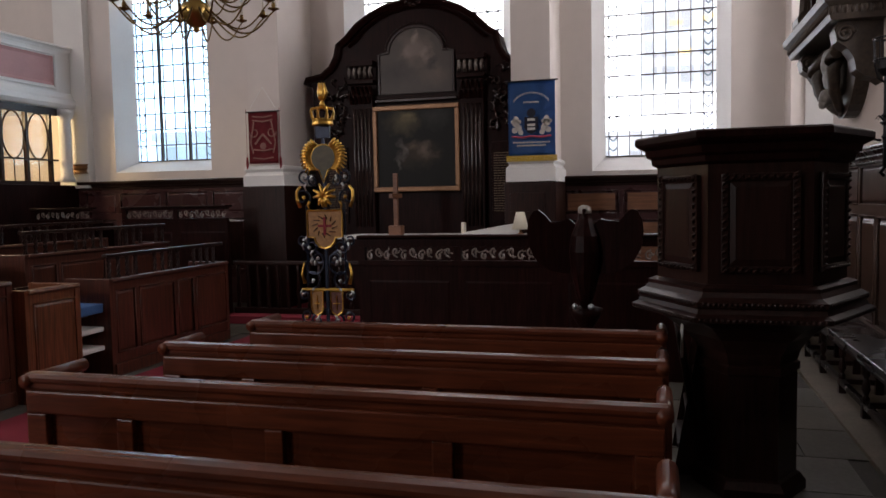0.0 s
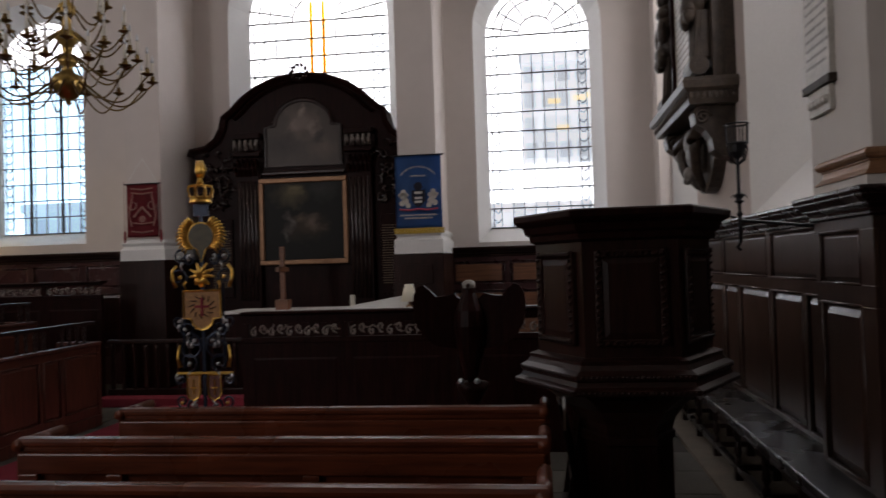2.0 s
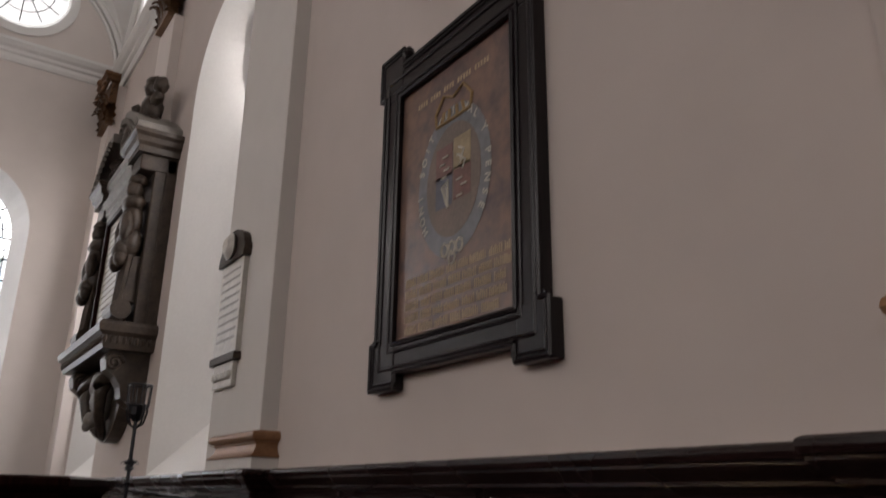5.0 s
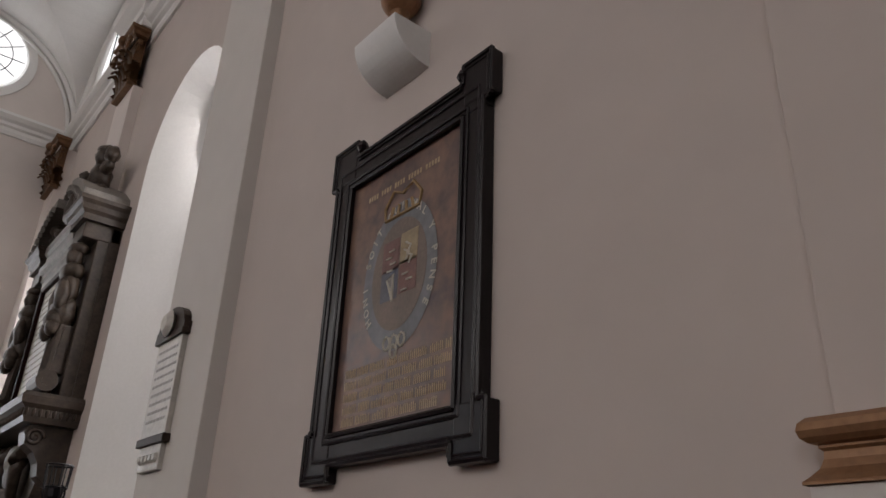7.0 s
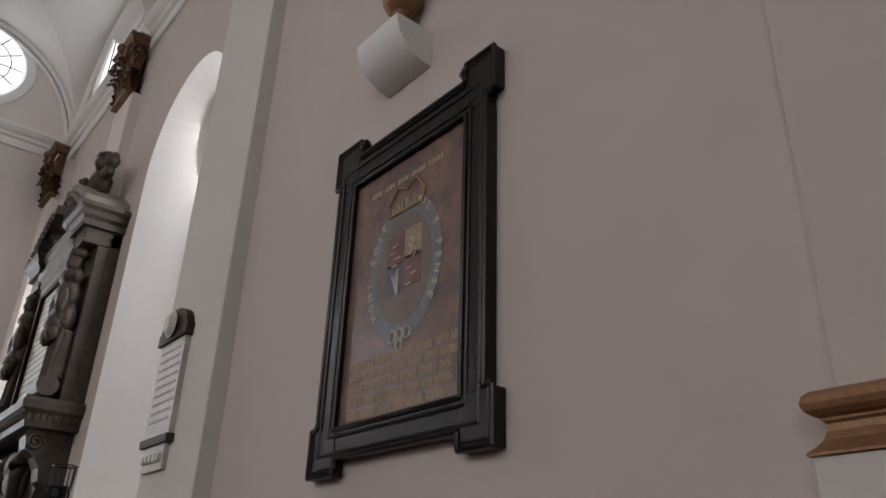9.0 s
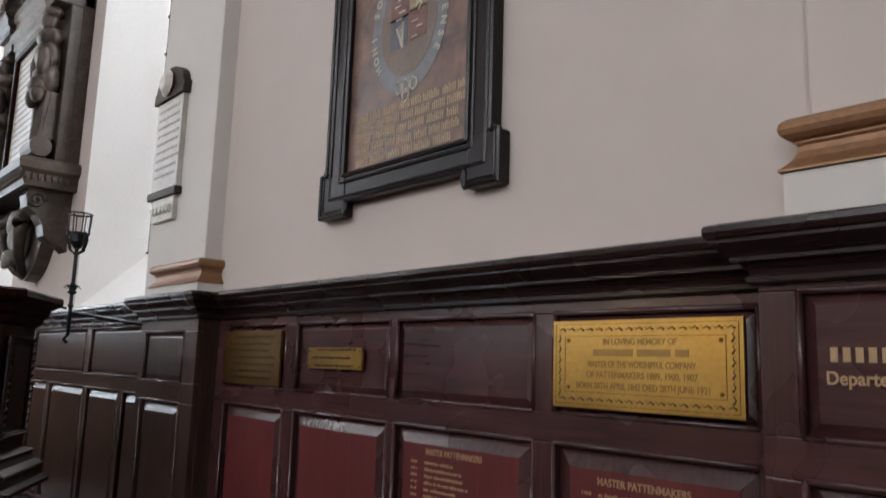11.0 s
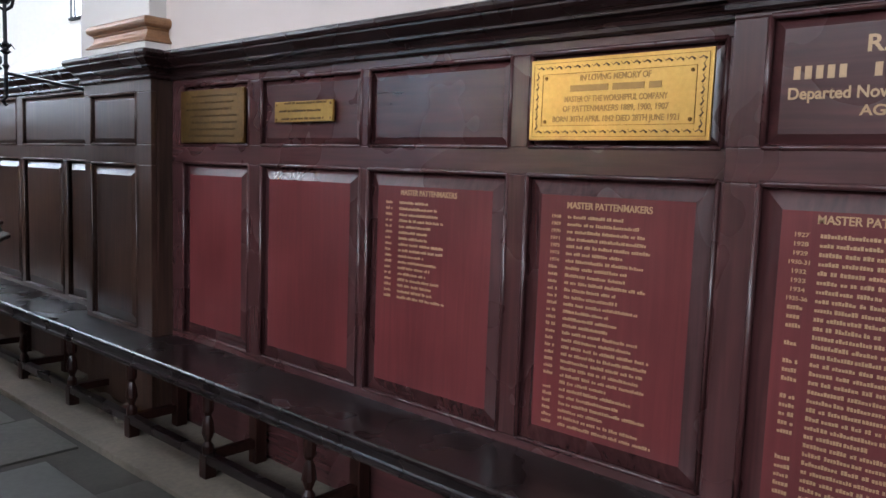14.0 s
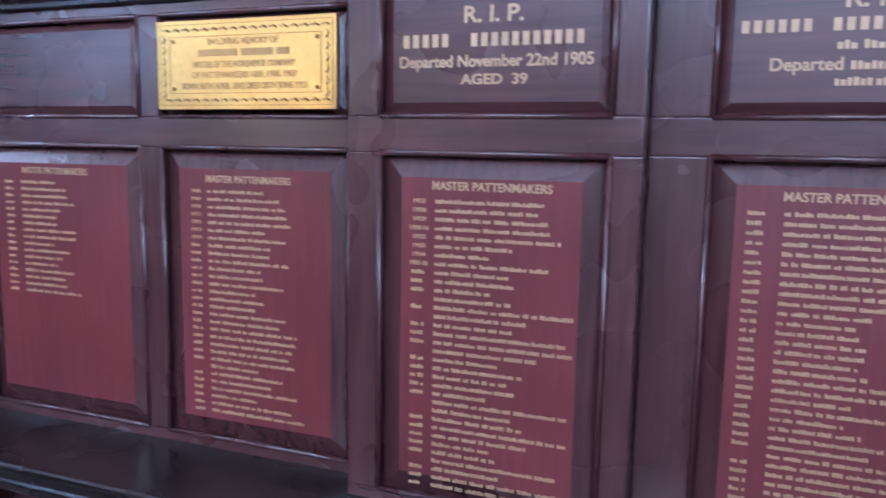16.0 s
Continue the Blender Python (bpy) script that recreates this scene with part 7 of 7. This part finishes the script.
# ---- north gallery over a glazed screen ----
GX0 = -9.65
gal = thing("gallery", (GX0, 8.2, 0), "white panelled gallery front with pink panels over a glazed screen", "gallery", kind="structure")
bm = B()
box(bm, -2.9, -6.0, 3.28, 0.0, 3.1, 3.5)
part("gallery_floor", bm, WHITE, gal)
bm = B()
box(bm, -0.08, -6.0, 3.5, 0.0, 3.1, 4.25)
part("parapet", bm, WHITE, gal)
bm = B()
sweep(bm, [(0, 3.1, 4.24), (0, -6.0, 4.24)], [(0.12, 0.1), (-0.06, 0.1), (-0.08, 0.07), (-0.04, 0.04), (-0.02, 0)])
sweep(bm, [(0, 3.1, 3.3), (0, -6.0, 3.3)], [(0, 0.26), (-0.03, 0.25), (-0.05, 0.18), (-0.09, 0.14), (-0.1, 0.06), (-0.05, 0.0), (0, -0.02)])
part("moulding", bm, WHITE, gal)
for k in range(4):
    y1 = 2.55 - 2.0 * k
    bm = B()
    field(bm, y1 - 1.15, y1, 3.66, 4.14, lambda u, z, o: (o, u, z), 0.05, -0.03, -0.02)
    part("panel", bm, PINK, gal, "dusky pink painted panel")
    bm = B()
    for a, b, c, d in ((y1 - 1.2, 3.62, y1 + 0.05, 3.62), (y1 - 1.2, 4.18, y1 + 0.05, 4.18), (y1 - 1.2, 3.62, y1 - 1.2, 4.18), (y1 + 0.05, 3.62, y1 + 0.05, 4.18)):
        tube(bm, [(0.01, a, b), (0.01, c, d)], 0.028, 6)
    part("panel_moulding", bm, WHITE, gal)
    bm = B()
    lathe(bm, [(0.2, 0), (0.2, 0.03), (0.14, 0.035), (0.12, 0.01)], (0, y1 - 1.55, 3.9), 18, axis="x")
    part("roundel", bm, WHITE, gal)
colm = B()
lathe(colm, [(0.13, 2.05), (0.13, 2.12), (0.1, 2.15), (0.1, 3.1), (0.12, 3.14), (0.15, 3.2), (0.15, 3.28)], n=16)
colm = mesh_of("column", colm, WHITE, True)
for y in (2.75, -1.5):
    part("column", colm, None, gal, at=(0.02, y, 0))
bm = B()
box(bm, -0.3, 2.95, 1.95, 0.3, 3.1, 7.4)
part("wall_pilaster", bm, WHITE, gal)
bm = B()
sweep(bm, [(0.3, 3.09, 2.2), (0.3, 2.9, 2.2), (-0.2, 2.9, 2.2)], [(0, 0), (0.04, 0.02), (0.05, 0.06), (0.02, 0.09), (0.04, 0.13), (0.0, 0.16)])
part("gilt_base", bm, GILTPAINT, gal)
bm = B()
box(bm, -0.12, -6, 0, 0.0, 3.1, 2.0, 0.01)
part("dado", bm, BLACKWOOD, gal, "dark dado under the screen")
scr = thing("glazed_screen", (GX0 - 0.03, 8.2, 2.0), "dark framed glazed screen with oval tracery", "screen")
yy = 2.45
bm = B()
box(bm, -0.04, -4.0, 0, 0.04, 2.6, 0.06)
box(bm, -0.04, -4.0, 1.16, 0.04, 2.6, 1.28)
box(bm, -0.04, -4.0, 0.4, 0.03, 2.6, 0.43)
part("frame", bm, OAK, scr)
k = 0
while yy > -3.9:
    bm = B()
    box(bm, -0.035, yy - 0.025, 0.05, 0.035, yy + 0.025, 1.17)
    part("mullion", bm, OAK, scr)
    bm = B()
    tube(bm, [(0, yy - 0.25 + 0.21 * math.cos(2 * math.pi * i / 24), 0.79 + 0.37 * math.sin(2 * math.pi * i / 24)) for i in range(25)], 0.014, 6)
    tube(bm, [(0, yy - 0.25, 0.05), (0, yy - 0.25, 0.42)], 0.012, 4)
    part("oval_tracery", bm, OAK, scr)
    bm = B()
    box(bm, -0.004, yy - 0.475, 0.06, 0.004, yy - 0.025, 1.16)
    part("pane", bm, GLASS, scr).visible_shadow = False
    yy -= 0.5
bm = B()
box(bm, -11.6, 3, 0, -11.5, EASTY, 3.28)
tagged(part("wall_vestry", bm, mat("warm_cream_wall", (0.72, 0.6, 0.36), 0.8, vary=0.1, scale=2, fine=30)), "warm cream wall of the room behind the screen", "wall", kind="structure")
ob = thing("picture_frame", (-11.48, 10.2, 2.2), "framed picture on the wall behind the screen", "picture")
bm = B()
box(bm, 0, -0.3, 0, 0.03, 0.3, 0.75)
part("frame", bm, OAK, ob)
bm = B()
box(bm, 0.03, -0.24, 0.06, 0.034, 0.24, 0.69)
part("sheet", bm, PALESTONE, ob)
lamp = bpy.data.lights.new("vestry_lamp", "POINT")
lamp.energy, lamp.color, lamp.shadow_soft_size = 170, (1, 0.8, 0.45), 0.15
new("vestry_lamp", lamp).matrix_world = pose(-10.6, 9.6, 3.1)
ob = thing("wall_panel", (-12.55, 8.5, 5.0), "grey framed panel on the gallery wall", "panel")
bm = B()
box(bm, 0, -0.6, 0, 0.05, 0.6, 1.4, 0.01)
part("board", bm, WHITE, ob)

# ---- carpet, step and stone floor ----
bm = B()
box(bm, -4.75, -2.0, -0.01, -2.75, 9.3, 0.012, 0.004)
tagged(part("aisle_carpet", bm, CARPET), "crimson carpet along the aisle", "carpet", kind="structure")
bm = B()
box(bm, -5.7, 9.3, -0.01, -1.2, 10.9, 0.1, 0.01)
tagged(part("chancel_step", bm, CARPET), "crimson carpeted chancel step", "step", kind="structure")
floor_ob = bpy.data.objects["floor"]
rng = random.Random(77)
meshes = []
for k in range(6):
    w, l = (0.62, 0.8, 0.52, 0.7, 0.9, 0.6)[k], 0.598
    bm = B()
    box(bm, -w / 2 + 0.004, -l / 2 + 0.004, -0.03, w / 2 - 0.004, l / 2 - 0.004, 0.0, 0.004)
    meshes.append((w, mesh_of("flagstone", bm, STONE)))
def paving(x0, x1, y0, y1):
    y = y0 + 0.3
    while y < y1:
        x = x0
        while x < x1:
            w, me = meshes[rng.randrange(6)]
            if x + w > x1 + 0.3:
                break
            part("flagstone", me, None, floor_ob, at=(x + w / 2, y, rng.uniform(-0.003, 0.001)))
            x += w
        y += 0.6
paving(0.05, 1.3, -2.0, 10.8)
paving(-6.2, -4.75, -1.0, 9.3)
paving(-2.75, -2.1, 0.0, 6.8)
led = thing("ledger_stone", (0.72, 3.2, 0.0), "dark inscribed ledger slab in the floor", "ledger")
bm = B()
box(bm, -0.35, -0.7, 0.0, 0.35, 0.7, 0.006, 0.002)
part("slab", bm, mat("slate_ledger", (0.11, 0.11, 0.1), 0.45, vary=0.3, scale=3, fine=30), led)
# Small white sheet imitates the bright highlights at the pulpit stair.
leaf = thing("stair_highlight", (0.205, 4.62, 0.72), "white sheet standing in for highlights on the pulpit stair", "leaflet")
bm = B()
box(bm, -0.01, -0.05, 0, 0.004, 0.06, 0.2, 0.003)
part("sheet", bm, LINEN, leaf)
